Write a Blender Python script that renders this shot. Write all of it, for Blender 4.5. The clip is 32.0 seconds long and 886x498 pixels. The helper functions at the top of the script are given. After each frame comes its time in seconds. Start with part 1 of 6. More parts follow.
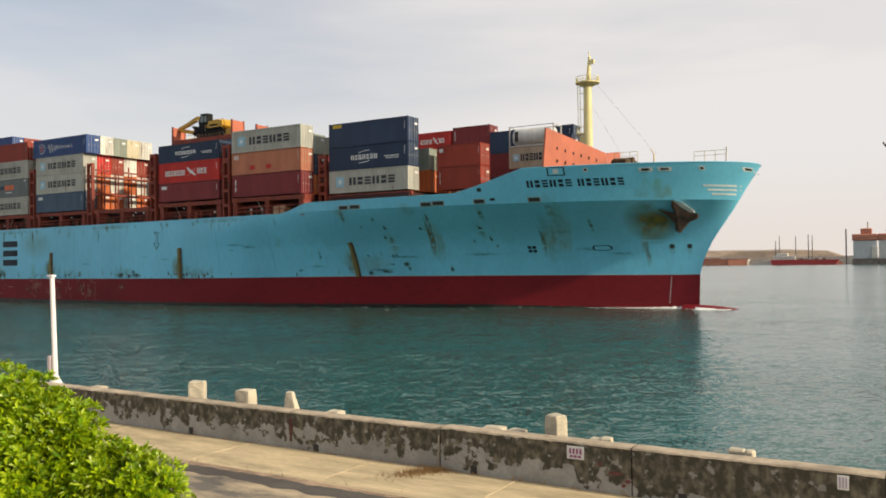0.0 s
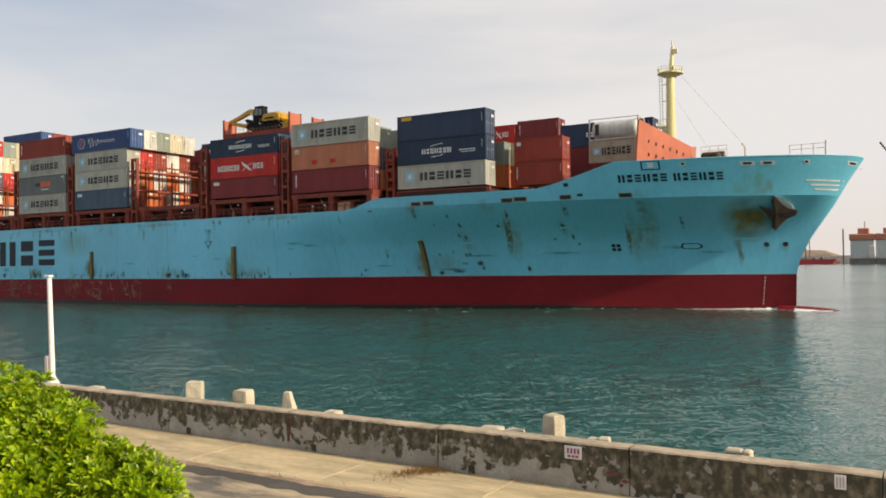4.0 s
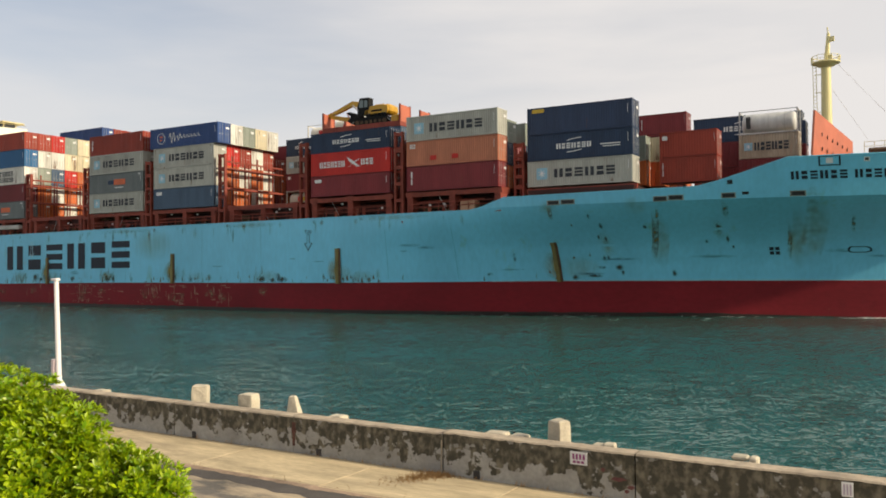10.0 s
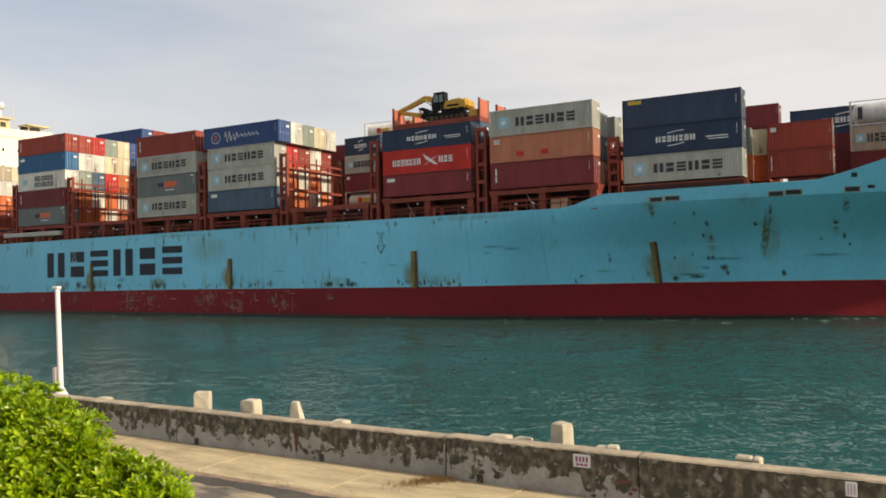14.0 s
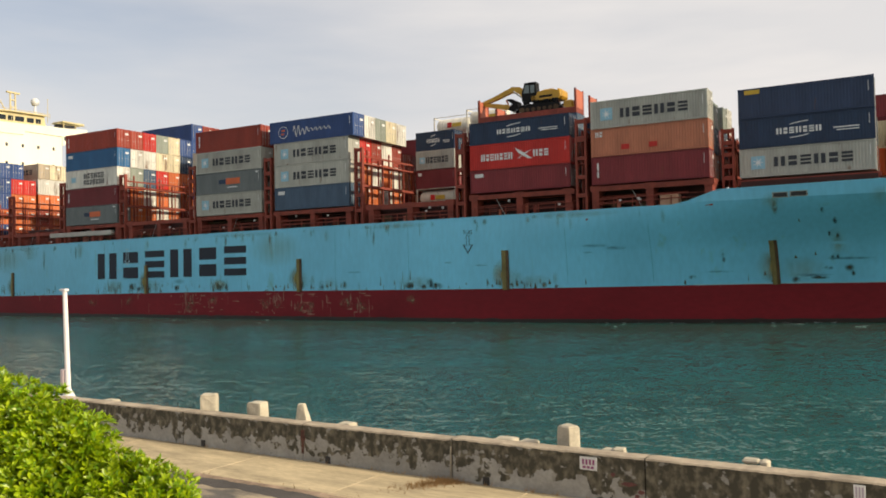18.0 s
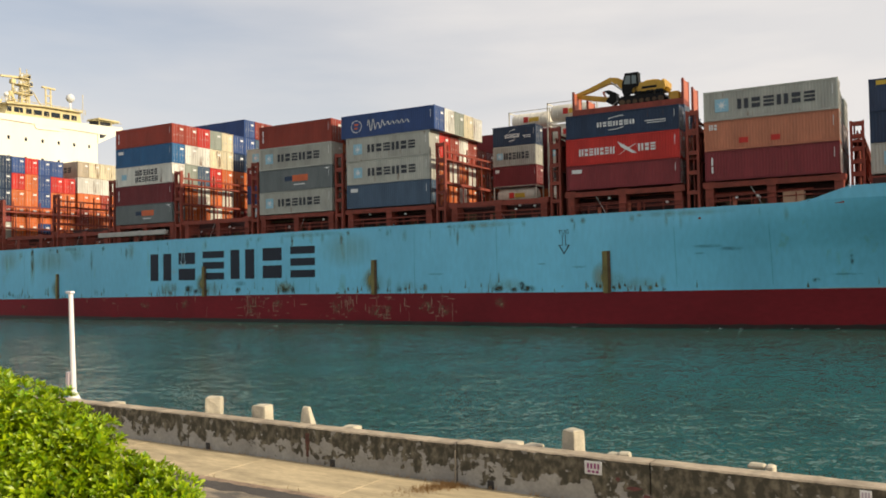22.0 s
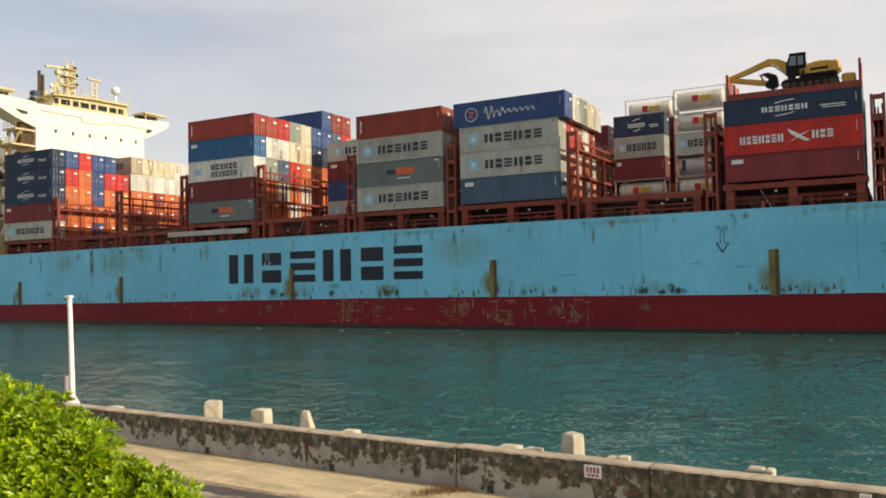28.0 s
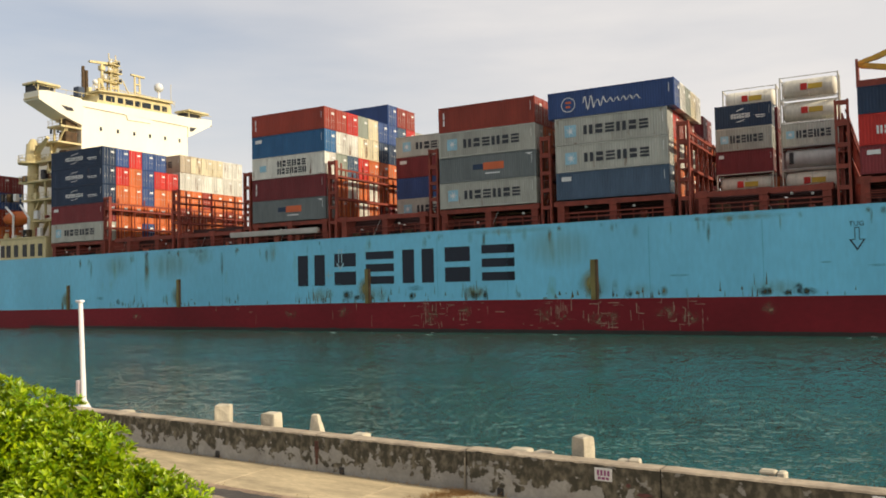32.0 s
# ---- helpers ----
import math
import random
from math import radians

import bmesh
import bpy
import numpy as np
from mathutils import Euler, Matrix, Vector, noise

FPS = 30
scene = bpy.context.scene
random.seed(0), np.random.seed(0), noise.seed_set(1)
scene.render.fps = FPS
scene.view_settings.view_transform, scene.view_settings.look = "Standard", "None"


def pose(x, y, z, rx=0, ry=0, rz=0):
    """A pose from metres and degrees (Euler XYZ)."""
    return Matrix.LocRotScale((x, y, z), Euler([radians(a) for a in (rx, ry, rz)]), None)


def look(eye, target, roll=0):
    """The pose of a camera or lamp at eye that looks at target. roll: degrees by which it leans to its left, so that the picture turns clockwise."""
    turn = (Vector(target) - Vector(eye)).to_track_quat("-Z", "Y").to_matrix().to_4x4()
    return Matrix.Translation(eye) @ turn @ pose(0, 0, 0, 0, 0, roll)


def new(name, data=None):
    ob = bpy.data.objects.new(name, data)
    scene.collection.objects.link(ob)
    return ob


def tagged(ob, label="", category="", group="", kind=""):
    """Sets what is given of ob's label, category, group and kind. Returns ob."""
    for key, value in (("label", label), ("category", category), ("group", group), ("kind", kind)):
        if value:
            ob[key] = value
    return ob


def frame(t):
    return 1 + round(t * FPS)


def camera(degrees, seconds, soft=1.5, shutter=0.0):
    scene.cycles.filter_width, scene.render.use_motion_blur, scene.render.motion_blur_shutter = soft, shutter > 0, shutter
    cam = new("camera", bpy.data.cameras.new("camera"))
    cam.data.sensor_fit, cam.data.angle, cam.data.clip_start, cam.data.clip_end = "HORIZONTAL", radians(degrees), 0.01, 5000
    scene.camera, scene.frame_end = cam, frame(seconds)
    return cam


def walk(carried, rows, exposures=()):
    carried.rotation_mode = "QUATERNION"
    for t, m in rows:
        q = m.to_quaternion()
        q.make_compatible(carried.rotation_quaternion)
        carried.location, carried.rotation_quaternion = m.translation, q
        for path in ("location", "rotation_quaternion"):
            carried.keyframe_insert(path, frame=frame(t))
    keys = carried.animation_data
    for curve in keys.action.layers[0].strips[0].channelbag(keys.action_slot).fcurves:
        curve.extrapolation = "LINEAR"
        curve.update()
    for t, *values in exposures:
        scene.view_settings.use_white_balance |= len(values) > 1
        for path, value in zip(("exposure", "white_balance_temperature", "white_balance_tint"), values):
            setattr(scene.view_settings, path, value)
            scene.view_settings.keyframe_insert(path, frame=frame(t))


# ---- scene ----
# world: camera stands at x = y = 0, water is z = 0, y leads away from the shore
EYE = 5.534
# seconds, turn to the right, tilt up, lean: degrees
VIEW = [
    (0, 0.029, 0.999, -0.584), (0.5, 0.078, 0.996, -0.554), (1, 0.140, 0.991, -0.544),
    (1.5, 0.177, 0.979, -0.556), (2, 0.193, 0.965, -0.546), (2.5, 0.202, 0.961, -0.522),
    (3, 0.218, 0.968, -0.530), (3.5, 0.230, 0.973, -0.552), (5.5, -0.051, 1.107, -0.864),
    (6, -0.066, 1.119, -0.868), (6.5, -0.081, 1.130, -0.838), (7, -0.098, 1.151, -0.808),
    (7.5, -0.130, 1.186, -0.783), (8, -0.181, 1.221, -0.703), (8.5, -0.235, 1.248, -0.561),
    (9, -0.255, 1.272, -0.437), (9.5, -0.239, 1.301, -0.396), (10, -0.214, 1.330, -0.403),
    (10.5, -0.182, 1.347, -0.413), (11, -0.153, 1.357, -0.422), (11.5, -0.139, 1.381, -0.491),
    (12, -0.139, 1.422, -0.663), (12.5, -0.151, 1.468, -0.853), (13, -0.169, 1.514, -0.990),
    (13.5, -0.195, 1.559, -1.066), (14, -0.257, 1.593, -1.032), (14.5, -0.316, 1.609, -0.953),
    (16.5, -0.488, 1.687, -0.938), (17, -0.532, 1.699, -0.975), (17.5, -0.603, 1.722, -1.009),
    (18, -0.683, 1.759, -1.049), (18.5, -0.751, 1.811, -1.123), (19, -0.786, 1.855, -1.175),
    (19.5, -0.791, 1.883, -1.158), (20, -0.792, 1.906, -1.098), (20.5, -0.817, 1.937, -1.037),
    (21, -0.877, 1.972, -1.007), (21.5, -0.961, 1.996, -0.985), (22, -1.030, 2.004, -0.911),
    (22.5, -1.066, 2.011, -0.825), (23, -1.092, 2.030, -0.820), (23.5, -1.109, 2.057, -0.897),
    (24, -1.114, 2.084, -0.987), (24.5, -1.116, 2.121, -1.057), (25, -1.105, 2.173, -1.084),
    (25.5, -1.088, 2.213, -1.072), (27.5, -0.941, 2.252, -0.981), (28, -0.967, 2.269, -0.984),
    (28.5, -1.007, 2.293, -0.966), (29, -1.064, 2.320, -0.914), (29.5, -1.166, 2.354, -0.916),
    (30, -1.295, 2.394, -1.061), (30.5, -1.416, 2.437, -1.228), (31, -1.508, 2.467, -1.267),
    (31.5, -1.562, 2.480, -1.238), (32, -1.586, 2.487, -1.231),
]

cam = camera(56.52, 32.0, soft=1.8)
walk(cam, [(t, pose(0, 0, EYE, 90 + up, 0, -turn) @ pose(0, 0, 0, 0, 0, lean)) for t, turn, up, lean in VIEW],
     exposures=((0, 0.0), (32, 0.0)))


def ship_pose(t):
    """The ship's own axes: x to the bow, y away from the shore with the shoreward side at y = 0, z up from the water."""
    u = (t - 16) / 16
    run = 2.8029 * (t - 16) + 0.3804 * u * u - 0.6846 * u ** 3
    side = 0.2959 * u
    c, s = math.cos(-0.51285), math.sin(-0.51285)
    return pose(1.061 + c * run - s * side, 95.525 + s * run + c * side, 0, 0, 0, math.degrees(-0.51285 + 0.031186 * u))


# ---------------------------------------------------------------- light
SUN_UP, SUN_AZ = 24.5, -27.0
world = bpy.data.worlds.new("world")
scene.world = world
world.use_nodes = True
wn, wl = world.node_tree.nodes, world.node_tree.links
sky = wn.new("ShaderNodeTexSky")
sky.sky_type, sky.sun_disc = "NISHITA", False
sky.sun_elevation, sky.sun_rotation = radians(SUN_UP), radians(90 - SUN_AZ)
sky.air_density, sky.dust_density, sky.ozone_density = 1.0, 2.5, 1.5
place = wn.new("ShaderNodeTexCoord")
squash = wn.new("ShaderNodeMapping")
squash.inputs["Scale"].default_value = (1.0, 1.0, 5.0)
squash.inputs["Location"].default_value = (0.35, 0.1, 0.0)
veil = wn.new("ShaderNodeTexNoise")
veil.inputs["Scale"].default_value, veil.inputs["Detail"].default_value = 1.6, 6.0
veil.inputs["Roughness"].default_value = 0.5
band = wn.new("ShaderNodeMapRange")
band.inputs["From Min"].default_value, band.inputs["From Max"].default_value = 0.36, 0.66
band.inputs["To Min"].default_value, band.inputs["To Max"].default_value = 0.50, 0.90
blend = wn.new("ShaderNodeMix")
blend.data_type = "RGBA"
wl.new(place.outputs["Generated"], squash.inputs["Vector"])
wl.new(squash.outputs["Vector"], veil.inputs["Vector"])
wl.new(veil.outputs["Fac"], band.inputs["Value"])
height = wn.new("ShaderNodeSeparateXYZ")
haze = wn.new("ShaderNodeMapRange")
haze.interpolation_type = "SMOOTHSTEP"
haze.inputs["From Min"].default_value, haze.inputs["From Max"].default_value = 0.10, 0.36
haze.inputs["To Min"].default_value, haze.inputs["To Max"].default_value = 0.97, 0.0
thick = wn.new("ShaderNodeMath")
thick.operation = "MAXIMUM"
wl.new(place.outputs["Generated"], height.inputs[0])
wl.new(height.outputs["Z"], haze.inputs["Value"])
wl.new(haze.outputs["Result"], thick.inputs[0])
wl.new(band.outputs["Result"], thick.inputs[1])
side_haze = wn.new("ShaderNodeMapRange")       # haze brightens towards the sun's side
side_haze.interpolation_type = "SMOOTHSTEP"
side_haze.inputs["From Min"].default_value, side_haze.inputs["From Max"].default_value = -0.35, 0.45
side_haze.inputs["To Min"].default_value, side_haze.inputs["To Max"].default_value = -0.12, 0.40
wl.new(height.outputs["X"], side_haze.inputs["Value"])
total = wn.new("ShaderNodeMath")
total.use_clamp = True
wl.new(thick.outputs[0], total.inputs[0])
wl.new(side_haze.outputs["Result"], total.inputs[1])
wl.new(total.outputs[0], blend.inputs["Factor"])
wl.new(sky.outputs["Color"], blend.inputs["A"])
low = wn.new("ShaderNodeMapRange")              # the haze turns tan towards the horizon
low.interpolation_type = "SMOOTHSTEP"
low.inputs["From Min"].default_value, low.inputs["From Max"].default_value = 0.0, 0.13
veil_tint = wn.new("ShaderNodeMix")
veil_tint.data_type = "RGBA"
veil_tint.inputs["A"].default_value, veil_tint.inputs["B"].default_value = (6.25, 5.65, 5.2, 1), (6.38, 6.12, 5.95, 1)
wl.new(height.outputs["Z"], low.inputs["Value"])
wl.new(low.outputs["Result"], veil_tint.inputs["Factor"])
wl.new(veil_tint.outputs["Result"], blend.inputs["B"])
wl.new(blend.outputs["Result"], wn["Background"].inputs["Color"])
wn["Background"].inputs["Strength"].default_value = 0.13
sun = new("sun", bpy.data.lights.new("sun", "SUN"))
sun.data.energy, sun.data.angle, sun.data.color = 5.0, radians(2.5), (1.0, 0.86, 0.64)
sun.matrix_basis = look((0, 0, 0), (-math.cos(radians(SUN_AZ)) * math.cos(radians(SUN_UP)), -math.sin(radians(SUN_AZ)) * math.cos(radians(SUN_UP)), -math.sin(radians(SUN_UP))))


# ---------------------------------------------------------------- materials
def surface(name, colour, rough=0.6, metal=0.0, spread=0.18, scale=0.6, fine=9.0, stretch=(1, 1, 1), bump=0.15,
            rust=0.0, rust_scale=1.2, rust_colour=(0.13, 0.055, 0.022), each=0.0, spec=0.5):
    """Painted or raw surface: two sizes of mottling, fine relief, rust that runs in the direction that stretch gives."""
    m = bpy.data.materials.new(name)
    m.use_nodes = True
    n, l = m.node_tree.nodes, m.node_tree.links
    b = n["Principled BSDF"]
    at, mp = n.new("ShaderNodeTexCoord"), n.new("ShaderNodeMapping")
    mp.inputs["Scale"].default_value = stretch
    info = n.new("ShaderNodeObjectInfo")
    away = n.new("ShaderNodeVectorMath")
    away.operation = "MULTIPLY_ADD"
    away.inputs[1].default_value = (1, 1, 1)
    shift = n.new("ShaderNodeMath")
    shift.operation, shift.inputs[1].default_value = "MULTIPLY", 40.0
    l.new(info.outputs["Random"], shift.inputs[0])
    l.new(at.outputs["Object"], away.inputs[0])
    l.new(shift.outputs[0], away.inputs[2])
    l.new(away.outputs[0], mp.inputs["Vector"])
    big, small = n.new("ShaderNodeTexNoise"), n.new("ShaderNodeTexNoise")
    big.inputs["Scale"].default_value, big.inputs["Detail"].default_value = scale, 5.0
    small.inputs["Scale"].default_value, small.inputs["Detail"].default_value = fine, 4.0
    for tex in (big, small):
        l.new(mp.outputs[0], tex.inputs["Vector"])
    ramp = n.new("ShaderNodeMapRange")
    ramp.inputs["From Min"].default_value, ramp.inputs["From Max"].default_value = 0.3, 0.7
    ramp.inputs["To Min"].default_value, ramp.inputs["To Max"].default_value = 1 - spread, 1 + spread * 0.6
    l.new(big.outputs["Fac"], ramp.inputs["Value"])
    grain = n.new("ShaderNodeMapRange")
    grain.inputs["From Min"].default_value, grain.inputs["From Max"].default_value = 0.3, 0.7
    grain.inputs["To Min"].default_value, grain.inputs["To Max"].default_value = 1 - spread * 0.5, 1 + spread * 0.3
    l.new(small.outputs["Fac"], grain.inputs["Value"])
    times = n.new("ShaderNodeMath")
    times.operation = "MULTIPLY"
    l.new(ramp.outputs[0], times.inputs[0])
    l.new(grain.outputs[0], times.inputs[1])
    tint = n.new("ShaderNodeVectorMath")
    tint.operation, tint.inputs[0].default_value = "SCALE", colour
    last = times.outputs[0]
    if each:
        vary = n.new("ShaderNodeMapRange")
        vary.inputs["To Min"].default_value, vary.inputs["To Max"].default_value = 1 - each, 1 + each
        l.new(info.outputs["Random"], vary.inputs["Value"])
        both = n.new("ShaderNodeMath")
        both.operation = "MULTIPLY"
        l.new(last, both.inputs[0])
        l.new(vary.outputs[0], both.inputs[1])
        last = both.outputs[0]
    l.new(last, tint.inputs["Scale"])
    out = tint.outputs[0]
    if rust:
        spots = n.new("ShaderNodeTexNoise")
        spots.inputs["Scale"].default_value, spots.inputs["Detail"].default_value = rust_scale, 8.0
        spots.inputs["Roughness"].default_value = 0.65
        l.new(mp.outputs[0], spots.inputs["Vector"])
        cut = n.new("ShaderNodeMapRange")
        cut.inputs["From Min"].default_value, cut.inputs["From Max"].default_value = 0.72 - rust * 0.3, 0.80 - rust * 0.22
        l.new(spots.outputs["Fac"], cut.inputs["Value"])
        mix = n.new("ShaderNodeMix")
        mix.data_type = "RGBA"
        mix.inputs["B"].default_value = (*rust_colour, 1)
        l.new(cut.outputs[0], mix.inputs["Factor"])
        l.new(out, mix.inputs["A"])
        out = mix.outputs["Result"]
    l.new(out, b.inputs["Base Color"])
    b.inputs["Roughness"].default_value, b.inputs["Metallic"].default_value = rough, metal
    b.inputs["Specular IOR Level"].default_value = spec
    if bump:
        lift = n.new("ShaderNodeBump")
        lift.inputs["Strength"].default_value, lift.inputs["Distance"].default_value = bump, 0.05
        l.new(small.outputs["Fac"], lift.inputs["Height"])
        l.new(lift.outputs[0], b.inputs["Normal"])
    return m


RUN = (1.0, 1.0, 0.16)      # rust and dirt run downwards
PAINT = {}


def paint(key, colour, rust=0.22, rough=0.5):
    PAINT[key] = surface(key, colour, rough, spread=0.2, scale=0.8, fine=6.0, stretch=RUN, bump=0.05, rust=rust, rust_scale=1.5, each=0.16, spec=0.28)


paint("pale_grey", (0.435, 0.43, 0.375), rust=0.34)
paint("mid_grey", (0.15, 0.17, 0.17))
paint("maroon", (0.185, 0.026, 0.030))
paint("brown_red", (0.28, 0.042, 0.024))
paint("orange_brown", (0.58, 0.145, 0.042))
paint("salmon", (0.46, 0.17, 0.095))
paint("bright_red", (0.52, 0.030, 0.022))
paint("navy", (0.02, 0.04, 0.082))
paint("slate_navy", (0.03, 0.05, 0.10))
paint("blue", (0.035, 0.075, 0.21))
paint("azure", (0.03, 0.12, 0.26))
paint("slate", (0.065, 0.105, 0.16))
paint("cream", (0.64, 0.56, 0.38), rust=0.55)
paint("white", (0.66, 0.64, 0.57), rust=0.5)
paint("beige", (0.40, 0.33, 0.24))
paint("sage", (0.26, 0.29, 0.24))
paint("tank_white", (0.66, 0.62, 0.52))
paint("tank_steel", (0.50, 0.50, 0.48), rough=0.35)
HULL_BLUE = surface("hull_blue", (0.165, 0.55, 0.755), 0.42, spread=0.13, scale=0.12, fine=2.5, stretch=(1, 1, 0.3), bump=0.04, rust=0.34, rust_scale=0.3, rust_colour=(0.14, 0.41, 0.43))
HULL_RED = surface("hull_red", (0.19, 0.010, 0.016), 0.6, spread=0.22, scale=0.15, fine=2.5, stretch=(0.5, 0.5, 1.0), bump=0.04, rust=0.10, rust_scale=0.7, rust_colour=(0.30, 0.20, 0.13), spec=0.25)
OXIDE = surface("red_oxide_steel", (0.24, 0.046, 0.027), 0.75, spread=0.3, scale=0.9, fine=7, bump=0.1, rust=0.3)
# the red oxide again, brightened to orange to stand for sunlit faces
OXIDE_LIT = surface("sunlit_oxide_steel", (0.46, 0.13, 0.07), 0.6, spread=0.15, scale=0.4, fine=5, bump=0.05, rust=0.1)
# deck red darkened so that its colour carries the shade under the stacks
SHADED_DECK_RED = surface("shaded_deck_red", (0.045, 0.013, 0.010), 0.75, spread=0.3, scale=0.4, fine=5, rust=0.3)
HOUSE = surface("house_white", (0.82, 0.78, 0.63), 0.45, spread=0.06, scale=0.2, fine=3, bump=0.02, rust=0.03, stretch=RUN)
# buff of masts and cranes; beside the house it stands for shaded cream
BUFF_AND_SHADE = surface("buff_and_shaded_cream", (0.62, 0.52, 0.27), 0.5, spread=0.15, scale=0.8, fine=5, bump=0.03, rust=0.15, stretch=RUN)
MAST = surface("mast_cream", (0.70, 0.62, 0.30), 0.5, spread=0.12, scale=0.6, fine=5, bump=0.03, rust=0.12, stretch=RUN)
DARK = surface("dark_steel", (0.02, 0.02, 0.022), 0.5, spread=0.3)
GLASS = surface("dark_window_glass", (0.015, 0.02, 0.025), 0.08, spread=0.1, bump=0)
INK = surface("dark_lettering_paint", (0.006, 0.012, 0.026), 0.6, spread=0.2, scale=1.0, stretch=RUN, bump=0.0)
INK_BOX = surface("dark_box_lettering", (0.02, 0.025, 0.035), 0.5, spread=0.2, bump=0.0)
WHITE_MARK = surface("white_marking_paint", (0.72, 0.72, 0.70), 0.5, spread=0.15, bump=0.0)
SKY_MARK = surface("light_blue_marking", (0.27, 0.49, 0.60), 0.5, spread=0.15, bump=0.0)
ORANGE_MARK = surface("orange_marking", (0.62, 0.12, 0.03), 0.5, spread=0.15, bump=0.0)
YELLOW_MARK = surface("yellow_marking", (0.55, 0.36, 0.03), 0.5, spread=0.15, bump=0.0)
ROD = surface("galvanised_rod", (0.42, 0.41, 0.38), 0.5, 0.3, spread=0.2, bump=0.0)
RUST = surface("rusted_steel", (0.085, 0.05, 0.022), 0.85, spread=0.4, scale=1.5, fine=10, bump=0.2)
SOFT_RIM = surface("pale_rusty_rim", (0.30, 0.34, 0.30), 0.7, spread=0.4, scale=2.0, fine=8, bump=0.1, rust=0.5, rust_scale=2.0)
STAIN = surface("olive_rust_stain", (0.085, 0.085, 0.038), 0.8, spread=0.4, scale=1.2, fine=6, stretch=(1, 1, 0.3), bump=0.05)


def soft_stain(name, colour, middle=(0.5, 0.5, 0.5), most=0.9, scale=2.5, stretch=(1, 1, 0.35), rough=(0.2, 0.7)):
    """Rust that fades out from the middle of its patch into the paint below."""
    m = bpy.data.materials.new(name)
    m.use_nodes = True
    n, l = m.node_tree.nodes, m.node_tree.links
    b = n["Principled BSDF"]
    b.inputs["Base Color"].default_value, b.inputs["Roughness"].default_value = (*colour, 1), 0.85
    co, mp, gr = n.new("ShaderNodeTexCoord"), n.new("ShaderNodeMapping"), n.new("ShaderNodeTexGradient")
    gr.gradient_type = "SPHERICAL"
    mp.inputs["Location"].default_value = [-2.0 * c for c in middle]
    mp.inputs["Scale"].default_value = (2.0, 2.0, 2.0)
    l.new(co.outputs["Generated"], mp.inputs["Vector"])
    flat = n.new("ShaderNodeVectorMath")
    flat.operation, flat.inputs[1].default_value = "MULTIPLY", (1, 0, 1)
    l.new(mp.outputs[0], flat.inputs[0])
    l.new(flat.outputs[0], gr.inputs["Vector"])
    m2, tx = n.new("ShaderNodeMapping"), n.new("ShaderNodeTexNoise")
    m2.inputs["Scale"].default_value = stretch
    tx.inputs["Scale"].default_value, tx.inputs["Detail"].default_value = scale, 3
    l.new(co.outputs["Object"], m2.inputs["Vector"])
    l.new(m2.outputs[0], tx.inputs["Vector"])
    rg = n.new("ShaderNodeMapRange")
    rg.inputs["From Min"].default_value, rg.inputs["From Max"].default_value = rough
    l.new(tx.outputs["Fac"], rg.inputs["Value"])
    g2 = n.new("ShaderNodeMapRange")
    g2.inputs["From Min"].default_value, g2.inputs["From Max"].default_value, g2.inputs["To Max"].default_value = 0.2, 0.85, most
    l.new(gr.outputs["Fac"], g2.inputs["Value"])
    mu = n.new("ShaderNodeMath")
    mu.operation = "MULTIPLY"
    l.new(rg.outputs[0], mu.inputs[0])
    l.new(g2.outputs[0], mu.inputs[1])
    tr, mx = n.new("ShaderNodeBsdfTransparent"), n.new("ShaderNodeMixShader")
    l.new(mu.outputs[0], mx.inputs["Fac"])
    l.new(tr.outputs[0], mx.inputs[1])
    l.new(b.outputs[0], mx.inputs[2])
    l.new(mx.outputs[0], n["Material Output"].inputs["Surface"])
    return m


SOFT = soft_stain("soft_rust", (0.30, 0.31, 0.10), most=0.46, scale=0.8, stretch=(1.6, 1.6, 0.13), rough=(0.25, 0.75))
SOFT_WIDE = soft_stain("soft_anchor_rust", (0.25, 0.25, 0.075), (0.55, 0.5, 0.52), 0.85, 0.5, rough=(0.1, 0.6))
SOFT_CORE = soft_stain("soft_anchor_core", (0.19, 0.155, 0.032), (0.6, 0.5, 0.45), 0.9, 0.5, rough=(0.1, 0.6))
SOFT_EDGE = soft_stain("soft_strip_rust", (0.28, 0.25, 0.08), (0.95, 0.5, 0.40), 1.0, 0.6, rough=(0.15, 0.6))
SOFT_SPOT = soft_stain("soft_dark_spot", (0.045, 0.055, 0.03), most=0.95, scale=2.0, stretch=(1, 1, 0.7), rough=(0.3, 0.55))
SOFT_RUN = soft_stain("soft_rust_run", (0.16, 0.16, 0.055), most=0.75, scale=2.5, stretch=(1, 1, 0.25), rough=(0.3, 0.6))
OLIVE = surface("olive_rusted_strip", (0.21, 0.18, 0.062), 0.85, spread=0.35, scale=1.0, fine=6, stretch=(1, 1, 0.4), bump=0.1)
EXC = surface("excavator_yellow", (0.52, 0.29, 0.02), 0.45, spread=0.2, scale=1.5, fine=8, bump=0.04, rust=0.15)
FOAM = surface("white_foam", (0.78, 0.80, 0.79), 0.8, spread=0.2, scale=2, fine=9, bump=0.3)


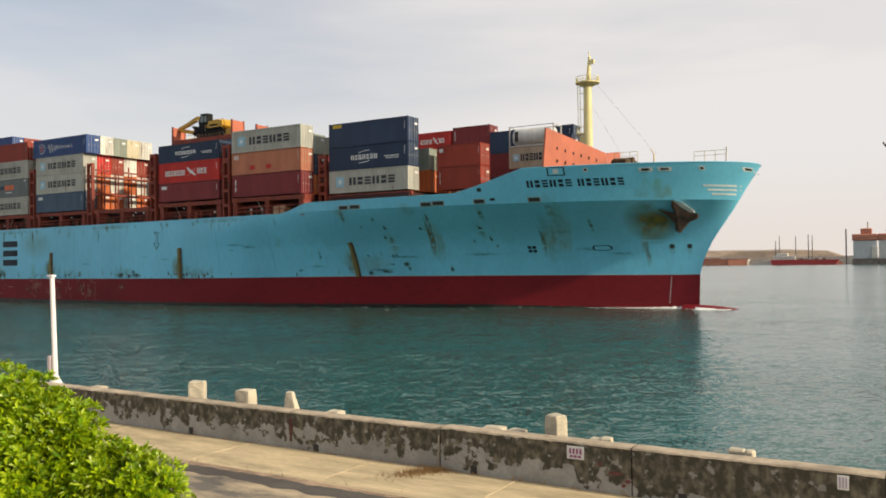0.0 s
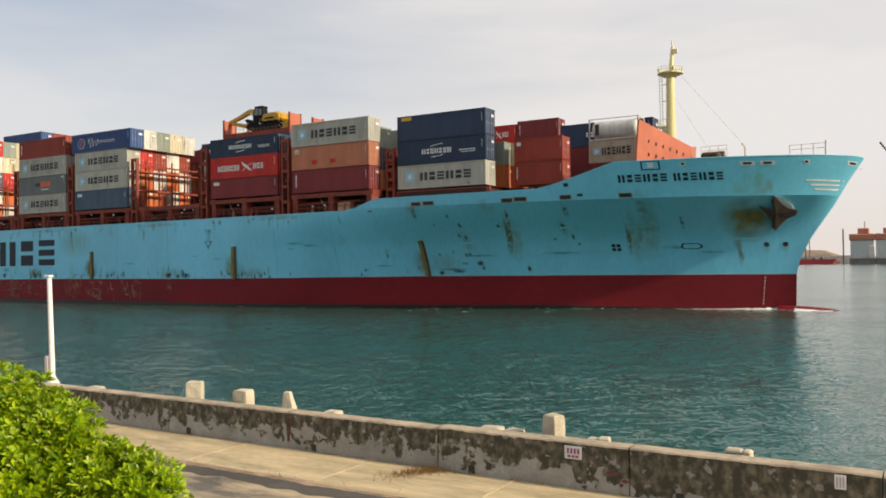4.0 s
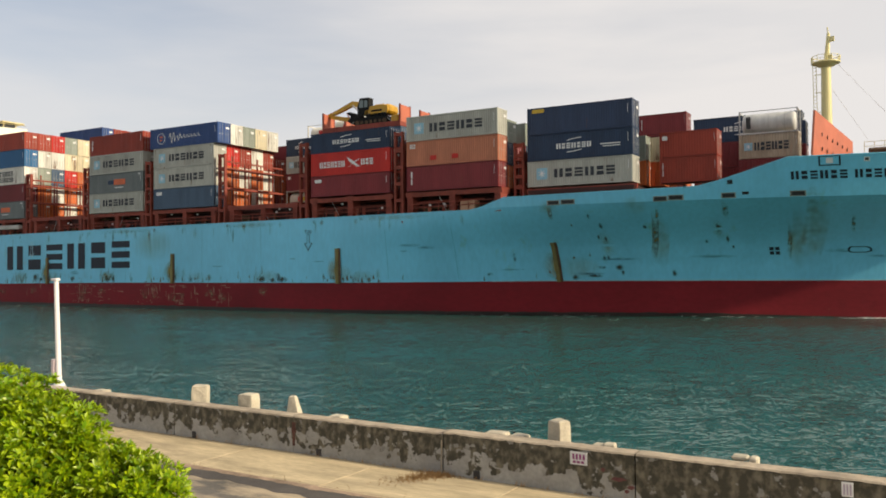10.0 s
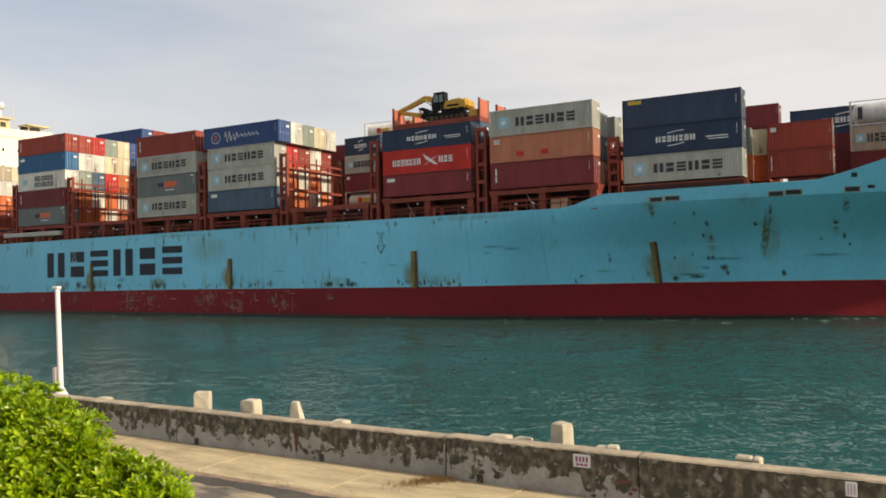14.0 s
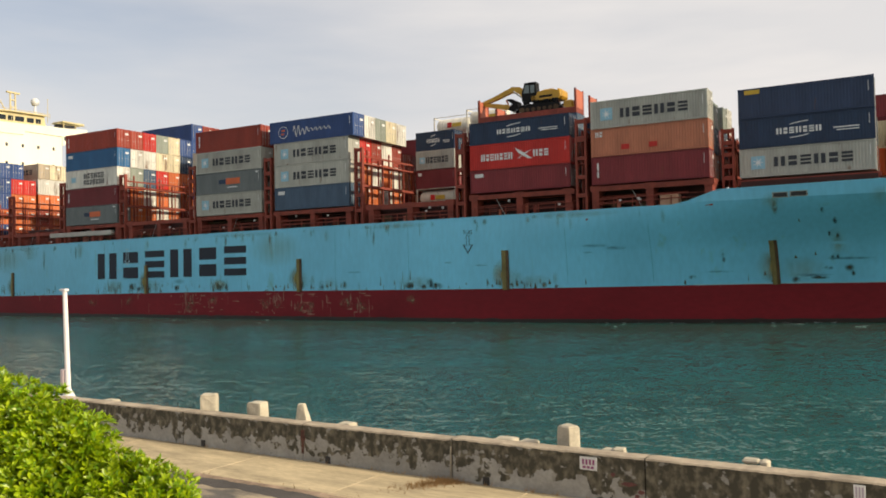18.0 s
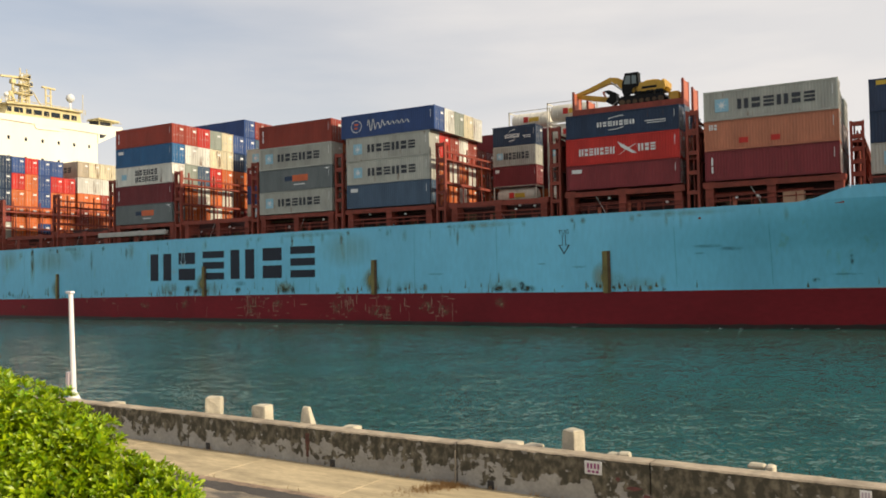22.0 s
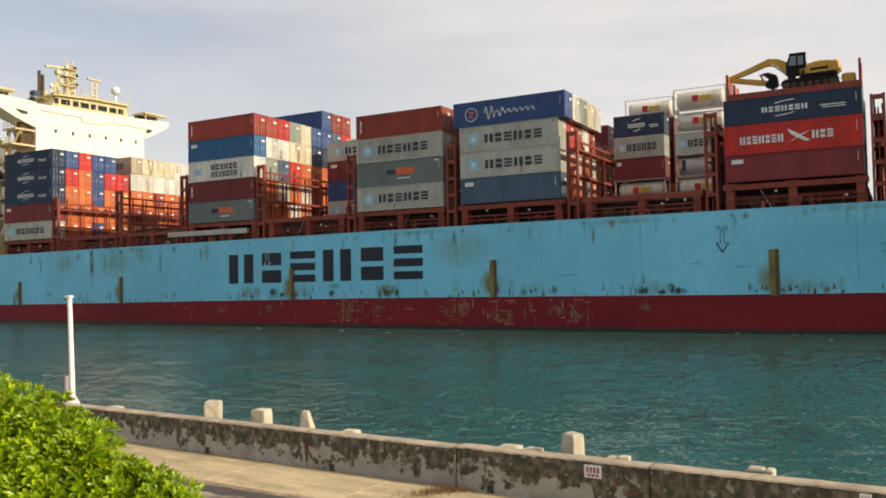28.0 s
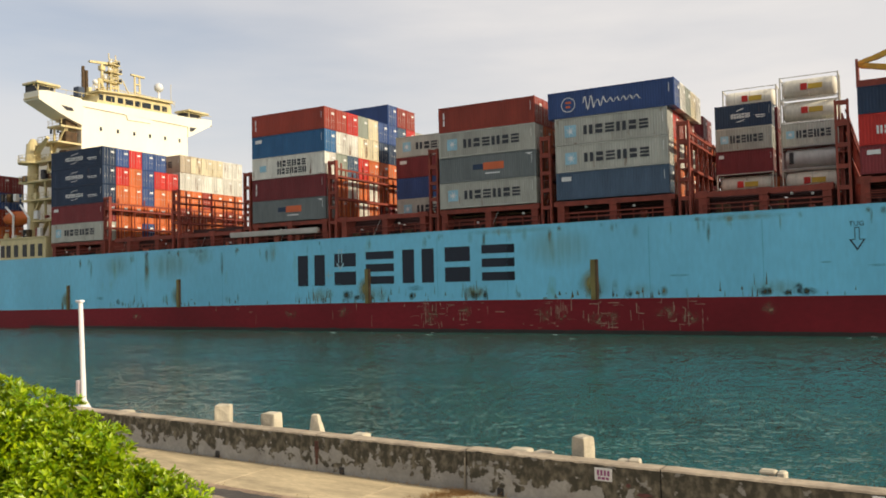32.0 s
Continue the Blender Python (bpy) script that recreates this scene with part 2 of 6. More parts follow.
# ---------------------------------------------------------------- mesh tools
class Shell:
    """Collects faces for one mesh."""

    def __init__(self):
        self.v, self.f = [], []

    def quad(self, *pts):
        i = len(self.v)
        self.v += [tuple(p) for p in pts]
        self.f.append(tuple(range(i, i + len(pts))))
        return self

    def box(self, x0, x1, y0, y1, z0, z1):
        i = len(self.v)
        self.v += [(x, y, z) for z in (z0, z1) for x, y in ((x0, y0), (x1, y0), (x1, y1), (x0, y1))]
        self.f += [tuple(i + k for k in q) for q in ((0, 3, 2, 1), (4, 5, 6, 7), (0, 1, 5, 4), (1, 2, 6, 5), (2, 3, 7, 6), (3, 0, 4, 7))]
        return self

    def slab(self, x0, x1, y0, y1, z0, z1, e):
        """A box with its edges taken off by e."""
        i = len(self.v)
        for z, d in ((z0, e), (z0 + e, 0), (z1 - e, 0), (z1, e)):
            a0, a1, b0, b1 = x0 + d, x1 - d, y0 + d, y1 - d
            self.v += [(a0 + e, b0, z), (a1 - e, b0, z), (a1, b0 + e, z), (a1, b1 - e, z), (a1 - e, b1, z), (a0 + e, b1, z), (a0, b1 - e, z), (a0, b0 + e, z)]
        for r in range(3):
            for k in range(8):
                a, b = i + r * 8 + k, i + r * 8 + (k + 1) % 8
                self.f.append((a, b, b + 8, a + 8))
        self.f += [tuple(i + 7 - k for k in range(8)), tuple(i + 24 + k for k in range(8))]
        return self

    def rod(self, p, q, r, n=8, r2=None):
        p, q = Vector(p), Vector(q)
        turn = (q - p).to_track_quat("Z", "Y").to_matrix()
        r2 = r if r2 is None else r2
        i = len(self.v)
        for c, rr in ((p, r), (q, r2)):
            self.v += [tuple(c + turn @ Vector((rr * math.cos(2 * math.pi * k / n), rr * math.sin(2 * math.pi * k / n), 0))) for k in range(n)]
        self.f += [(i + k, i + (k + 1) % n, i + n + (k + 1) % n, i + n + k) for k in range(n)]
        self.f += [tuple(i + n - 1 - k for k in range(n)), tuple(i + n + k for k in range(n))]
        return self

    def bar(self, p, q, w, h=None):
        """A square bar from p to q."""
        return self.rod(p, q, w * 0.72, 4)

    def prism(self, outline, axis, a, b):
        """An outline in the two other axes, pushed from a to b along axis."""
        def at(u, v, w):
            return {"x": (w, u, v), "y": (u, w, v), "z": (u, v, w)}[axis]
        n, i = len(outline), len(self.v)
        self.v += [at(u, v, a) for u, v in outline] + [at(u, v, b) for u, v in outline]
        self.f += [(i + k, i + (k + 1) % n, i + n + (k + 1) % n, i + n + k) for k in range(n)]
        self.f += [tuple(i + n - 1 - k for k in range(n)), tuple(i + n + k for k in range(n))]
        return self

    def grid(self, rows, wrap=False):
        i, n = len(self.v), len(rows[0])
        for row in rows:
            self.v += [tuple(p) for p in row]
        for r in range(len(rows) - 1):
            for k in range(n - 1):
                a = i + r * n + k
                self.f.append((a, a + 1, a + n + 1, a + n))
        return self

    def mesh(self, name, material=None, smooth=False):
        me = bpy.data.meshes.new(name)
        me.from_pydata(self.v, [], self.f)
        bm = bmesh.new()
        bm.from_mesh(me)
        bmesh.ops.recalc_face_normals(bm, faces=bm.faces)
        bm.to_mesh(me)
        bm.free()
        if smooth:
            me.polygons.foreach_set("use_smooth", [True] * len(me.polygons))
        if material:
            me.materials.append(material)
        return me


def part(name, shape, material, parent, label="", smooth=False, at=None):
    me = shape.mesh(name, material, smooth) if isinstance(shape, Shell) else shape
    ob = new(name, me)
    ob.parent = parent
    if at:
        ob.location = at
    if label:
        tagged(ob, label)
    return ob


def thing(name, label, category, at=(0, 0, 0), turn=0, group="", kind=""):
    ob = new(name)
    ob.empty_display_size = 0.3
    ob.matrix_basis = pose(*at, 0, 0, turn)
    return tagged(ob, label, category, group, kind)


ABOARD = []      # all that sails with the ship, placed in the ship's axes


def aboard(ob):
    ABOARD.append(ob)
    return ob


def bars_at(k, x, w, z0, z1):
    """Plain bars in a letter's place, two upright or three lying: rows of (x from, x to, z from, z to)."""
    h = z1 - z0
    if k % 3 == 0:
        return [(x, x + w * 0.38, z0, z1), (x + w * 0.62, x + w, z0, z1)]
    if k % 3 == 1:
        return [(x + w * 0.12, x + w * 0.88, z0, z0 + h * 0.42), (x + w * 0.12, x + w * 0.88, z0 + h * 0.58, z1)]
    return [(x, x + w * 0.94, z0 + h * f, z0 + h * (f + 0.24)) for f in (0.0, 0.38, 0.76)]


def letters(parent, count, x0, x1, z0, z1, y, material, name="letter_mark", weight=0.84):
    """A plain stand-in for a brand name: a few plain bars for each letter, on the plane y."""
    step = (x1 - x0) / count
    for k in range(count):
        bars = Shell()
        for a, b, c, d in bars_at(k, x0 + k * step, step * weight, z0, z1):
            bars.box(a, b, y - 0.012, y, c, d)
        part(name, bars, material, parent)


# ---------------------------------------------------------------- the ship
MID = 16.4


def along(x, xs, ys):
    return float(np.interp(x, xs, ys))


def stem_x(z):
    return along(z, (-3, 0, 3.9, 5.6, 7.9, 11.4, 14.2, 16.2), (68.2, 68.3, 68.4, 68.8, 69.9, 72.3, 73.9, 75.2))


def boot_z(x):
    return along(x, (-180, -119, -80, -43, 0, 28, 70), (2.5, 2.95, 3.35, 3.7, 3.78, 4.0, 3.95))


def top_z(x):
    return along(x, (-180, -120, -43, 19.4, 23.1, 43.8, 46.0, 52.4, 75.2), (11.0, 11.2, 11.85, 12.15, 13.4, 13.6, 14.1, 16.05, 16.2))


def inset(x, z):
    """How far the side lies inside the widest breadth."""
    zs = (0, 2, 4, 6, 8, 9.5, 11, 12.3, 16)
    first = along(z, zs, (-5, -5, -5, -5, -4, -1, 5, 12, 18))
    a = along(z, zs, (1.7, 1.74, 1.8, 1.9, 2.0, 2.1, 2.2, 2.3, 2.4))
    b = along(z, zs, (1.48, 1.46, 1.42, 1.33, 1.18, 1.0, 0.78, 0.6, 0.5))
    u = min(1.0, max(0.0, (x - first) / (stem_x(z) - first)))
    return MID * (1 - (1 - u ** a) ** b)


STATIONS = [("mid", -178 + 9.15 * k) for k in range(21)] + [("bow", math.sin(math.pi / 2 * k / 72)) for k in range(1, 73)]


def knuckle_z(x):
    return min(12.3, top_z(x) - 0.25)


def side_rows(low, high, steps):
    rows = []
    for kind, w in STATIONS:
        row = []
        for k in range(steps + 1):
            x = w if kind == "mid" else 5 + 70.2 * w
            for _ in range(3):
                z = low(x) + (high(x) - low(x)) * k / steps
                if kind == "bow":
                    x = 5 + (stem_x(z) - 5) * w
            row.append((x, inset(x, z), z))
        rows.append(row)
    return rows


def both_sides(shell, rows):
    shell.grid(rows)
    shell.grid([[(x, 2 * MID - y, z) for x, y, z in row] for row in rows])
    a = rows[0]
    shell.grid([a, [(x, 2 * MID - y, z) for x, y, z in a]])
    return shell


ship = aboard(thing("container_ship", "light blue container ship with red boot top, rust-streaked hull, under way", "ship"))
hull = part("hull_side", both_sides(both_sides(Shell(), side_rows(boot_z, knuckle_z, 16)), side_rows(knuckle_z, top_z, 5)), HULL_BLUE, ship, "light blue painted hull side with rust streaks", smooth=True)
part("boot_top", both_sides(Shell(), side_rows(lambda x: -2.0, boot_z, 4)), HULL_RED, ship, "dark red boot top", smooth=True)

# decks, coamings, bow fittings
deck = Shell()
for (k0, w0), (k1, w1) in zip(STATIONS[:-1], STATIONS[1:]):
    xa, xb = [w if k == "mid" else 5 + 70.1 * w for k, w in ((k0, w0), (k1, w1))]
    za, zb = [top_z(x) - 1.1 for x in (xa, xb)]
    ya, yb = inset(xa, za) + 0.12, inset(xb, zb) + 0.12
    deck.quad((xa, ya, za), (xb, yb, zb), (xb, 2 * MID - yb, zb), (xa, 2 * MID - ya, za))
part("deck", deck, SHADED_DECK_RED, ship)
for s in (0, 1):
    rim = Shell()
    for (k0, w0), (k1, w1) in zip(STATIONS[:-1], STATIONS[1:]):
        xa, xb = [w if k == "mid" else 5 + 70.15 * w for k, w in ((k0, w0), (k1, w1))]
        pts = []
        for x in (xa, xb):
            z = top_z(x)
            y = inset(x, z)
            pts.append([(x, 2 * MID - v if s else v, h) for v, h in ((y - 0.04, z - 0.03), (y + 0.2, z - 0.03), (y + 0.2, z + 0.05), (y - 0.04, z + 0.05))])
        rim.grid([p + p[:1] for p in pts])
    part("bulwark_rail", rim, HULL_BLUE, ship)
part("bulb", Shell().grid([[(66.5 + 7.6 * math.sin(v * math.pi / 2), MID + 2.0 * math.cos(v * math.pi / 2) ** 0.8 * math.cos(a), -1.25 + 1.75 * math.cos(v * math.pi / 2) ** 0.6 * math.sin(a))
     for a in [2 * math.pi * k / 16 for k in range(17)]] for v in [k / 10 for k in range(11)]]), HULL_RED, ship, "red bulbous bow breaking the water", smooth=True)
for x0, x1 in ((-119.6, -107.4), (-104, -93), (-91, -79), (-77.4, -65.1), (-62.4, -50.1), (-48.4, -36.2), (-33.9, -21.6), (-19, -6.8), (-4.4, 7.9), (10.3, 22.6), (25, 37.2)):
    # coamings share the darkened red, for the shade below the containers
    part("hatch_coaming", Shell().box(x0, x1, 2.6, 2 * MID - 2.6, 10.6 if x1 < 9 else 12.0, 13.45 if x0 < -100 else 14.25), SHADED_DECK_RED, ship)


# plain bars in place of the brand name on the side
for k in range(6):
    bars = Shell()
    for a, b, c, d in bars_at(k, -69.75 + k * 5.32, 4.35, 5.74 + 0.03 * k, 9.66 + 0.06 * k):
        bars.box(a, b, -0.02, 0.01, c, d)
    part("letter_mark", bars, INK, ship, "dark blue bars in place of the lettering")


def on_bow(u, v0, v1, dx, proud=0.03):
    """A plate corner ring that follows the bow's side."""
    return [(x, inset(x, z) - proud, z) for x, z in ((u, v0), (u + dx, v0), (u + dx, v1), (u, v1))]


def bow_plate(x0, x1, z0, z1, proud=0.03, steps=3):
    """A plate that follows the bow's side."""
    return Shell().grid([[(x, inset(x, z) - proud, z) for z in (z0, (z0 + z1) / 2, z1)] for x in [x0 + (x1 - x0) * i / steps for i in range(steps + 1)]])


for word_x, pitch in ((52.6, 0.845), (58.1, 0.815)):
    for k in range(6):
        bars = Shell()
        for a, b, c, d in bars_at(k, word_x + k * pitch, pitch * 0.8, 13.93, 14.70):
            bars.quad(*[(x, inset(x, z) - 0.03, z) for x, z in ((a, c), (b, c), (b, d), (a, d))])
        part("name_mark", bars, INK, ship, "dark bars in place of the name")
for k in range(3):
    part("bow_stripe", bow_plate(70.15 + 0.33 * k, 73.42 - 0.14 * k, 13.67 - 0.44 * k, 13.85 - 0.44 * k, 0.05, 6), WHITE_MARK, ship, "white bar near the stem")

# rubbing strips with the rust that runs beside them
for x in (27.9, 0.1, -29.6, -58.6, -91.1, -115.2, -146.0):
    z1 = along(x, (-116, -91, -60, 28), (6.65, 7.1, 7.65, 8.3))
    z0 = boot_z(x) - 0.1
    s = Shell().grid([[(x - 0.3 + 0.42 * math.cos(a), inset(x, z) + 0.02 - 0.2 * math.sin(a), z) for a in [math.pi * j / 7 for j in range(8)]] for z in [z0 + (z1 - z0) * k / 8 for k in range(9)]])
    s.quad(*[(x - 0.3 + 0.42 * math.cos(a), inset(x, z1) + 0.02 - 0.2 * math.sin(a), z1) for a in [math.pi * j / 7 for j in range(8)]])
    strip = part("rubbing_strip", s, OLIVE, ship, "rusted upright rubbing strip")
    s = Shell().grid([[(x - 0.02 + 0.22 * math.cos(a), inset(x + 0.1, z) - 0.06 - 0.13 * math.sin(a), z) for a in [math.pi * j / 5 for j in range(6)]] for z in [z0 + (z1 + 0.02 - z0) * k / 8 for k in range(9)]])
    part("dark_edge", s, RUST, strip)
    s = Shell()
    for k in range(12):
        za, zb = z0 + (z1 + 0.1 - z0) * k / 12, z0 + (z1 + 0.1 - z0) * (k + 1) / 12
        for e in range(4):
            xa, xb = x - 4.4 + 1.1 * e, x - 3.3 + 1.1 * e
            s.quad((xa, inset(xa, za) - 0.012, za), (xb, inset(xb, za) - 0.012, za), (xb, inset(xb, zb) - 0.012, zb), (xa, inset(xa, zb) - 0.012, zb))
    part("rust_stain", s, SOFT_EDGE, strip)

# tug mark
tug = part("tug_arrow", Shell().box(-5.05, -4.62, -0.02, 0, 8.9, 10.0).prism([(-5.5, 8.9), (-4.85, 7.85), (-4.15, 8.9)], "y", -0.02, 0.0), INK, ship, "outlined tug arrow")
part("arrow_field", Shell().box(-4.98, -4.69, -0.03, -0.005, 8.8, 9.93).prism([(-5.3, 8.83), (-4.85, 8.08), (-4.35, 8.83)], "y", -0.03, -0.005), HULL_BLUE, tug)
word = bpy.data.curves.new("tug_word", "FONT")
word.body, word.size, word.extrude, word.align_x = "TUG", 0.62, 0.008, "CENTER"
holder = new("tug_word", word)
bpy.context.view_layer.update()
word_mesh = bpy.data.meshes.new_from_object(holder.evaluated_get(bpy.context.evaluated_depsgraph_get()))
bpy.data.objects.remove(holder)
word_mesh.materials.append(INK)
tug_word = part("tug_word", word_mesh, INK, tug)
tug_word.matrix_basis = pose(-4.85, -0.02, 10.12, 90, 0, 0)

# openings in the bulwark, mooring ports, small hull marks, rust blotches
for x, w, z in ((28.3, 1.2, 12.56), (29.85, 1.35, 12.6), (39.65, 1.2, 12.53), (41.15, 1.3, 12.6), (46.25, 1.15, 12.63), (52.5, 1.2, 12.62)):
    port = part("bulwark_port", bow_plate(x - 0.12, x + w + 0.12, z - 0.27, z + 0.27, 0.03), SOFT_RIM, ship, "rust-stained mooring opening in the bulwark")
    part("port_opening", bow_plate(x, x + w, z - 0.19, z + 0.19, 0.045), DARK, port)
for x, z, w, h in ((48.1, 12.8, 0.6, 0.14), (46.8, 13.92, 0.5, 0.2)):
    part("fairlead_hole", bow_plate(x, x + w, z - h, z + h, 0.03), DARK, ship)
for x, z, w in ((64.45, 15.45, 1.35), (66.3, 15.46, 1.3), (70.15, 15.53, 0.5), (73.9, 15.5, 0.8), (58.9, 15.6, 0.5)):
    port = part("mooring_port", bow_plate(x, x + w, z - 0.2, z + 0.2, 0.03), WHITE_MARK, ship)
    part("port_hole", bow_plate(x + w * 0.2, x + w * 0.8, z - 0.11, z + 0.11, 0.05), DARK, port)
rng = random.Random(4)
blots = Shell()
for _ in range(80):
    x = rng.choice((rng.uniform(-118, 20), rng.uniform(-118, 20), rng.choice((-58, -29, 0, 28)) + rng.gauss(0, 4)))
    low = boot_z(x) + 0.02
    z = low + (abs(rng.gauss(0, 0.35)) if x < 22 or rng.random() < 0.4 else rng.uniform(0.2, 6.5))
    if z > top_z(x) - 1.6:
        continue
    w, h = rng.uniform(0.03, 0.16), rng.uniform(0.1, 0.8) if z - low < 0.8 else rng.uniform(0.1, 0.5)
    tip = rng.uniform(-0.1, 0.1)
    ring = [(x - w, z), (x - w * 0.7, z + h * 0.45), (x + tip * w, z + h), (x + w * 0.5, z + h * 0.5), (x + w, z + h * 0.15), (x + w * 0.6, z - 0.05), (x - w * 0.4, z - 0.02)]
    blots.quad(*[(u, inset(u, v) - 0.014, v) for u, v in ring])
SPOTS = ((-12.9, 4.25, 0.75, 0.45), (-9.2, 4.2, 1.0, 0.4), (-9.9, 4.5, 0.35, 0.6), (-10.9, 4.1, 0.5, 0.3), (-26.2, 4.2, 0.4, 0.45), (-44.2, 4.3, 0.7, 0.5), (-42.8, 4.3, 0.35, 0.6), (-62.1, 4.5, 0.6, 0.7), (-60.5, 4.2, 0.5, 0.4), (-52.5, 4.3, 0.5, 0.5), (31.6, 4.55, 0.9, 0.2), (29.5, 4.35, 0.4, 0.35), (32.9, 6.5, 0.22, 0.35), (33.3, 6.6, 0.2, 0.3), (32.5, 5.5, 0.4, 0.2), (34.3, 5.5, 0.45, 0.4), (34.6, 4.9, 0.2, 0.3), (39.9, 4.8, 0.3, 0.4), (23.0, 6.7, 0.2, 0.55), (19.9, 4.75, 0.4, 0.25), (32.4, 11.0, 0.2, 0.3), (33.4, 10.0, 0.22, 0.35), (32.8, 8.8, 0.16, 0.3), (33.5, 8.6, 0.14, 0.25), (45.1, 9.6, 0.28, 0.45), (43.6, 8.1, 0.14, 0.35), (45.7, 8.4, 0.16, 0.4), (46.1, 7.6, 0.14, 0.25), (37.9, 9.8, 0.25, 0.25), (-104.0, 4.0, 0.5, 0.5))
for _ in range(80):
    x = rng.choice((-122, -117, -115, -100, -100, -68, -66, -61, -58, -52, -45, -25, -15, -11)) + rng.gauss(0, 1.3)
    z, w, h = boot_z(x) + 0.02, rng.uniform(0.02, 0.08), rng.uniform(0.2, 1.3)
    if rng.random() < 0.35:
        z += rng.uniform(0.2, 1.4)
    blots.quad(*[(u, inset(u, v) - 0.016, v) for u, v in ((x - w, z), (x + w, z), (x + w * 0.6, z + h * 0.7), (x, z + h), (x - w * 0.5, z + h * 0.5))])
part("rust_speckle", blots, STAIN, ship, "rust and scrape marks")["kind"] = "stuff"
scars = Shell()
for _ in range(150):
    x = rng.choice((rng.gauss(-49.8, 0.9), rng.gauss(-49.8, 0.9), rng.gauss(-45.5, 1.5), rng.gauss(-35.2, 1.2), rng.gauss(-34.4, 1.6), rng.gauss(-29, 1.1), rng.gauss(-28.5, 1.6), rng.gauss(-22.5, 1.4), rng.gauss(-20.2, 1.1), rng.uniform(-60, -18), rng.uniform(-110, -60)))
    z = rng.uniform(0.7, 3.5)
    if rng.random() < 0.5:
        w, h = rng.uniform(0.015, 0.05), rng.uniform(0.1, 0.8)
    else:
        w, h = rng.uniform(0.1, 0.7), rng.uniform(0.012, 0.035)
    lean = rng.uniform(-0.1, 0.1)
    ring = [(x - w, z - h), (x + w * 0.8, z - h * 0.9 + lean), (x + w + lean * h, z + h * 0.9), (x - w * 0.7 + lean * h, z + h)]
    scars.quad(*[(u, inset(u, v) - 0.012, v) for u, v in ring])
part("paint_scar", scars, surface("bare_scar", (0.36, 0.24, 0.17), 0.8, spread=0.4, scale=2), ship, "pale scrapes in the red paint")["kind"] = "stuff"
SEAM = surface("seam_blue", (0.07, 0.33, 0.44), 0.6)
for x in (-100, -83, -66, -49, -40, -24, -13, 7, 16):
    seams = Shell()
    for k in range(6):
        za, zb = [boot_z(x) + (top_z(x) - boot_z(x)) * (0.05 + 0.85 * j / 6) for j in (k, k + 1)]
        seams.quad((x, inset(x, za) - 0.008, za), (x + 0.045, inset(x + 0.045, za) - 0.008, za), (x + 0.045, inset(x + 0.045, zb) - 0.008, zb), (x, inset(x, zb) - 0.008, zb))
    part("plate_seam", seams, SEAM, ship)

# anchor in its pocket
AY = inset(66.9, 10.5)
IRON = surface("dark_anchor_iron", (0.075, 0.042, 0.03), 0.8, spread=0.4, scale=2, fine=9, bump=0.2)
FLUKES = ((67.1, 12.2), (67.6, 11.4), (68.2, 10.95), (68.95, 10.8), (68.75, 10.35), (67.8, 9.95), (67.0, 9.2), (66.6, 8.75), (66.25, 9.05), (66.4, 9.8), (66.0, 10.5), (65.4, 11.35), (66.4, 11.0), (66.8, 10.85), (66.75, 11.6))
claw = Shell()
front = [(x, inset(x, z) - 0.62, z) for x, z in FLUKES]
back = [(x, inset(x, z) + 0.1, z) for x, z in FLUKES]
hub = (67.0, inset(67.0, 10.5) - 1.0, 10.5)
for k in range(len(FLUKES)):
    m = (k + 1) % len(FLUKES)
    claw.quad(front[k], front[m], back[m], back[k])
    claw.quad(hub, front[k], front[m])
anchor = part("anchor", claw.rod((64.9, AY + 0.4, 10.95), (66.9, AY - 0.4, 10.5), 0.26), IRON, ship, "dark rusted stockless anchor")
# bolster plate in white, standing in for the bright highlight beside the flukes
BOLSTER = ((67.25, 12.15), (67.9, 11.95), (68.6, 11.3), (68.65, 10.95), (68.2, 11.0), (67.65, 11.45))
seat = Shell()
for d in (0.12, 0.4):
    seat.quad(*[(x, inset(x, z) - d, z) for x, z in BOLSTER])
for k in range(6):
    (xa, za), (xb, zb) = BOLSTER[k], BOLSTER[(k + 1) % 6]
    seat.quad((xa, inset(xa, za) - 0.4, za), (xb, inset(xb, zb) - 0.4, zb), (xb, inset(xb, zb) + 0.1, zb), (xa, inset(xa, za) + 0.1, za))
part("anchor_bolster", seat, WHITE_MARK, anchor)


def side_patch(outline, steps, proud=0.015):
    """A stain on the bow's side: rows of (z, x from, x to)."""
    sh, rows = Shell(), []
    for z, xa, xb in outline:
        rows.append([(x, inset(x, z) - proud, z) for x in [xa + (xb - xa) * i / steps for i in range(steps + 1)]])
    return sh.grid(rows)


for x, z, w, h in SPOTS:
    part("rust_spot", side_patch([(z + h * (1.3 - 0.37 * j), x - 1.35 * w, x + 1.35 * w) for j in range(8)], 4, 0.021), SOFT_SPOT, ship)
part("anchor_rust", side_patch([(12.6 - 0.42 * j, 61.0 - 0.08 * j, 67.0 - 0.10 * j) for j in range(15)], 16), SOFT_WIDE, ship, "olive rust run from the anchor pocket")
part("anchor_rust_core", side_patch([(11.7 - 0.24 * j, 62.2 - 0.06 * j, 67.2 - 0.1 * j) for j in range(12)], 12, 0.03), SOFT_CORE, ship)
for x0, x1, za, zb in ((63.7, 65.6, 14.6, 10.2), (65.6, 66.9, 14.2, 11.2), (66.7, 67.6, 14.2, 12.3)):
    part("anchor_streak", side_patch([(za - (za - zb) * j / 9, x0 - 0.07 * j, x1 - 0.07 * j) for j in range(10)], 4, 0.022), SOFT, ship)
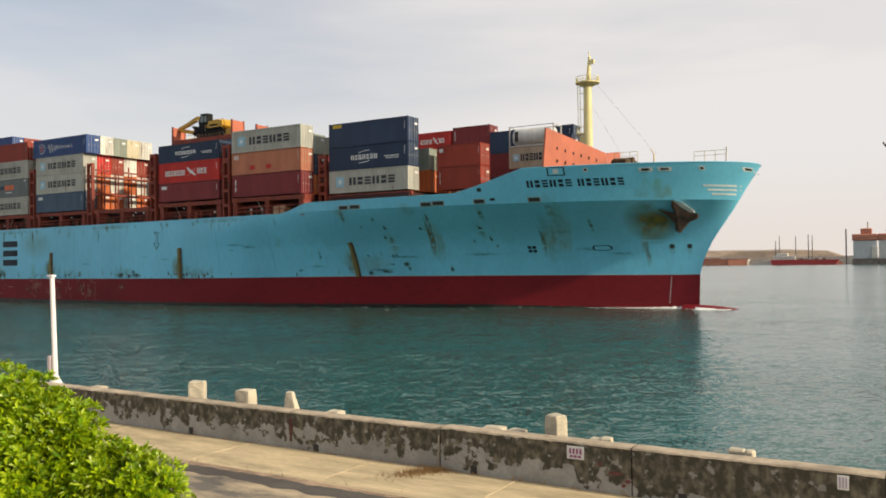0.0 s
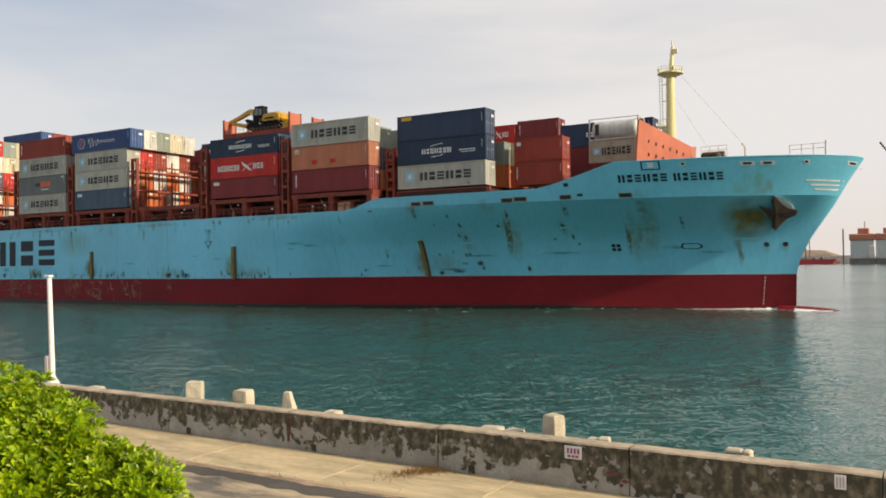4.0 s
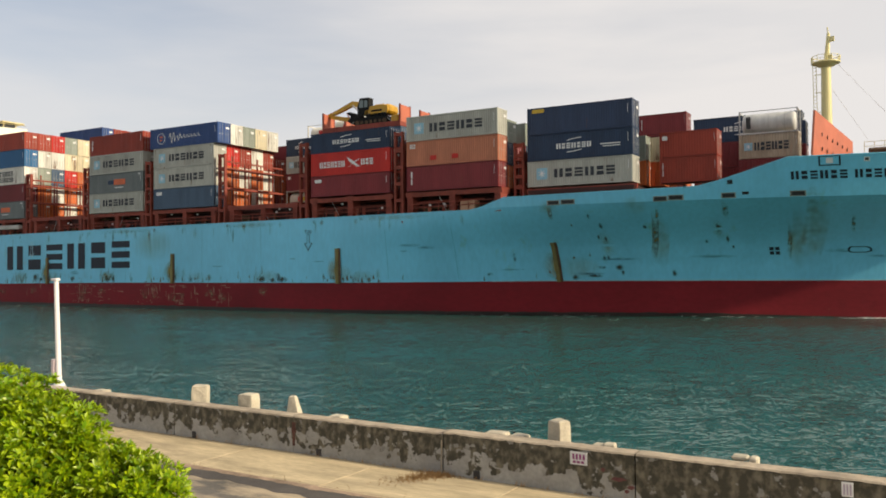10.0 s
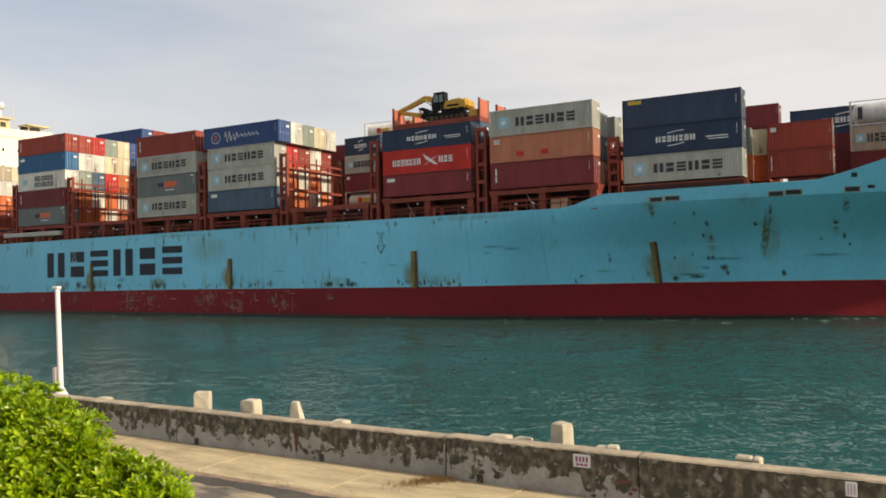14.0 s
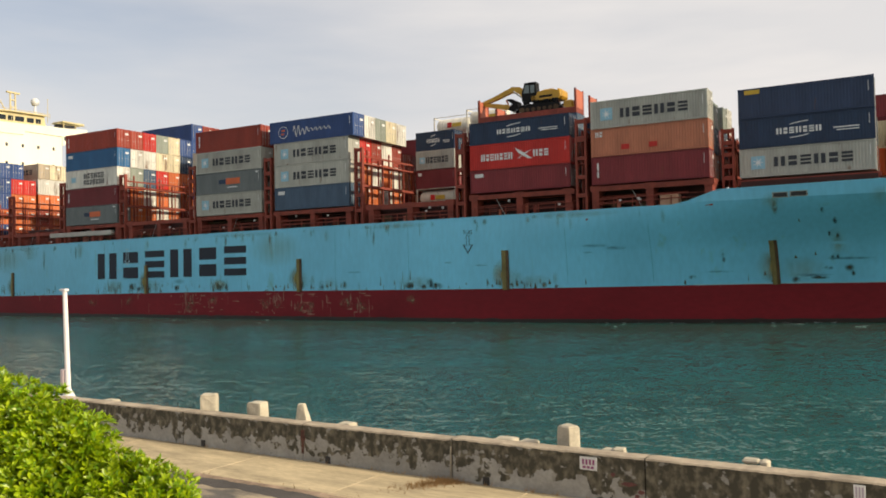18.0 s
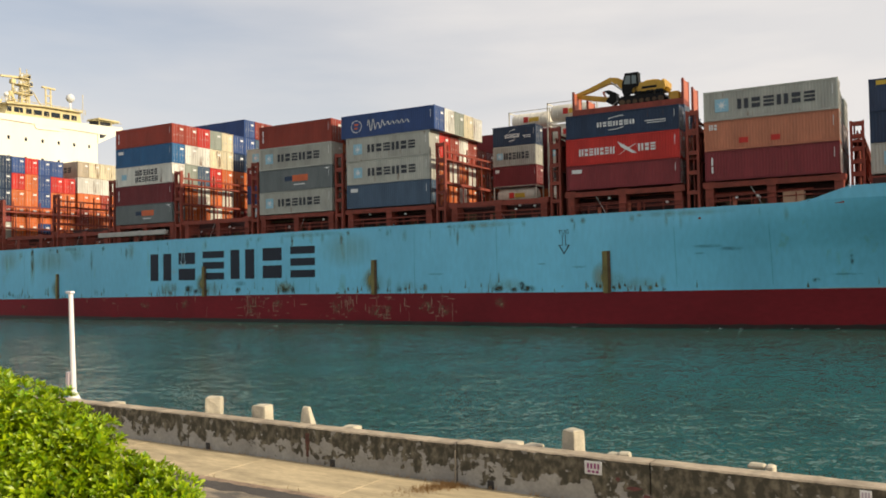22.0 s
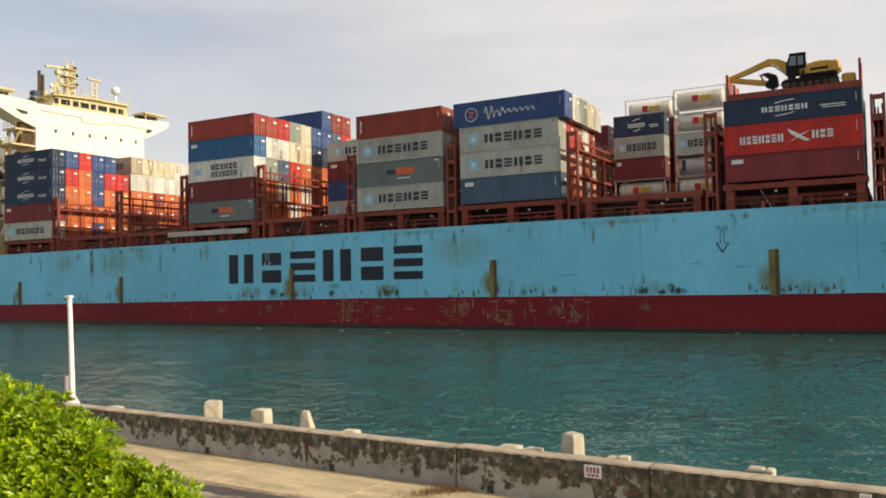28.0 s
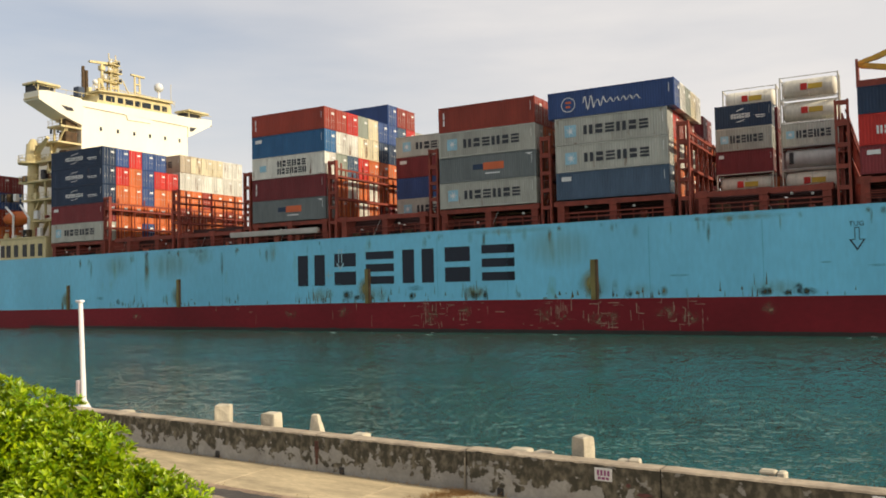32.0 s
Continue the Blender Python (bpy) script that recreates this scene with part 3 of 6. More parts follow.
part("anchor_rust_run", side_patch([(8.4 - 0.42 * j, 62.35 + 0.04 * j, 62.85 + 0.05 * j) for j in range(11)], 3, 0.04), SOFT_RUN, ship)
for x, z, w, h in ((62.6, 7.6, 1.3, 4.0), (63.2, 8.9, 2.2, 3.4), (-86.5, 10.2, 5.0, 3.4), (-93.0, 9.2, 14.0, 6.0), (-34.0, 9.3, 12.0, 6.4), (-104.0, 9.4, 8.0, 5.0), (54.3, 12.0, 1.5, 4.0), (-116, 4.4, 3.6, 3.0), (-97.8, 8.0, 1.8, 8.5), (33.4, 8.0, 2.2, 4.0), (45.0, 9.4, 1.6, 2.6),
                   (-66, 4.6, 6.0, 2.6), (-58, 4.6, 6.5, 2.6), (-44, 4.6, 5.0, 2.2), (-30, 5.0, 5.0, 3.4), (-25, 4.6, 5.0, 2.0), (-12, 4.6, 7.0, 2.2), (0, 5.0, 5.0, 3.0), (3.5, 4.6, 5.0, 2.0), (30, 5.4, 6.0, 3.6), (-74, 10.2, 2.2, 3.6), (65.5, 6.9, 1.1, 1.6), (67.4, 6.9, 1.1, 1.6), (28.2, 12.0, 3.0, 2.4), (37.5, 12.0, 3.4, 2.4), (-40, 11.4, 16.0, 1.0), (-15, 11.5, 14.0, 1.0), (8, 11.7, 14.0, 1.0), (-88, 11.0, 10.0, 1.2)):
    part("rust_bloom", side_patch([(z + h / 2 - h * j / 10, x - w / 2, x + w / 2) for j in range(11)], 8, 0.02), SOFT, ship)
for x, z0, z1, w, back in ((39.7, 5.0, 12.4, 0.34, 2.1), (39.9, 9.2, 12.3, 0.16, 0.9), (52.0, 5.4, 10.8, 0.22, 0.9), (28.4, 10.4, 12.4, 0.3, 0.2), (46.5, 10.2, 12.4, 0.3, 0.6), (57.8, 8.6, 11.0, 0.18, 0.5),
                           (-97.8, 6.5, 11.2, 0.6, 0), (-18, 8.6, 11.6, 0.3, 0), (-75, 8.5, 11.4, 0.4, 0), (-83, 6.8, 11.3, 0.4, 0), (-110, 7.0, 11.0, 0.4, 0)):
    part("rust_run", side_patch([(z1 - (z1 - z0) * j / 9, x - w - back * j / 9, x + w - back * j / 9) for j in range(10)], 3, 0.025), SOFT_RUN, ship)
for x, z0, z1, w, back in ((55.6, 4.0, 14.0, 1.1, 3.2), (53.4, 4.2, 12.4, 0.7, 2.0), (40.2, 4.4, 12.4, 0.9, 2.2)):
    part("rust_veil", side_patch([(z1 - (z1 - z0) * j / 12, x - w - back * j / 12, x + w - back * j / 12) for j in range(13)], 5, 0.02), SOFT, ship)
rng = random.Random(41)
for k in range(56):
    x, w, h = rng.uniform(-118, 18), rng.uniform(0.12, 0.5), rng.uniform(0.5, 2.6)
    z = top_z(x) - 0.1 - h / 2
    part("rust_drip", side_patch([(z + h / 2 - h * j / 5, x - w, x + w) for j in range(6)], 2, 0.018), SOFT if k % 4 else SOFT_RUN, ship)
for k in range(52):
    x, w, h = rng.choice((rng.uniform(-118, 6), rng.choice((-66, -62, -58, -52, -44, -30, -12, 0)) + rng.gauss(0, 1.8))), rng.uniform(0.15, 0.6), rng.uniform(0.7, 2.2)
    z = boot_z(x) + h * rng.uniform(0.3, 0.6)
    part("rust_drip", side_patch([(z + h / 2 - h * j / 5, x - w, x + w) for j in range(6)], 2, 0.019), SOFT_RUN if k % 2 else SOFT, ship)
# rub marks and the second, white tug mark
SCUFF = soft_stain("soft_scuff", (0.03, 0.11, 0.15), most=0.6, scale=1.5, stretch=(1, 1, 3))
for x, z, w, h in ((10.2, 8.3, 4.2, 0.5), (12.4, 8.0, 3.2, 0.6), (9.4, 7.6, 1.6, 0.3), (34.5, 6.4, 6.0, 0.4), (44.0, 6.6, 6.5, 0.5), (57.0, 7.1, 6.5, 0.7), (60.0, 6.5, 4.0, 0.4), (-7.5, 6.9, 1.6, 0.3), (-21, 6.0, 3.0, 0.4), (-52, 5.2, 3.0, 1.0), (-108, 4.6, 2.5, 0.8), (-3.2, 6.5, 2.6, 0.35), (22.5, 5.3, 4.0, 0.35), (31, 4.8, 5.0, 0.4)):
    part("scuff_mark", side_patch([(z + h / 2 - h * j / 3, x - w / 2, x + w / 2) for j in range(4)], 6, 0.022), SCUFF, ship)
PALE_LINE = surface("faded_pale_line", (0.30, 0.50, 0.58), 0.6, spread=0.3)
second = part("tug_arrow", Shell().box(-63.25, -63.17, -0.045, -0.02, 8.55, 10.2).box(-62.78, -62.70, -0.045, -0.02, 8.55, 10.2).box(-63.3, -62.65, -0.045, -0.02, 10.12, 10.2).prism([(-63.6, 8.5), (-62.97, 7.65), (-62.35, 8.5), (-62.55, 8.5), (-62.97, 7.95), (-63.4, 8.5)], "y", -0.045, -0.02), PALE_LINE, ship, "thin faded white outlined tug arrow")
part("cross_mark", Shell().box(-65.4, -64.2, -0.04, -0.02, 7.0, 7.08).box(-64.85, -64.77, -0.04, -0.02, 6.6, 7.6), PALE_LINE, ship)

SCAR_SOFT = soft_stain("worn_red_patch", (0.27, 0.18, 0.11), most=0.75, scale=2.2, stretch=(1, 1, 0.8), rough=(0.46, 0.6))
for x, z, w, h in ((-49.8, 2.0, 3.2, 3.4), (-45.4, 2.4, 2.2, 2.0), (-35.6, 2.2, 2.4, 2.8), (-33.6, 1.7, 2.4, 1.8), (-29.6, 1.5, 2.6, 2.2), (-28.0, 1.6, 2.0, 2.6), (-22.4, 2.2, 3.2, 2.0), (-20.0, 1.8, 2.8, 2.0), (-62.5, 2.4, 2.6, 2.2), (-12.5, 2.6, 2.4, 1.8), (-71.0, 2.2, 3.0, 2.0), (-100.0, 1.8, 3.0, 1.8)):
    part("worn_paint", side_patch([(z + h / 2 - h * j / 6, x - w / 2, x + w / 2) for j in range(7)], 4, 0.022), SCAR_SOFT, ship)
part("waterline_growth", Shell().grid([[(x, inset(x, z) - 0.09, z) for z in (min(0.42, 0.02 + (60 - x) * 0.022) * (1 + 0.35 * noise.noise((x * 0.8, 3, 1))), 0.1, 0.0, -0.15)] for x in [-125 + 1.15 * k for k in range(161)]]), surface("wet_dark_growth", (0.022, 0.014, 0.010), 0.5, spread=0.4, scale=0.8, fine=5, bump=0.1), ship, "dark wet growth along the waterline")
part("boot_line", Shell().grid([[(x, inset(x, z) - 0.012, z) for z in (boot_z(x) - 0.03, boot_z(x) + 0.06)] for x in [20 + 0.8 * k for k in range(61)]]), PALE_LINE, ship, "thin pale line above the red boot top")
# loading marks and small openings near the stem
for x, z in ((49.5, 7.35), (50.05, 7.35), (49.5, 6.9), (50.05, 6.9)):
    part("thruster_mark", Shell().quad(*on_bow(x, z - 0.17, z + 0.17, 0.42)), INK, ship)
part("bulb_mark", side_patch([(7.5, 57.0, 58.6), (7.3, 56.8, 59.0), (7.0, 56.8, 59.0), (6.85, 57.1, 58.5)], 3), INK, ship)
part("bulb_mark_field", side_patch([(7.42, 57.1, 58.5), (7.25, 57.0, 58.8), (7.05, 57.0, 58.8), (6.93, 57.2, 58.4)], 3, 0.03), HULL_BLUE, ship)
for x in (65.3, 67.2):
    part("side_hole", side_patch([(7.5, x, x + 0.35), (7.35, x - 0.08, x + 0.45), (7.15, x - 0.08, x + 0.45), (7.0, x, x + 0.35)], 2, 0.03), DARK, ship)
for k in range(9):
    part("draught_mark", Shell().quad(*on_bow(64.9 + 0.03 * k, 0.6 + 0.36 * k, 0.78 + 0.36 * k, 0.1, 0.03)), WHITE_MARK, ship)
part("pilot_box", Shell().quad(*on_bow(55.05, 15.1, 16.0, 1.9, 0.03)), INK, ship, "dark framed mark at the bulwark")
part("pilot_box_field", Shell().quad(*on_bow(55.2, 15.2, 15.92, 1.6, 0.05)), HULL_BLUE, ship)
part("pilot_box_sign", Shell().quad(*on_bow(55.7, 15.32, 15.82, 0.6, 0.07)), WHITE_MARK, ship)

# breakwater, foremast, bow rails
# sun on the bow-facing wall is put into its orange colour
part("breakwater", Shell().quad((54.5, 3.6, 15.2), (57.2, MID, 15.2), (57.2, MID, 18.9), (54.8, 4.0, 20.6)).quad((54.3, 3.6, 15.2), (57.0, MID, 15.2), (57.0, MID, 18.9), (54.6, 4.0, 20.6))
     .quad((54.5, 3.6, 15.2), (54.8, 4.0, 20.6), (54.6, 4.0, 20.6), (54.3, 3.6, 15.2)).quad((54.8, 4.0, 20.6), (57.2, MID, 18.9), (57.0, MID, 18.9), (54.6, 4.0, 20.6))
     .quad((54.5, 29.2, 15.2), (57.2, MID, 15.2), (57.2, MID, 18.9), (54.8, 28.8, 20.6)), OXIDE_LIT, ship, "sloping red oxide breakwater wall coloured as in full sun")
for k in range(6):
    f = 0.18 + k * 0.13
    x, y = 54.6 + 2.5 * f, 3.9 + 12.5 * f
    for z in (18.5 - f, 17.0 - 0.6 * f):
        part("breakwater_opening", Shell().box(x + 0.1, x + 0.16, y - 0.13, y + 0.13, z, z + 0.32), DARK, ship)
mast = part("foremast", Shell().rod((54.6, 17.3, 15.0), (54.6, 17.3, 27.7), 0.62, 16, 0.5).rod((54.6, 17.3, 27.6), (54.6, 17.3, 27.95), 0.7, 16, 1.4).rod((54.6, 17.3, 27.95), (54.6, 17.3, 28.08), 1.5, 16).rod((53.2, 17.3, 28.0), (53.15, 17.3, 28.75), 0.11, 6).rod((55.95, 17.3, 28.0), (56.0, 17.3, 28.7), 0.11, 6).slab(54.9, 55.35, 16.2, 16.6, 28.1, 28.7, 0.05).rod((54.7, 17.3, 28.0), (54.9, 17.3, 31.3), 0.32, 10, 0.17).slab(53.2, 54.1, 16.7, 17.4, 21.5, 21.75, 0.04).rod((53.3, 16.9, 21.7), (53.3, 16.9, 22.5), 0.04, 5)
            .rod((54.9, 17.3, 31.2), (54.8, 17.3, 32.0), 0.07).box(54.8, 55.5, 17.1, 17.5, 30.4, 30.9).box(53.6, 54.2, 17.0, 17.6, 20.6, 21.4), MAST, ship, "pale yellow foremast with crow's-nest platform")
s = Shell()
for k in range(12):
    a = 2 * math.pi * k / 12
    b = a + math.pi / 6
    p, q = [(54.6 + 1.45 * math.cos(v), 17.3 + 1.45 * math.sin(v)) for v in (a, b)]
    s.rod((*p, 28.0), (*p, 28.75), 0.03, 5).rod((*p, 28.75), (*q, 28.75), 0.03, 5).rod((*p, 28.4), (*q, 28.4), 0.025, 5)
part("platform_rail", s, MAST, mast)
s = Shell()
for sx in (-0.17, 0.17):
    s.rod((53.52 + sx, 17.3, 19.8), (53.42 + sx, 17.3, 28.0), 0.035, 5)
for z in (20.6, 22.6, 24.8, 26.8):
    s.rod((53.5, 17.3, z), (54.2, 17.3, z), 0.05, 5)
for k in range(20):
    s.rod((53.33, 17.3, 20.0 + 0.4 * k), (53.67, 17.3, 20.0 + 0.4 * k), 0.03, 5)
part("mast_ladder", s, MAST, mast)
STAY = surface("pale_steel_wire", (0.33, 0.31, 0.28), 0.6)
for p, q in (((55.6, 17.3, 28.0), (63.2, 17.3, 18.4)), ((55.2, 17.3, 25.0), (58.6, 17.3, 19.2))):
    part("forestay", Shell().rod(p, q, 0.014, 4), STAY, mast)
for x0, x1, z0, z1 in ((58.3, 61.2, 17.2, 18.8), (67.9, 71.5, 16.4, 18.2)):
    s = Shell()
    for k in range(4):
        x = x0 + (x1 - x0) * k / 3
        s.rod((x, MID, z0 - 1.5), (x, MID, z1), 0.035, 5)
    for z in (z1, z1 - 0.5):
        s.rod((x0, MID, z), (x1, MID, z), 0.028, 5)
    part("forecastle_rail", s, MAST, ship)
part("jackstaff", Shell().rod((71.5, MID, 15.5), (71.6, MID, 18.5), 0.12), WHITE_MARK, ship)
part("windlass", Shell().slab(59.0, 61.0, 13, 19, 15.0, 17.7, 0.2).rod((58.8, 15, 17.4), (61.2, 15, 17.4), 0.55, 12), RUST, ship)
part("bow_davit", Shell().rod((63.2, MID, 15.2), (63.2, MID, 18.3), 0.09).rod((63.2, MID, 18.3), (62.8, MID, 18.9), 0.06), BUFF_AND_SHADE, ship)


# lashing bridges between the bays, with pillars and beams under the outer stacks
def lashing_bridge(x, top, rows=13, y0=0.0, low=11.0, closed=4.9):
    top_beam = part("lashing_bridge", Shell().box(x - 0.5, x + 0.5, y0 + 0.1, 2 * MID - y0 - 0.1, top - 2.05, top - 1.85), OXIDE, ship, "red oxide lashing bridge")
    tower = Shell()
    for a in (x - 0.62, x + 0.4):
        tower.box(a, a + 0.22, y0 + 0.02, y0 + 0.5, low, top)
    for k in range(5):
        z = low + 2.8 + (top - low - 3.0) * k / 4
        tower.box(x - 0.4, x + 0.4, y0 + 0.06, y0 + 0.4, z - 0.28, z + 0.12)
    part("tower", tower, OXIDE, top_beam)
    for k in range(1, rows):
        y = y0 + 2.5 * k
        part("post", Shell().box(x - 0.42, x - 0.26, y - 0.09, y + 0.09, low, top - (0 if k % 2 else 1.1)).box(x + 0.3, x + 0.42, y - 0.07, y + 0.07, low, top - 1.1), OXIDE, top_beam)
    for z in (top - 4.7, top - 1.0):
        part("beam", Shell().box(x + 0.28, x + 0.44, y0 + 0.4, 2 * MID - y0 - 0.4, z - 0.13, z + 0.1), OXIDE, top_beam)
    part("bulkhead", Shell().box(x - 0.06, x + 0.06, y0 + 0.45, 2 * MID - y0 - 0.45, low, top - closed), OXIDE, top_beam)
    part("walkway", Shell().box(x - 0.45, x + 0.45, y0 + 0.3, 2 * MID - y0 - 0.3, top - 4.9, top - 4.8), OXIDE, top_beam)


for x, top in ((-106.6, 20.0), (-92.0, 20.0), (-78.4, 21.3), (-64.1, 21.6), (-49.3, 21.6), (-35.1, 21.6), (-20.2, 21.6), (-5.7, 21.9), (9.1, 22.0)):
    lashing_bridge(x, top, closed=1.2 if x > -6 else 7.0)
lashing_bridge(23.8, 19.8, 11, 2.6, 12.0, 0.9)
for x in (-119.3, -113.5, -107.8, -102, -96, -90, -85, -80, -77.0, -71.2, -65.5, -62.5, -56.4, -51, -48.0, -42.3, -36.6, -33.5, -27.7, -22.0, -18.5, -12.8, -7.2, -4.0, 1.7, 7.5, 10.6, 16.4, 22.3):
    base = 13.45 if x < -105 else (13.7 if x < -79 else 14.3 if x < -5 else 14.62)
    part("stack_pillar", Shell().box(x - 0.38, x + 0.38, 0.25, 1.9, 10.6 if x < 5 else 11.9, base - 0.7).prism([(x - 0.38, base - 0.7), (x + 0.38, base - 0.7), (x + 0.62, base), (x - 0.62, base)], "y", 0.15, 2.3), OXIDE, ship)
for x0, x1, z in ((-120, -107.3, 13.2), (-105, -79.5, 13.3), (-77.6, -65, 14.0), (-63.5, -50.2, 14.0), (-48.6, -36.0, 14.05), (-34.3, -21.2, 14.05), (-19.2, -6.6, 14.0), (-4.7, 8.2, 14.3), (10.0, 22.9, 14.35), (24.7, 37.5, 14.2)):
    y = 2.8 if x0 > 24 else 0.2
    part("deck_girder", Shell().box(x0, x1, y, y + 0.3, z - 0.3, z + 0.22), OXIDE, ship)
    part("side_walk_rail", Shell().box(x0, x1, y + 0.4, y + 0.46, z - 1.05, z - 0.98).box(x0, x1, y + 0.4, y + 0.46, z - 1.5, z - 1.44), OXIDE, ship)
for x in (26.0, 30.8, 36.5, 41.0, 43.0, 45.0):
    part("bow_pillar", Shell().box(x - 0.3, x + 0.3, 3.0 + (3.8 if x > 40 else 0), 4.4 + (3.8 if x > 40 else 0), 12.4, 14.4), OXIDE, ship)
rng = random.Random(18)
for x0, x1 in ((-119, -107.5), (-105, -93), (-91, -79.5), (-77, -65), (-62, -50), (-48, -36), (-33.5, -21.5), (-18.6, -6.8), (-4, 8), (10.6, 20)):
    z = top_z((x0 + x1) / 2)
    for h, r in ((0.55, 0.05), (1.0, 0.05)):
        part("guard_rail", Shell().rod((x0, 0.16, top_z(x0) + h), (x1, 0.16, top_z(x1) + h), r, 5), OXIDE, ship)
    k = x0
    while k <= x1:
        part("rail_post", Shell().rod((k, 0.16, top_z(k)), (k, 0.16, top_z(k) + 1.02), 0.05, 5), OXIDE, ship)
        k += 2.0
    for k in range(3):
        y, h = rng.uniform(1.3, 2.4), rng.uniform(0.5, 2.2)
        part("deck_pipe", Shell().rod((x0, y, z + h), (x1, y, z + h), rng.uniform(0.06, 0.16), 6), rng.choice((OXIDE, SHADED_DECK_RED, RUST)), ship)
    for k in range(7):
        x, w, h = rng.uniform(x0 + 0.5, x1 - 0.5), rng.uniform(0.15, 0.5), rng.uniform(0.5, 1.5)
        part("deck_vent", Shell().slab(x - w, x + w, 0.9, 0.9 + w, z - 0.6, z - 0.3 + h, 0.06), rng.choice((OXIDE, RUST, SHADED_DECK_RED, OXIDE_LIT)), ship)
    for k in range(3):
        x, h = rng.uniform(x0 + 0.5, x1 - 0.5), rng.uniform(0.3, 1.6)
        part("deck_lamp", Shell().slab(x - 0.13, x + 0.13, 0.6, 0.8, z + h, z + h + 0.25, 0.04), WHITE_MARK, ship)
    for k in range(1):
        x = rng.uniform(x0 + 1, x1 - 1)
        part("lashing_rod", Shell().rod((x, 0.6, z - 0.2), (x + rng.choice((-1.2, 1.2)), 0.5, z + 2.0), 0.035, 5), ROD, ship)
part("gangway", Shell().slab(-81.5, -66.6, -0.02, 0.7, 12.55, 13.25, 0.06), surface("gangway_grey", (0.45, 0.42, 0.38), 0.6, spread=0.2), ship, "grey stowed gangway on the deck edge")
part("deck_locker", Shell().slab(17.4, 19.3, 0.3, 1.6, 11.6, 13.3, 0.08), paint("locker_beige", (0.42, 0.24, 0.15)) or PAINT["locker_beige"], ship)

# ---------------------------------------------------------------- containers
CODE = dict(g="pale_grey", G="mid_grey", m="maroon", b="brown_red", o="orange_brown", s="salmon", r="bright_red", n="navy", N="slate_navy",
            B="blue", a="azure", S="slate", c="cream", w="white", e="beige", k="sage")
WORDS = dict(pale_grey="pale grey", mid_grey="mid grey", maroon="maroon", brown_red="brown-red", orange_brown="orange-brown", salmon="faded salmon", bright_red="bright red",
             navy="navy blue", slate_navy="dark slate blue", blue="royal blue", azure="azure blue", slate="slate blue", cream="cream", white="white", beige="beige", sage="grey-green")
MESHES = {}


def shared(name, size, key, make, material):
    at = (name, size, key)
    if at not in MESHES:
        MESHES[at] = make().mesh(name, material)
    return MESHES[at]


def wave_panel(length, high, period=0.28, depth=0.036):
    """A corrugated sheet in the plane y = 0, from x = 0 to length."""
    s, cols, x = Shell(), [], 0.0
    while x < length - 1e-6:
        for dx, d in ((0.0, 0.0), (0.07, 0.0), (0.14, depth), (0.21, depth)):
            if x + dx < length:
                cols.append((x + dx, d))
        x += period
    cols.append((length, 0.0))
    return s.grid([[(x, d, 0.0), (x, d, high)] for x, d in cols])


def box_parts(ob, L, H, key):
    m, size = PAINT[key], (L, H)
    a, w = L / 2, 1.219
    for y, flip in ((-w + 0.03, 1), (w - 0.03, -1)):
        p = part("side_panel", shared("side_panel", size, key, lambda: wave_panel(L - 0.3, H - 0.32), m), m, ob)
        p.matrix_basis = pose(-(a - 0.15) * flip, y, 0.17, 0, 0, 0 if flip > 0 else 180)
    p = part("end_panel", shared("end_panel", size, key, lambda: wave_panel(2 * w - 0.3, H - 0.34), m), m, ob)
    p.matrix_basis = pose(-a + 0.04, w - 0.15, 0.17, 0, 0, -90)
    for y in (-w + 0.13, 0.01):
        door = part("door", shared("door", size, key, lambda: Shell().slab(-0.05, 0.0, 0, w - 0.15, 0.16, H - 0.16, 0.012).box(-0.005, 0.012, 0.12, w - 0.27, H * 0.30, H * 0.33).box(-0.005, 0.012, 0.12, w - 0.27, H * 0.62, H * 0.65), m), m, ob, at=(a - 0.03, y, 0))
        for v in (0.3, 0.8):
            part("lock_rod", shared("lock_rod", size, "rod", lambda: Shell().rod((0.03, 0, 0.14), (0.03, 0, H - 0.14), 0.022, 5).box(0.02, 0.05, -0.12, 0.12, H * 0.42, H * 0.45), ROD), ROD, door, at=(0, v, 0))
    part("roof", shared("roof", size, key, lambda: Shell().box(-a + 0.06, a - 0.06, -w + 0.04, w - 0.04, H - 0.06, H - 0.02), m), m, ob)
    part("floor", shared("floor", size, key, lambda: Shell().box(-a + 0.06, a - 0.06, -w + 0.04, w - 0.04, 0.03, 0.16), m), m, ob)
    for x in (-a, a - 0.16):
        for y in (-w, w - 0.14):
            part("corner_post", shared("corner_post", size, key, lambda: Shell().box(0, 0.16, 0, 0.14, 0.1, H - 0.1).box(-0.004, 0.178, -0.006, 0.152, 0, 0.118).box(-0.004, 0.178, -0.006, 0.152, H - 0.118, H), m), m, ob, at=(x, y, 0))
    for y in (-w, w - 0.07):
        for z in (0.02, H - 0.14):
            part("side_rail", shared("side_rail", size, key, lambda: Shell().box(-a + 0.16, a - 0.16, 0, 0.07, 0, 0.12), m), m, ob, at=(0, y, z))
    for x in (a - 0.08, -a + 0.01):
        part("header", shared("header", size, key, lambda: Shell().box(0, 0.07, -w + 0.14, w - 0.14, H - 0.15, H - 0.02), m), m, ob, at=(x, 0, 0))
        part("sill", shared("sill", size, key, lambda: Shell().box(0, 0.07, -w + 0.14, w - 0.14, 0.02, 0.15), m), m, ob, at=(x, 0, 0))


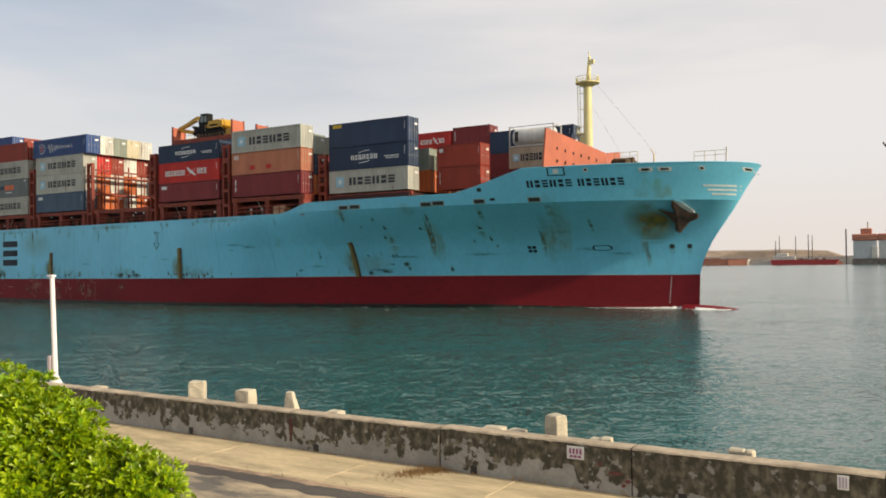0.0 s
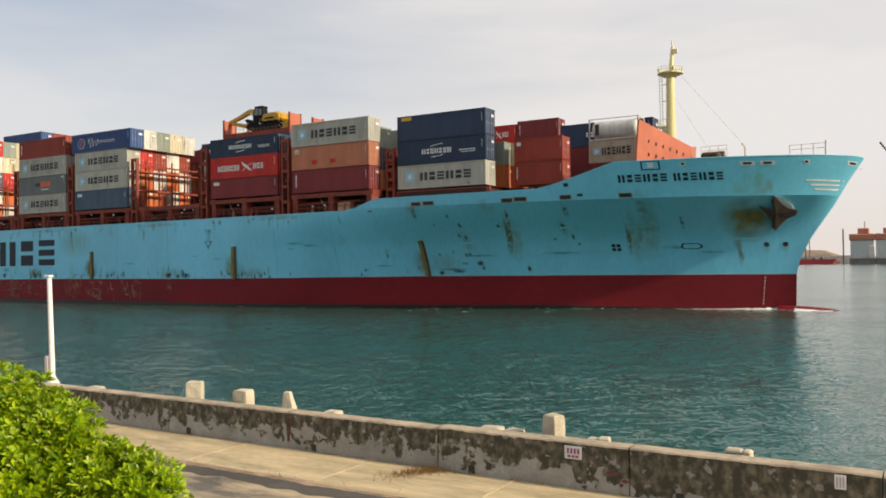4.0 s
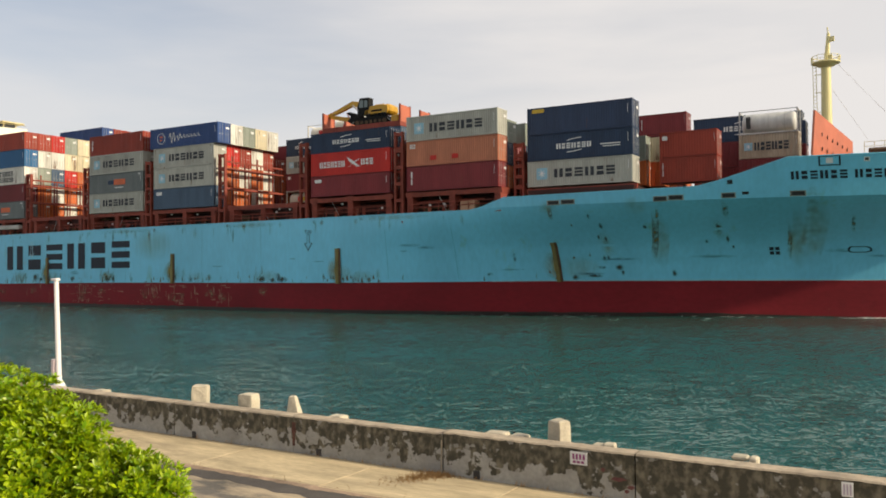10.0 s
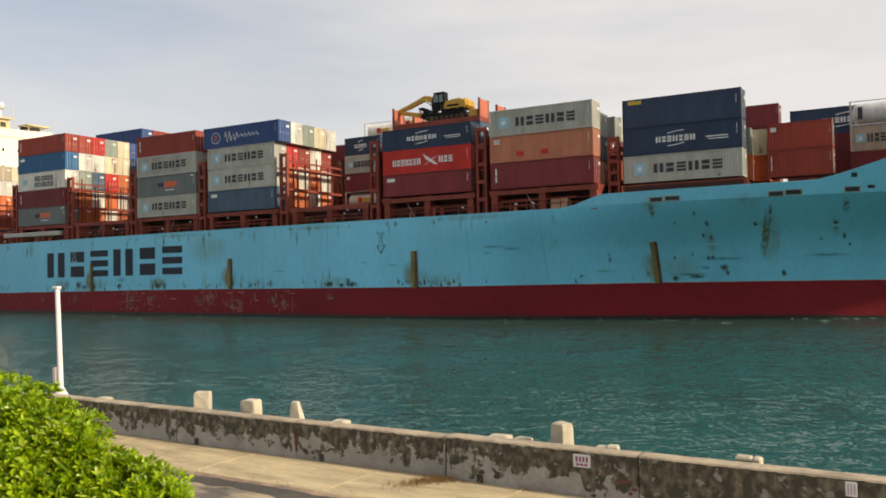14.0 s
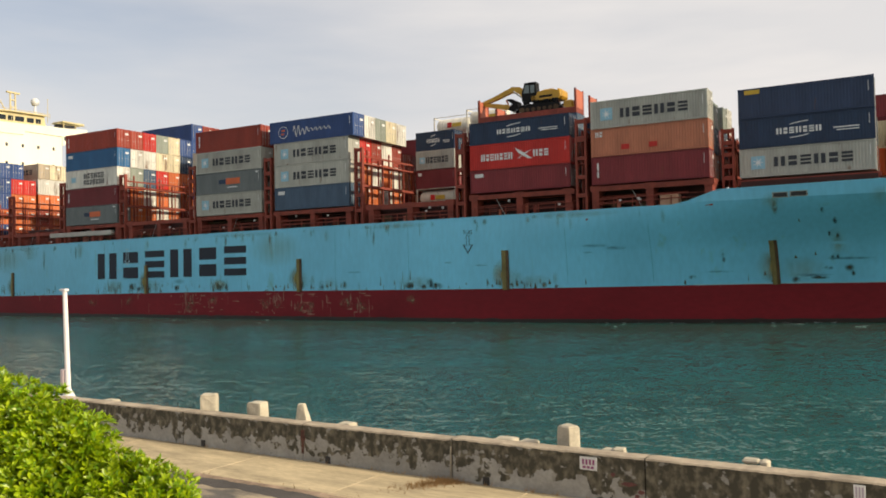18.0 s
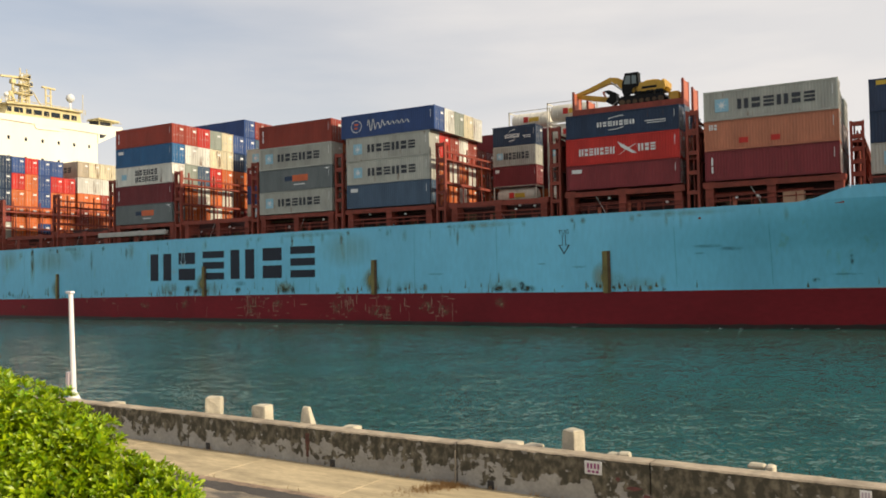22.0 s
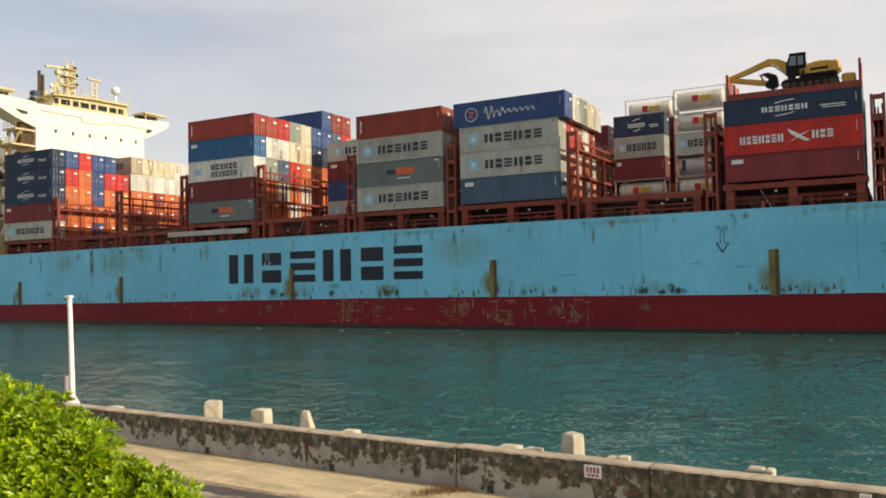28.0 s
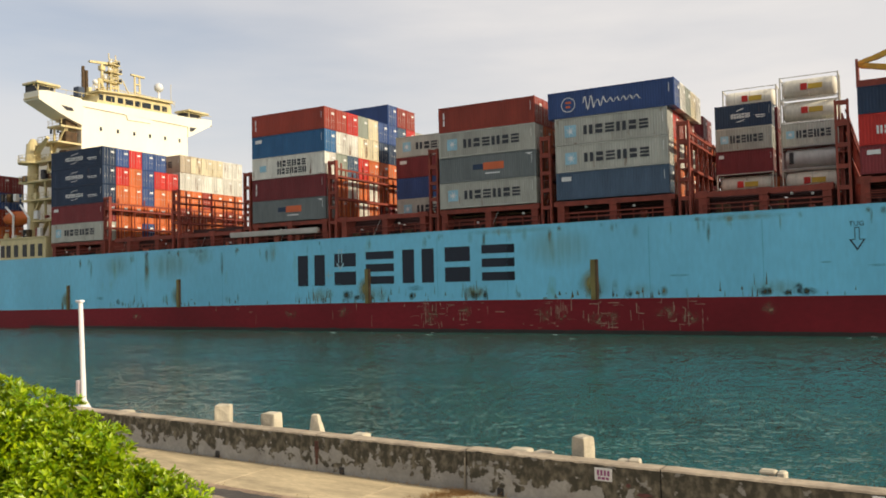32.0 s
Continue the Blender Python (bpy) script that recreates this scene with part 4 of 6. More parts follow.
def markings(ob, L, H, style):
    y = -1.219
    a = L / 2
    if style == "star":      # pale boxes with a light blue emblem and dark letters
        w = 1.3 if L > 7 else 0.85
        cx, cz, x1 = -a * 0.82 + w / 2, H * 0.5, -a * 0.82 + w
        e = part("emblem", Shell().box(x1 - w, x1, y - 0.005, y + 0.02, cz - w / 2, cz + w / 2), SKY_MARK, ob, "light blue square emblem")
        part("emblem_star", Shell().prism([(cx + w * (0.42 if j % 2 == 0 else 0.11) * math.cos(j * math.pi / 7), cz + w * (0.42 if j % 2 == 0 else 0.11) * math.sin(j * math.pi / 7)) for j in range(14)], "y", y - 0.012, y - 0.004), WHITE_MARK, e)
        letters(ob, 6, -a * 0.47, a * 0.72, H * 0.33, H * 0.66, y, INK_BOX)
    elif style == "arc":     # navy boxes with white letters between two arcs
        letters(ob, 7, -a * 0.42, a * 0.26, H * 0.40, H * 0.60, y, WHITE_MARK)
        for sx, z0 in ((1, 0.60), (-1, 0.40)):
            arcs = Shell()
            pts = [(-a * 0.08 + sx * (k - 4) * a * 0.035, H * z0 + sx * (0.12 + 0.34 * math.sin(0.35 + k * 0.16))) for k in range(9)]
            for (xa, za), (xb, zb) in zip(pts[:-1], pts[1:]):
                arcs.quad((xa, y - 0.012, za), (xb, y - 0.012, zb), (xb, y - 0.012, zb + 0.09), (xa, y - 0.012, za + 0.09))
            part("arc_mark", arcs, WHITE_MARK, ob)
        part("small_line", Shell().box(a * 0.42, a * 0.78, y - 0.01, y, H * 0.44, H * 0.48), WHITE_MARK, ob)
        part("small_line", Shell().box(a * 0.46, a * 0.78, y - 0.01, y, H * 0.36, H * 0.39), WHITE_MARK, ob)
    elif style == "long":    # red box with a long white name and a crossed mark
        letters(ob, 7, -a * 0.76, -a * 0.10, H * 0.34, H * 0.60, y, WHITE_MARK)
        letters(ob, 3, a * 0.30, a * 0.62, H * 0.36, H * 0.62, y, WHITE_MARK)
        part("crossed_mark", Shell().prism([(-a * 0.06, H * 0.76), (a * 0.06, H * 0.62), (a * 0.28, H * 0.30), (a * 0.20, H * 0.30), (0, H * 0.55)], "y", y - 0.01, y).prism([(-a * 0.04, H * 0.28), (a * 0.12, H * 0.52), (a * 0.30, H * 0.66), (a * 0.06, H * 0.40)], "y", y - 0.014, y), WHITE_MARK, ob)
    elif style == "block":   # grey box with an orange and dark blue block
        part("orange_block", Shell().box(-a * 0.06, a * 0.36, y - 0.01, y + 0.01, H * 0.40, H * 0.68), ORANGE_MARK, ob)
        part("blue_block", Shell().box(-a * 0.28, -a * 0.06, y - 0.01, y + 0.01, H * 0.44, H * 0.64), PAINT["navy"], ob)
        part("small_line", Shell().box(-a * 0.02, a * 0.28, y - 0.01, y, H * 0.24, H * 0.29), WHITE_MARK, ob)
        part("corner_mark", Shell().prism([(a * 0.80, H * 0.9), (a * 0.95, H * 0.9), (a * 0.88, H * 0.82)], "y", y - 0.01, y), WHITE_MARK, ob)
    elif style == "script":  # long blue box with a flag disc and white script
        d = part("flag_disc", Shell().rod((-a * 0.66, y - 0.01, H * 0.48), (-a * 0.66, y + 0.02, H * 0.48), 0.8, 20), WHITE_MARK, ob)
        part("disc_field", Shell().rod((-a * 0.66, y - 0.02, H * 0.48), (-a * 0.66, y + 0.01, H * 0.48), 0.72, 20), PAINT["blue"], d)
        part("flag_bars", Shell().box(-a * 0.70, -a * 0.61, y - 0.03, y, H * 0.52, H * 0.60).box(-a * 0.70, -a * 0.63, y - 0.03, y, H * 0.36, H * 0.44), ORANGE_MARK, d)
        sq, prev = Shell(), None
        for k in range(60):
            x = -a * 0.42 + k * a * 0.0155
            h = 0.75 if k < 12 else (0.55 if 16 < k < 22 else 0.24)
            z = H * 0.47 + h * math.sin(k * 0.95)
            if prev:
                sq.quad((prev[0], y - 0.012, prev[1]), (x, y - 0.012, z), (x + 0.11, y - 0.012, z + 0.05), (prev[0] + 0.11, y - 0.012, prev[1] + 0.05))
            prev = (x, z)
        part("script_mark", sq, WHITE_MARK, ob, "white wavy script line")
    elif style == "twoline":
        letters(ob, 6, -a * 0.28, a * 0.52, H * 0.50, H * 0.78, y, INK_BOX)
        letters(ob, 7, -a * 0.28, a * 0.52, H * 0.16, H * 0.42, y, INK_BOX)
        part("emblem", Shell().box(-a * 0.78, -a * 0.60, y - 0.01, y + 0.01, H * 0.34, H * 0.62), SKY_MARK, ob)
    elif style == "patch":
        part("red_patch", Shell().box(-a * 0.46, -a * 0.32, y - 0.01, y + 0.01, H * 0.20, H * 0.38), PAINT["bright_red"], ob)
        part("red_patch", Shell().box(a * 0.02, a * 0.16, y - 0.01, y + 0.01, H * 0.20, H * 0.38), PAINT["bright_red"], ob)
        letters(ob, 2, -a * 0.92, -a * 0.78, H * 0.70, H * 0.88, y, WHITE_MARK)
    elif style == "column":
        part("code_column", Shell().box(-a * 0.90, -a * 0.87, y - 0.01, y + 0.01, H * 0.26, H * 0.48).box(-a * 0.90, -a * 0.87, y - 0.01, y + 0.01, H * 0.52, H * 0.78), WHITE_MARK, ob)
    elif style == "label":
        part("code_label", Shell().box(-a * 0.90, -a * 0.72, y - 0.01, y + 0.01, H * 0.68, H * 0.84), WHITE_MARK, ob)
    elif style == "yellow":
        part("yellow_label", Shell().box(-a * 0.90, -a * 0.66, y - 0.01, y + 0.01, H * 0.80, H * 0.94), YELLOW_MARK, ob)
    if style not in ("none", "end"):
        part("code_line", Shell().box(a * 0.918, a * 0.926, y - 0.01, y, H * 0.5, H * 0.82), WHITE_MARK, ob)
    # door code plate
    part("door_code", Shell().box(a - 0.02, a + 0.012, 0.35, 0.95, H * 0.70, H * 0.80), WHITE_MARK, ob)


STYLE_WORDS = dict(star="with dark lettering and a light blue emblem", arc="with white lettering between arcs", long="with white lettering and a crossed mark", block="with an orange and blue block mark",
                   script="with white script and a flag disc", twoline="with two lines of dark lettering", patch="with two red patches", column="with an upright white code", label="with a small white label", yellow="with a yellow corner label")


def container(x0, y0, z0, L, H, code, style="end"):
    key = CODE[code]
    size = "twenty-foot" if L < 7 else "forty-five-foot" if L > 13 else "forty-foot"
    ob = aboard(thing("shipping_container", f"{WORDS[key]} {size} container {STYLE_WORDS.get(style, 'stacked on deck')}", "container", (x0 + L / 2, y0 + 1.22, z0), group="containers on the ship"))
    box_parts(ob, L, H, key)
    markings(ob, L, H, style)
    return ob


def tank(x0, y0, z0, L, H, key="tank_white", mark=True):
    ob = aboard(thing("tank_container", ("white" if key == "tank_white" else "dull steel") + " tank container in a steel frame", "tank container", (x0 + L / 2, y0 + 1.22, z0), group="containers on the ship"))
    a, r, m = L / 2, min(1.1, H / 2 - 0.1), PAINT[key]
    rows = []
    for u, f in ((-1.0, 0.0), (-0.99, 0.45), (-0.95, 0.8), (-0.88, 0.97), (-0.82, 1.0), (0.82, 1.0), (0.88, 0.97), (0.95, 0.8), (0.99, 0.45), (1.0, 0.0)):
        rows.append([(u * (a - 0.2), r * f * math.cos(t), H / 2 + r * f * math.sin(t)) for t in [2 * math.pi * k / 20 for k in range(21)]])
    vessel = part("tank", Shell().grid(rows), m, ob, smooth=True)
    for x in (-a * 0.55, 0, a * 0.55):
        part("band", Shell().rod((x - 0.05, 0, H / 2), (x + 0.05, 0, H / 2), r + 0.02, 20), m, vessel)
    for x in (-a, a - 0.14):
        for y in (-1.22, 1.08):
            part("corner_post", Shell().box(x, x + 0.14, y, y + 0.14, 0, H), m, ob)
        part("end_frame", Shell().box(x, x + 0.1, -1.08, 1.08, 0.02, 0.14), m, ob)
        part("end_frame", Shell().box(x, x + 0.1, -1.08, 1.08, H - 0.14, H - 0.02), m, ob)
    for y in (-1.22, 1.12):
        part("bottom_rail", Shell().box(-a, a, y, y + 0.1, 0.02, 0.14), m, ob)
        part("top_rail", Shell().box(-a, a, y, y + 0.06, H - 0.1, H - 0.02), m, ob)
    if mark:
        part("name_block", Shell().box(-a * 0.02, a * 0.45, -r - 0.06, -r + 0.1, H * 0.40, H * 0.62), YELLOW_MARK, vessel)
        part("red_block", Shell().box(-a * 0.28, -a * 0.06, -r - 0.06, -r + 0.1, H * 0.38, H * 0.66), PAINT["bright_red"], vessel)
    else:
        part("data_plate", Shell().box(-a * 0.75, -a * 0.6, -r - 0.06, -r + 0.1, H * 0.25, H * 0.75), DARK, vessel)
    return ob


def stack(x0, y0, z0, L, tiers, heights):
    """tiers: from below, a colour letter with an optional style after a colon."""
    z = z0
    for k, tier in enumerate(tiers.split()):
        code, _, style = tier.partition(":")
        h = heights[min(k, len(heights) - 1)]
        container(x0, y0, z, L, h - 0.012, code, style or "end")
        z += h
    return z


def row_y(k):
    return 2.5 * k


F40, F20 = 12.19, 6.06
for k, tiers in enumerate(("g:star m:label n:arc n:arc n:arc", "o o o r B", "o o o o r", "B o B B B", "o o o r B", "o o o r")):
    stack(-119.6, row_y(k), 13.5, F40, tiers, (2.88,))
for k, tiers in enumerate(("o b o w e:star", "o o o w c", "o o b w c", "o o o w c", "o b o w w", "o o o w w")):
    stack(-119.6, row_y(k + 6) + 0.5, 13.5, F40, tiers, (3.0,))
for k, tiers in enumerate(("G:block m:column w:twoline a:label b:column", "o o k w b", "o w S w r", "w o r c k", "o w o c c", "m o o n B", "m o o n B B", "o o o B S b", "o o b o r b", "o o g g g")):
    stack(-77.35, row_y(k), 14.3, F40, tiers, (2.895,))
stack(-62.3, row_y(5), 14.6, F40, "g:star B m:label g:star", (2.88,))
stack(-62.3, row_y(7), 14.6, F40, "g B m m", (2.88,))
for k, tiers in enumerate(("g:star G:block g:star b:column", "o o o b", "o b o b")):
    stack(-48.4, row_y(k), 14.36, F40, tiers, (2.985,))
for k, (tiers, top) in enumerate((("S:label g:star g:star", "B:script"), ("o o r", "w"), ("o w b", "k"), ("w o w", "c"), ("o w b", "w"))):
    z = stack(-33.85, row_y(k), 14.4, F40, tiers, (2.965,))
    container(-34.6, row_y(k), z, 13.716, 2.9, top[0], top[2:] or "end")
for k, tiers in enumerate(("m o b", "o b m", "b o o m", "o m b m", "m m o")):
    stack(-33.85, row_y(k + 5), 14.4, F40, tiers, (2.7,))
for k in range(5):
    z, z2 = 14.7 + 2.59 * k, 14.9 + 2.62 * k
    if k in (0, 4):
        tank(-19.35, row_y(7 if k == 4 else 5), z + (0.28 if k == 4 else 0), F20, 2.58)
    else:
        container(-19.35, row_y(5), z, F20, 2.58, "mgn"[k - 1], ("label", "star", "arc")[k - 1])
    if k == 2:
        container(-12.7, row_y(6), z2, F20, 2.6, "g", "star")
    else:
        tank(-12.7, row_y(6), z2, F20, 2.6, "tank_steel" if k == 1 else "tank_white", k != 1)
stack(-19.35, row_y(7), 14.5, F20, "o m m m", (2.7,))
stack(-19.0, row_y(8) + 0.05, 14.4, F40, "o g m", (2.9,))
stack(-4.35, row_y(0), 14.75, F40, "m:label r:long n:arc", (2.62, 2.92, 2.56))
stack(-4.35, row_y(1), 14.75, F40, "m b S", (2.75, 3.0, 2.77))
stack(-4.35, row_y(2), 14.75, F40, "m o", (2.7,))
stack(-4.35, row_y(3), 14.75, F40, "m r n", (2.62, 2.92, 2.56))
stack(10.3, row_y(0), 14.7, F40, "m:column s:patch g:star", (2.98,))
stack(10.3, row_y(1), 14.7, F40, "o n k", (2.66,))
stack(10.3, row_y(2), 14.7, F40, "b m", (2.7,))
stack(10.3, row_y(3), 14.7, F40, "o n k", (2.75,))
stack(10.3, row_y(4), 14.7, F40, "o b w", (2.85,))
stack(24.9, 2.7, 14.62, F40, "g:star n:arc N:yellow", (2.9, 3.0, 3.06))
stack(24.9, 7.6, 14.6, F40, "o k", (2.8,))
stack(24.9, 12.6, 14.6, F40, "o c", (2.75,))
stack(25.6, 22.4, 14.4, F20, "o k b r:long", (2.62,))
stack(31.9, 22.4, 14.4, F20, "o b m m:column", (2.7,))
stack(38.9, 6.6, 14.6, F20, "b:column b:label", (2.78,))
stack(32.6, 9.4, 14.6, F20, "o c", (2.78,))
stack(39.6, 19.3, 14.3, F40, "m m n:arc", (3.05,))
stack(46.25, 11.8, 14.6, F20, "m e:star", (2.66,))
tank(46.25, 11.8, 19.93, F20, 2.56, "tank_steel", False)
stack(46.4, 16.9, 14.0, F20, "m m N", (2.62,))
# bay behind the bridge house
for k in range(3):
    stack(-150, row_y(k), 14.4, F40, "o b B m" if k else "b:label m:label n:label m:label", (2.95,))


# ---------------------------------------------------------------- flat racks and the excavator
def flat_rack(x0, y0, z0, tall, label):
    ob = aboard(thing("flat_rack", label, "flat rack", (x0 + 6.1, y0 + 1.22, z0), group="flat racks on the ship"))
    part("base", Shell().box(-6.1, 6.1, -1.22, 1.22, 0.05, 0.6).box(-6.1, 6.1, -1.25, -1.15, 0.0, 0.66), OXIDE, ob)
    for x in (-6.1, 5.95):
        # end walls take the sunlit oxide colour, the base the plain one
        wall = part("end_wall", Shell().box(x, x + 0.15, -1.2, 1.2, 0.6, tall - 0.1), OXIDE_LIT, ob, "red oxide end wall coloured as in full sun")
        for y in (-1.22, 1.05):
            part("end_post", Shell().box(x - 0.03, x + 0.2, y, y + 0.18, 0.0, tall), OXIDE, wall)
    for x in (-4, -2, 0, 2, 4):
        part("stake_pocket", Shell().box(x - 0.12, x + 0.12, -1.3, -1.22, 0.1, 0.5), OXIDE, ob)
    return ob


flat_rack(-4.45, 2.5, 23.28, 2.75, "red oxide flat rack carrying an excavator")
flat_rack(-4.6, 7.5, 22.86, 3.2, "red oxide flat rack with end walls in sunlit orange")
TRACK = surface("black_track_rubber", (0.008, 0.008, 0.008), 0.7, spread=0.3, spec=0.2)
exc = aboard(thing("excavator", "yellow tracked excavator with folded boom, lashed on a flat rack", "excavator", (2.6, 3.72, 23.89)))
for y in (-1.2, 0.65):
    track = part("track", Shell().prism([(-1.9, 0.5), (-1.75, 0.15), (-1.4, 0.0), (2.8, 0.0), (3.15, 0.15), (3.3, 0.5), (3.15, 0.9), (2.8, 1.05), (-1.4, 1.05), (-1.75, 0.9)], "y", y, y + 0.55), TRACK, exc, "black crawler track")
    for k in range(7):
        part("track_wheel", Shell().rod((-1.4 + 0.7 * k, y - 0.03, 0.36), (-1.4 + 0.7 * k, y + 0.58, 0.36), 0.25 if 0 < k < 6 else 0.34, 12), RUST, track)
    for k in range(16):
        part("track_shoe", Shell().box(-1.5 + 0.29 * k, -1.36 + 0.29 * k, y - 0.04, y + 0.59, 1.03, 1.09), TRACK, track)
part("chassis", Shell().slab(-1.4, 2.8, -0.8, 0.8, 0.35, 1.1, 0.1), TRACK, exc)
part("turntable", Shell().rod((0.7, 0, 1.05), (0.7, 0, 1.5), 1.0, 20), TRACK, exc)
for x in (-0.9, 0.3, 1.6, 2.6):
    part("hose_box", Shell().slab(x - 0.35, x + 0.4, -1.28, -0.9, 1.12, 1.5, 0.05), TRACK, exc)
part("upper_body", Shell().prism([(-0.2, 1.45), (3.1, 1.45), (3.3, 1.75), (3.25, 2.35), (2.6, 2.62), (0.6, 2.55), (0.4, 2.1), (-0.2, 2.0)], "y", -1.22, 1.22), EXC, exc)
part("counterweight", Shell().slab(2.45, 3.45, -1.15, 1.15, 1.4, 2.72, 0.3), EXC, exc)
part("engine_hood", Shell().slab(0.9, 2.5, -0.95, 0.95, 2.5, 2.82, 0.14), EXC, exc)
part("exhaust_stub", Shell().rod((1.6, 0.4, 2.8), (1.6, 0.4, 3.2), 0.07), RUST, exc)
part("side_stripe", Shell().box(0.8, 2.4, -1.24, -1.21, 1.72, 2.0), TRACK, exc)
cab = part("cab", Shell().prism([(-1.35, 1.5), (0.3, 1.5), (0.42, 2.6), (0.36, 3.75), (-1.0, 3.85), (-1.38, 2.7)], "y", -1.22, -0.2), TRACK, exc, "dark glazed cab")
CABGLASS = surface("cab_glass", (0.16, 0.20, 0.20), 0.1, spread=0.1, bump=0)
part("cab_window", Shell().prism([(-1.15, 2.55), (-0.45, 2.5), (-0.45, 3.55), (-0.92, 3.6)], "y", -1.25, -1.215), CABGLASS, cab)
part("cab_window", Shell().prism([(-0.28, 2.5), (0.2, 2.5), (0.18, 3.5), (-0.28, 3.52)], "y", -1.25, -1.215), CABGLASS, cab)
part("cab_roof", Shell().slab(-1.1, 0.42, -1.26, -0.15, 3.76, 3.9, 0.05), TRACK, cab)
part("boom", Shell().prism([(-1.0, 1.9), (-1.35, 3.25), (-2.2, 3.82), (-3.1, 3.95), (-3.9, 3.62), (-5.5, 2.95), (-7.05, 2.42), (-7.1, 2.02), (-5.2, 2.5), (-3.3, 3.2), (-2.3, 3.05), (-1.6, 1.9)], "y", -0.05, 0.45), EXC, exc, "yellow folded boom")
part("stick", Shell().prism([(-7.15, 2.2), (-6.7, 1.75), (-3.8, 1.0), (-3.1, 1.2), (-3.4, 1.55), (-6.0, 2.15)], "y", 0.0, 0.4), EXC, exc)
part("bucket", Shell().prism([(-3.7, 2.25), (-3.1, 2.3), (-2.35, 1.9), (-2.25, 0.9), (-2.8, 0.45), (-3.5, 0.9), (-3.0, 1.6)], "y", -0.45, 0.85), TRACK, exc, "black bucket")
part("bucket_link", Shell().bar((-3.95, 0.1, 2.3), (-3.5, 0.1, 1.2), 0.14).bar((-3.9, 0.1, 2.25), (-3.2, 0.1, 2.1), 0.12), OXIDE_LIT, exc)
part("boom_cylinder", Shell().rod((-1.2, -0.15, 1.7), (-2.9, -0.15, 3.3), 0.1).rod((-3.0, 0.2, 4.0), (-5.2, 0.2, 3.05), 0.09), ROD, exc)
part("lashing_chain", Shell().rod((-1.6, -1.15, 0.9), (-2.6, -1.15, 0.02), 0.035, 5).rod((3.0, -1.15, 0.9), (3.9, -1.15, 0.02), 0.035, 5), ROD, exc)
part("spare_load", Shell().slab(3.5, 4.7, -0.9, 0.9, 0.0, 1.1, 0.15), EXC, exc)
for piece in exc.children_recursive:
    piece.data.transform(Matrix.Diagonal((1, 1, 0.88, 1)))

# ---------------------------------------------------------------- bridge house
house = part("bridge_house", Shell().box(-127.0, -121.5, 7.0, 30.6, 10.0, 37.9).box(-133.0, -127.0, 11.0, 29.0, 10.0, 34.0), HOUSE, ship, "cream-white bridge house")
FRONT = -121.5
part("bridge_wing", Shell().prism([(-1.1, 38.15), (0.4, 38.4), (6.6, 38.3), (7.2, 38.05), (31.0, 39.1), (36.8, 39.45), (36.65, 38.3), (30.6, 35.2), (30.6, 37.2), (7.2, 37.0), (7.1, 33.7), (5.1, 34.3), (3.0, 35.0), (-1.0, 36.75)], "x", FRONT - 3.6, FRONT + 0.25), HOUSE, house, "overhanging bridge wings")
for ring in ([(2.9, 36.5), (5.0, 36.35), (5.4, 35.85), (4.0, 35.75)], [(31.0, 37.2), (32.7, 37.25), (31.8, 36.5), (31.0, 36.3)]):
    part("wing_opening", Shell().prism(ring, "x", FRONT + 0.25, FRONT + 0.28), DARK, house)
for y in (-1.1, 36.7):
    part("wing_fender", Shell().box(FRONT - 3.6, FRONT + 0.3, y - 0.05, y + 0.06, 37.0 if y < 0 else 38.2, 37.2 if y < 0 else 38.4), BUFF_AND_SHADE, house)
wheel = part("wheelhouse", Shell().prism([(10.2, 37.9), (27.0, 38.9), (26.6, 41.1), (18.5, 40.95), (11.0, 40.3)], "x", FRONT - 7.0, FRONT - 0.3), BUFF_AND_SHADE, ship, "cream wheelhouse")
for k, (y0, y1) in enumerate(((10.7, 11.6), (12.1, 14.0), (14.6, 15.8), (16.2, 18.0), (18.4, 19.6), (20.0, 22.0), (22.6, 24.2), (24.6, 25.8))):
    z = 38.85 + 0.028 * (y0 - 10)
    part("bridge_window", Shell().prism([(y0, z), (y1, z + 0.028 * (y1 - y0)), (y1, z + 1.0 + 0.028 * (y1 - y0)), (y0, z + 1.0)], "x", FRONT - 0.34, FRONT - 0.26), GLASS, wheel)
part("bridge_eyebrow", Shell().prism([(10.2, 40.2), (18.5, 40.85), (26.8, 41.05), (26.8, 41.3), (18.5, 41.1), (10.2, 40.45)], "x", FRONT - 7.2, FRONT + 0.35), BUFF_AND_SHADE, wheel)
part("front_band", Shell().prism([(16.0, 37.2), (22.0, 37.5), (21.6, 36.4), (16.4, 36.2)], "x", FRONT, FRONT + 0.22), HOUSE, house)
for k in range(6):
    part("porthole", Shell().slab(FRONT - 0.05, FRONT + 0.04, 10.6 + 3.55 * k, 11.1 + 3.55 * k, 33.4 + 0.1 * k, 34.1 + 0.1 * k, 0.03), GLASS, house)
    part("porthole", Shell().slab(FRONT - 0.05, FRONT + 0.04, 10.6 + 3.55 * k, 11.1 + 3.55 * k, 29.6 + 0.1 * k, 30.3 + 0.1 * k, 0.03), GLASS, house)
for k in range(4):
    part("side_window", Shell().slab(-124.4 - 1.9 * k, -123.8 - 1.9 * k, 7.14, 7.24, 33.2, 34.1, 0.03), GLASS, house)
s = Shell()
for y in range(-2, 37, 3):
    s.rod((FRONT + 0.1, max(y, -0.9), 38.1 + 0.03 * y), (FRONT + 0.1, y, 39.1 + 0.03 * y), 0.04, 4)
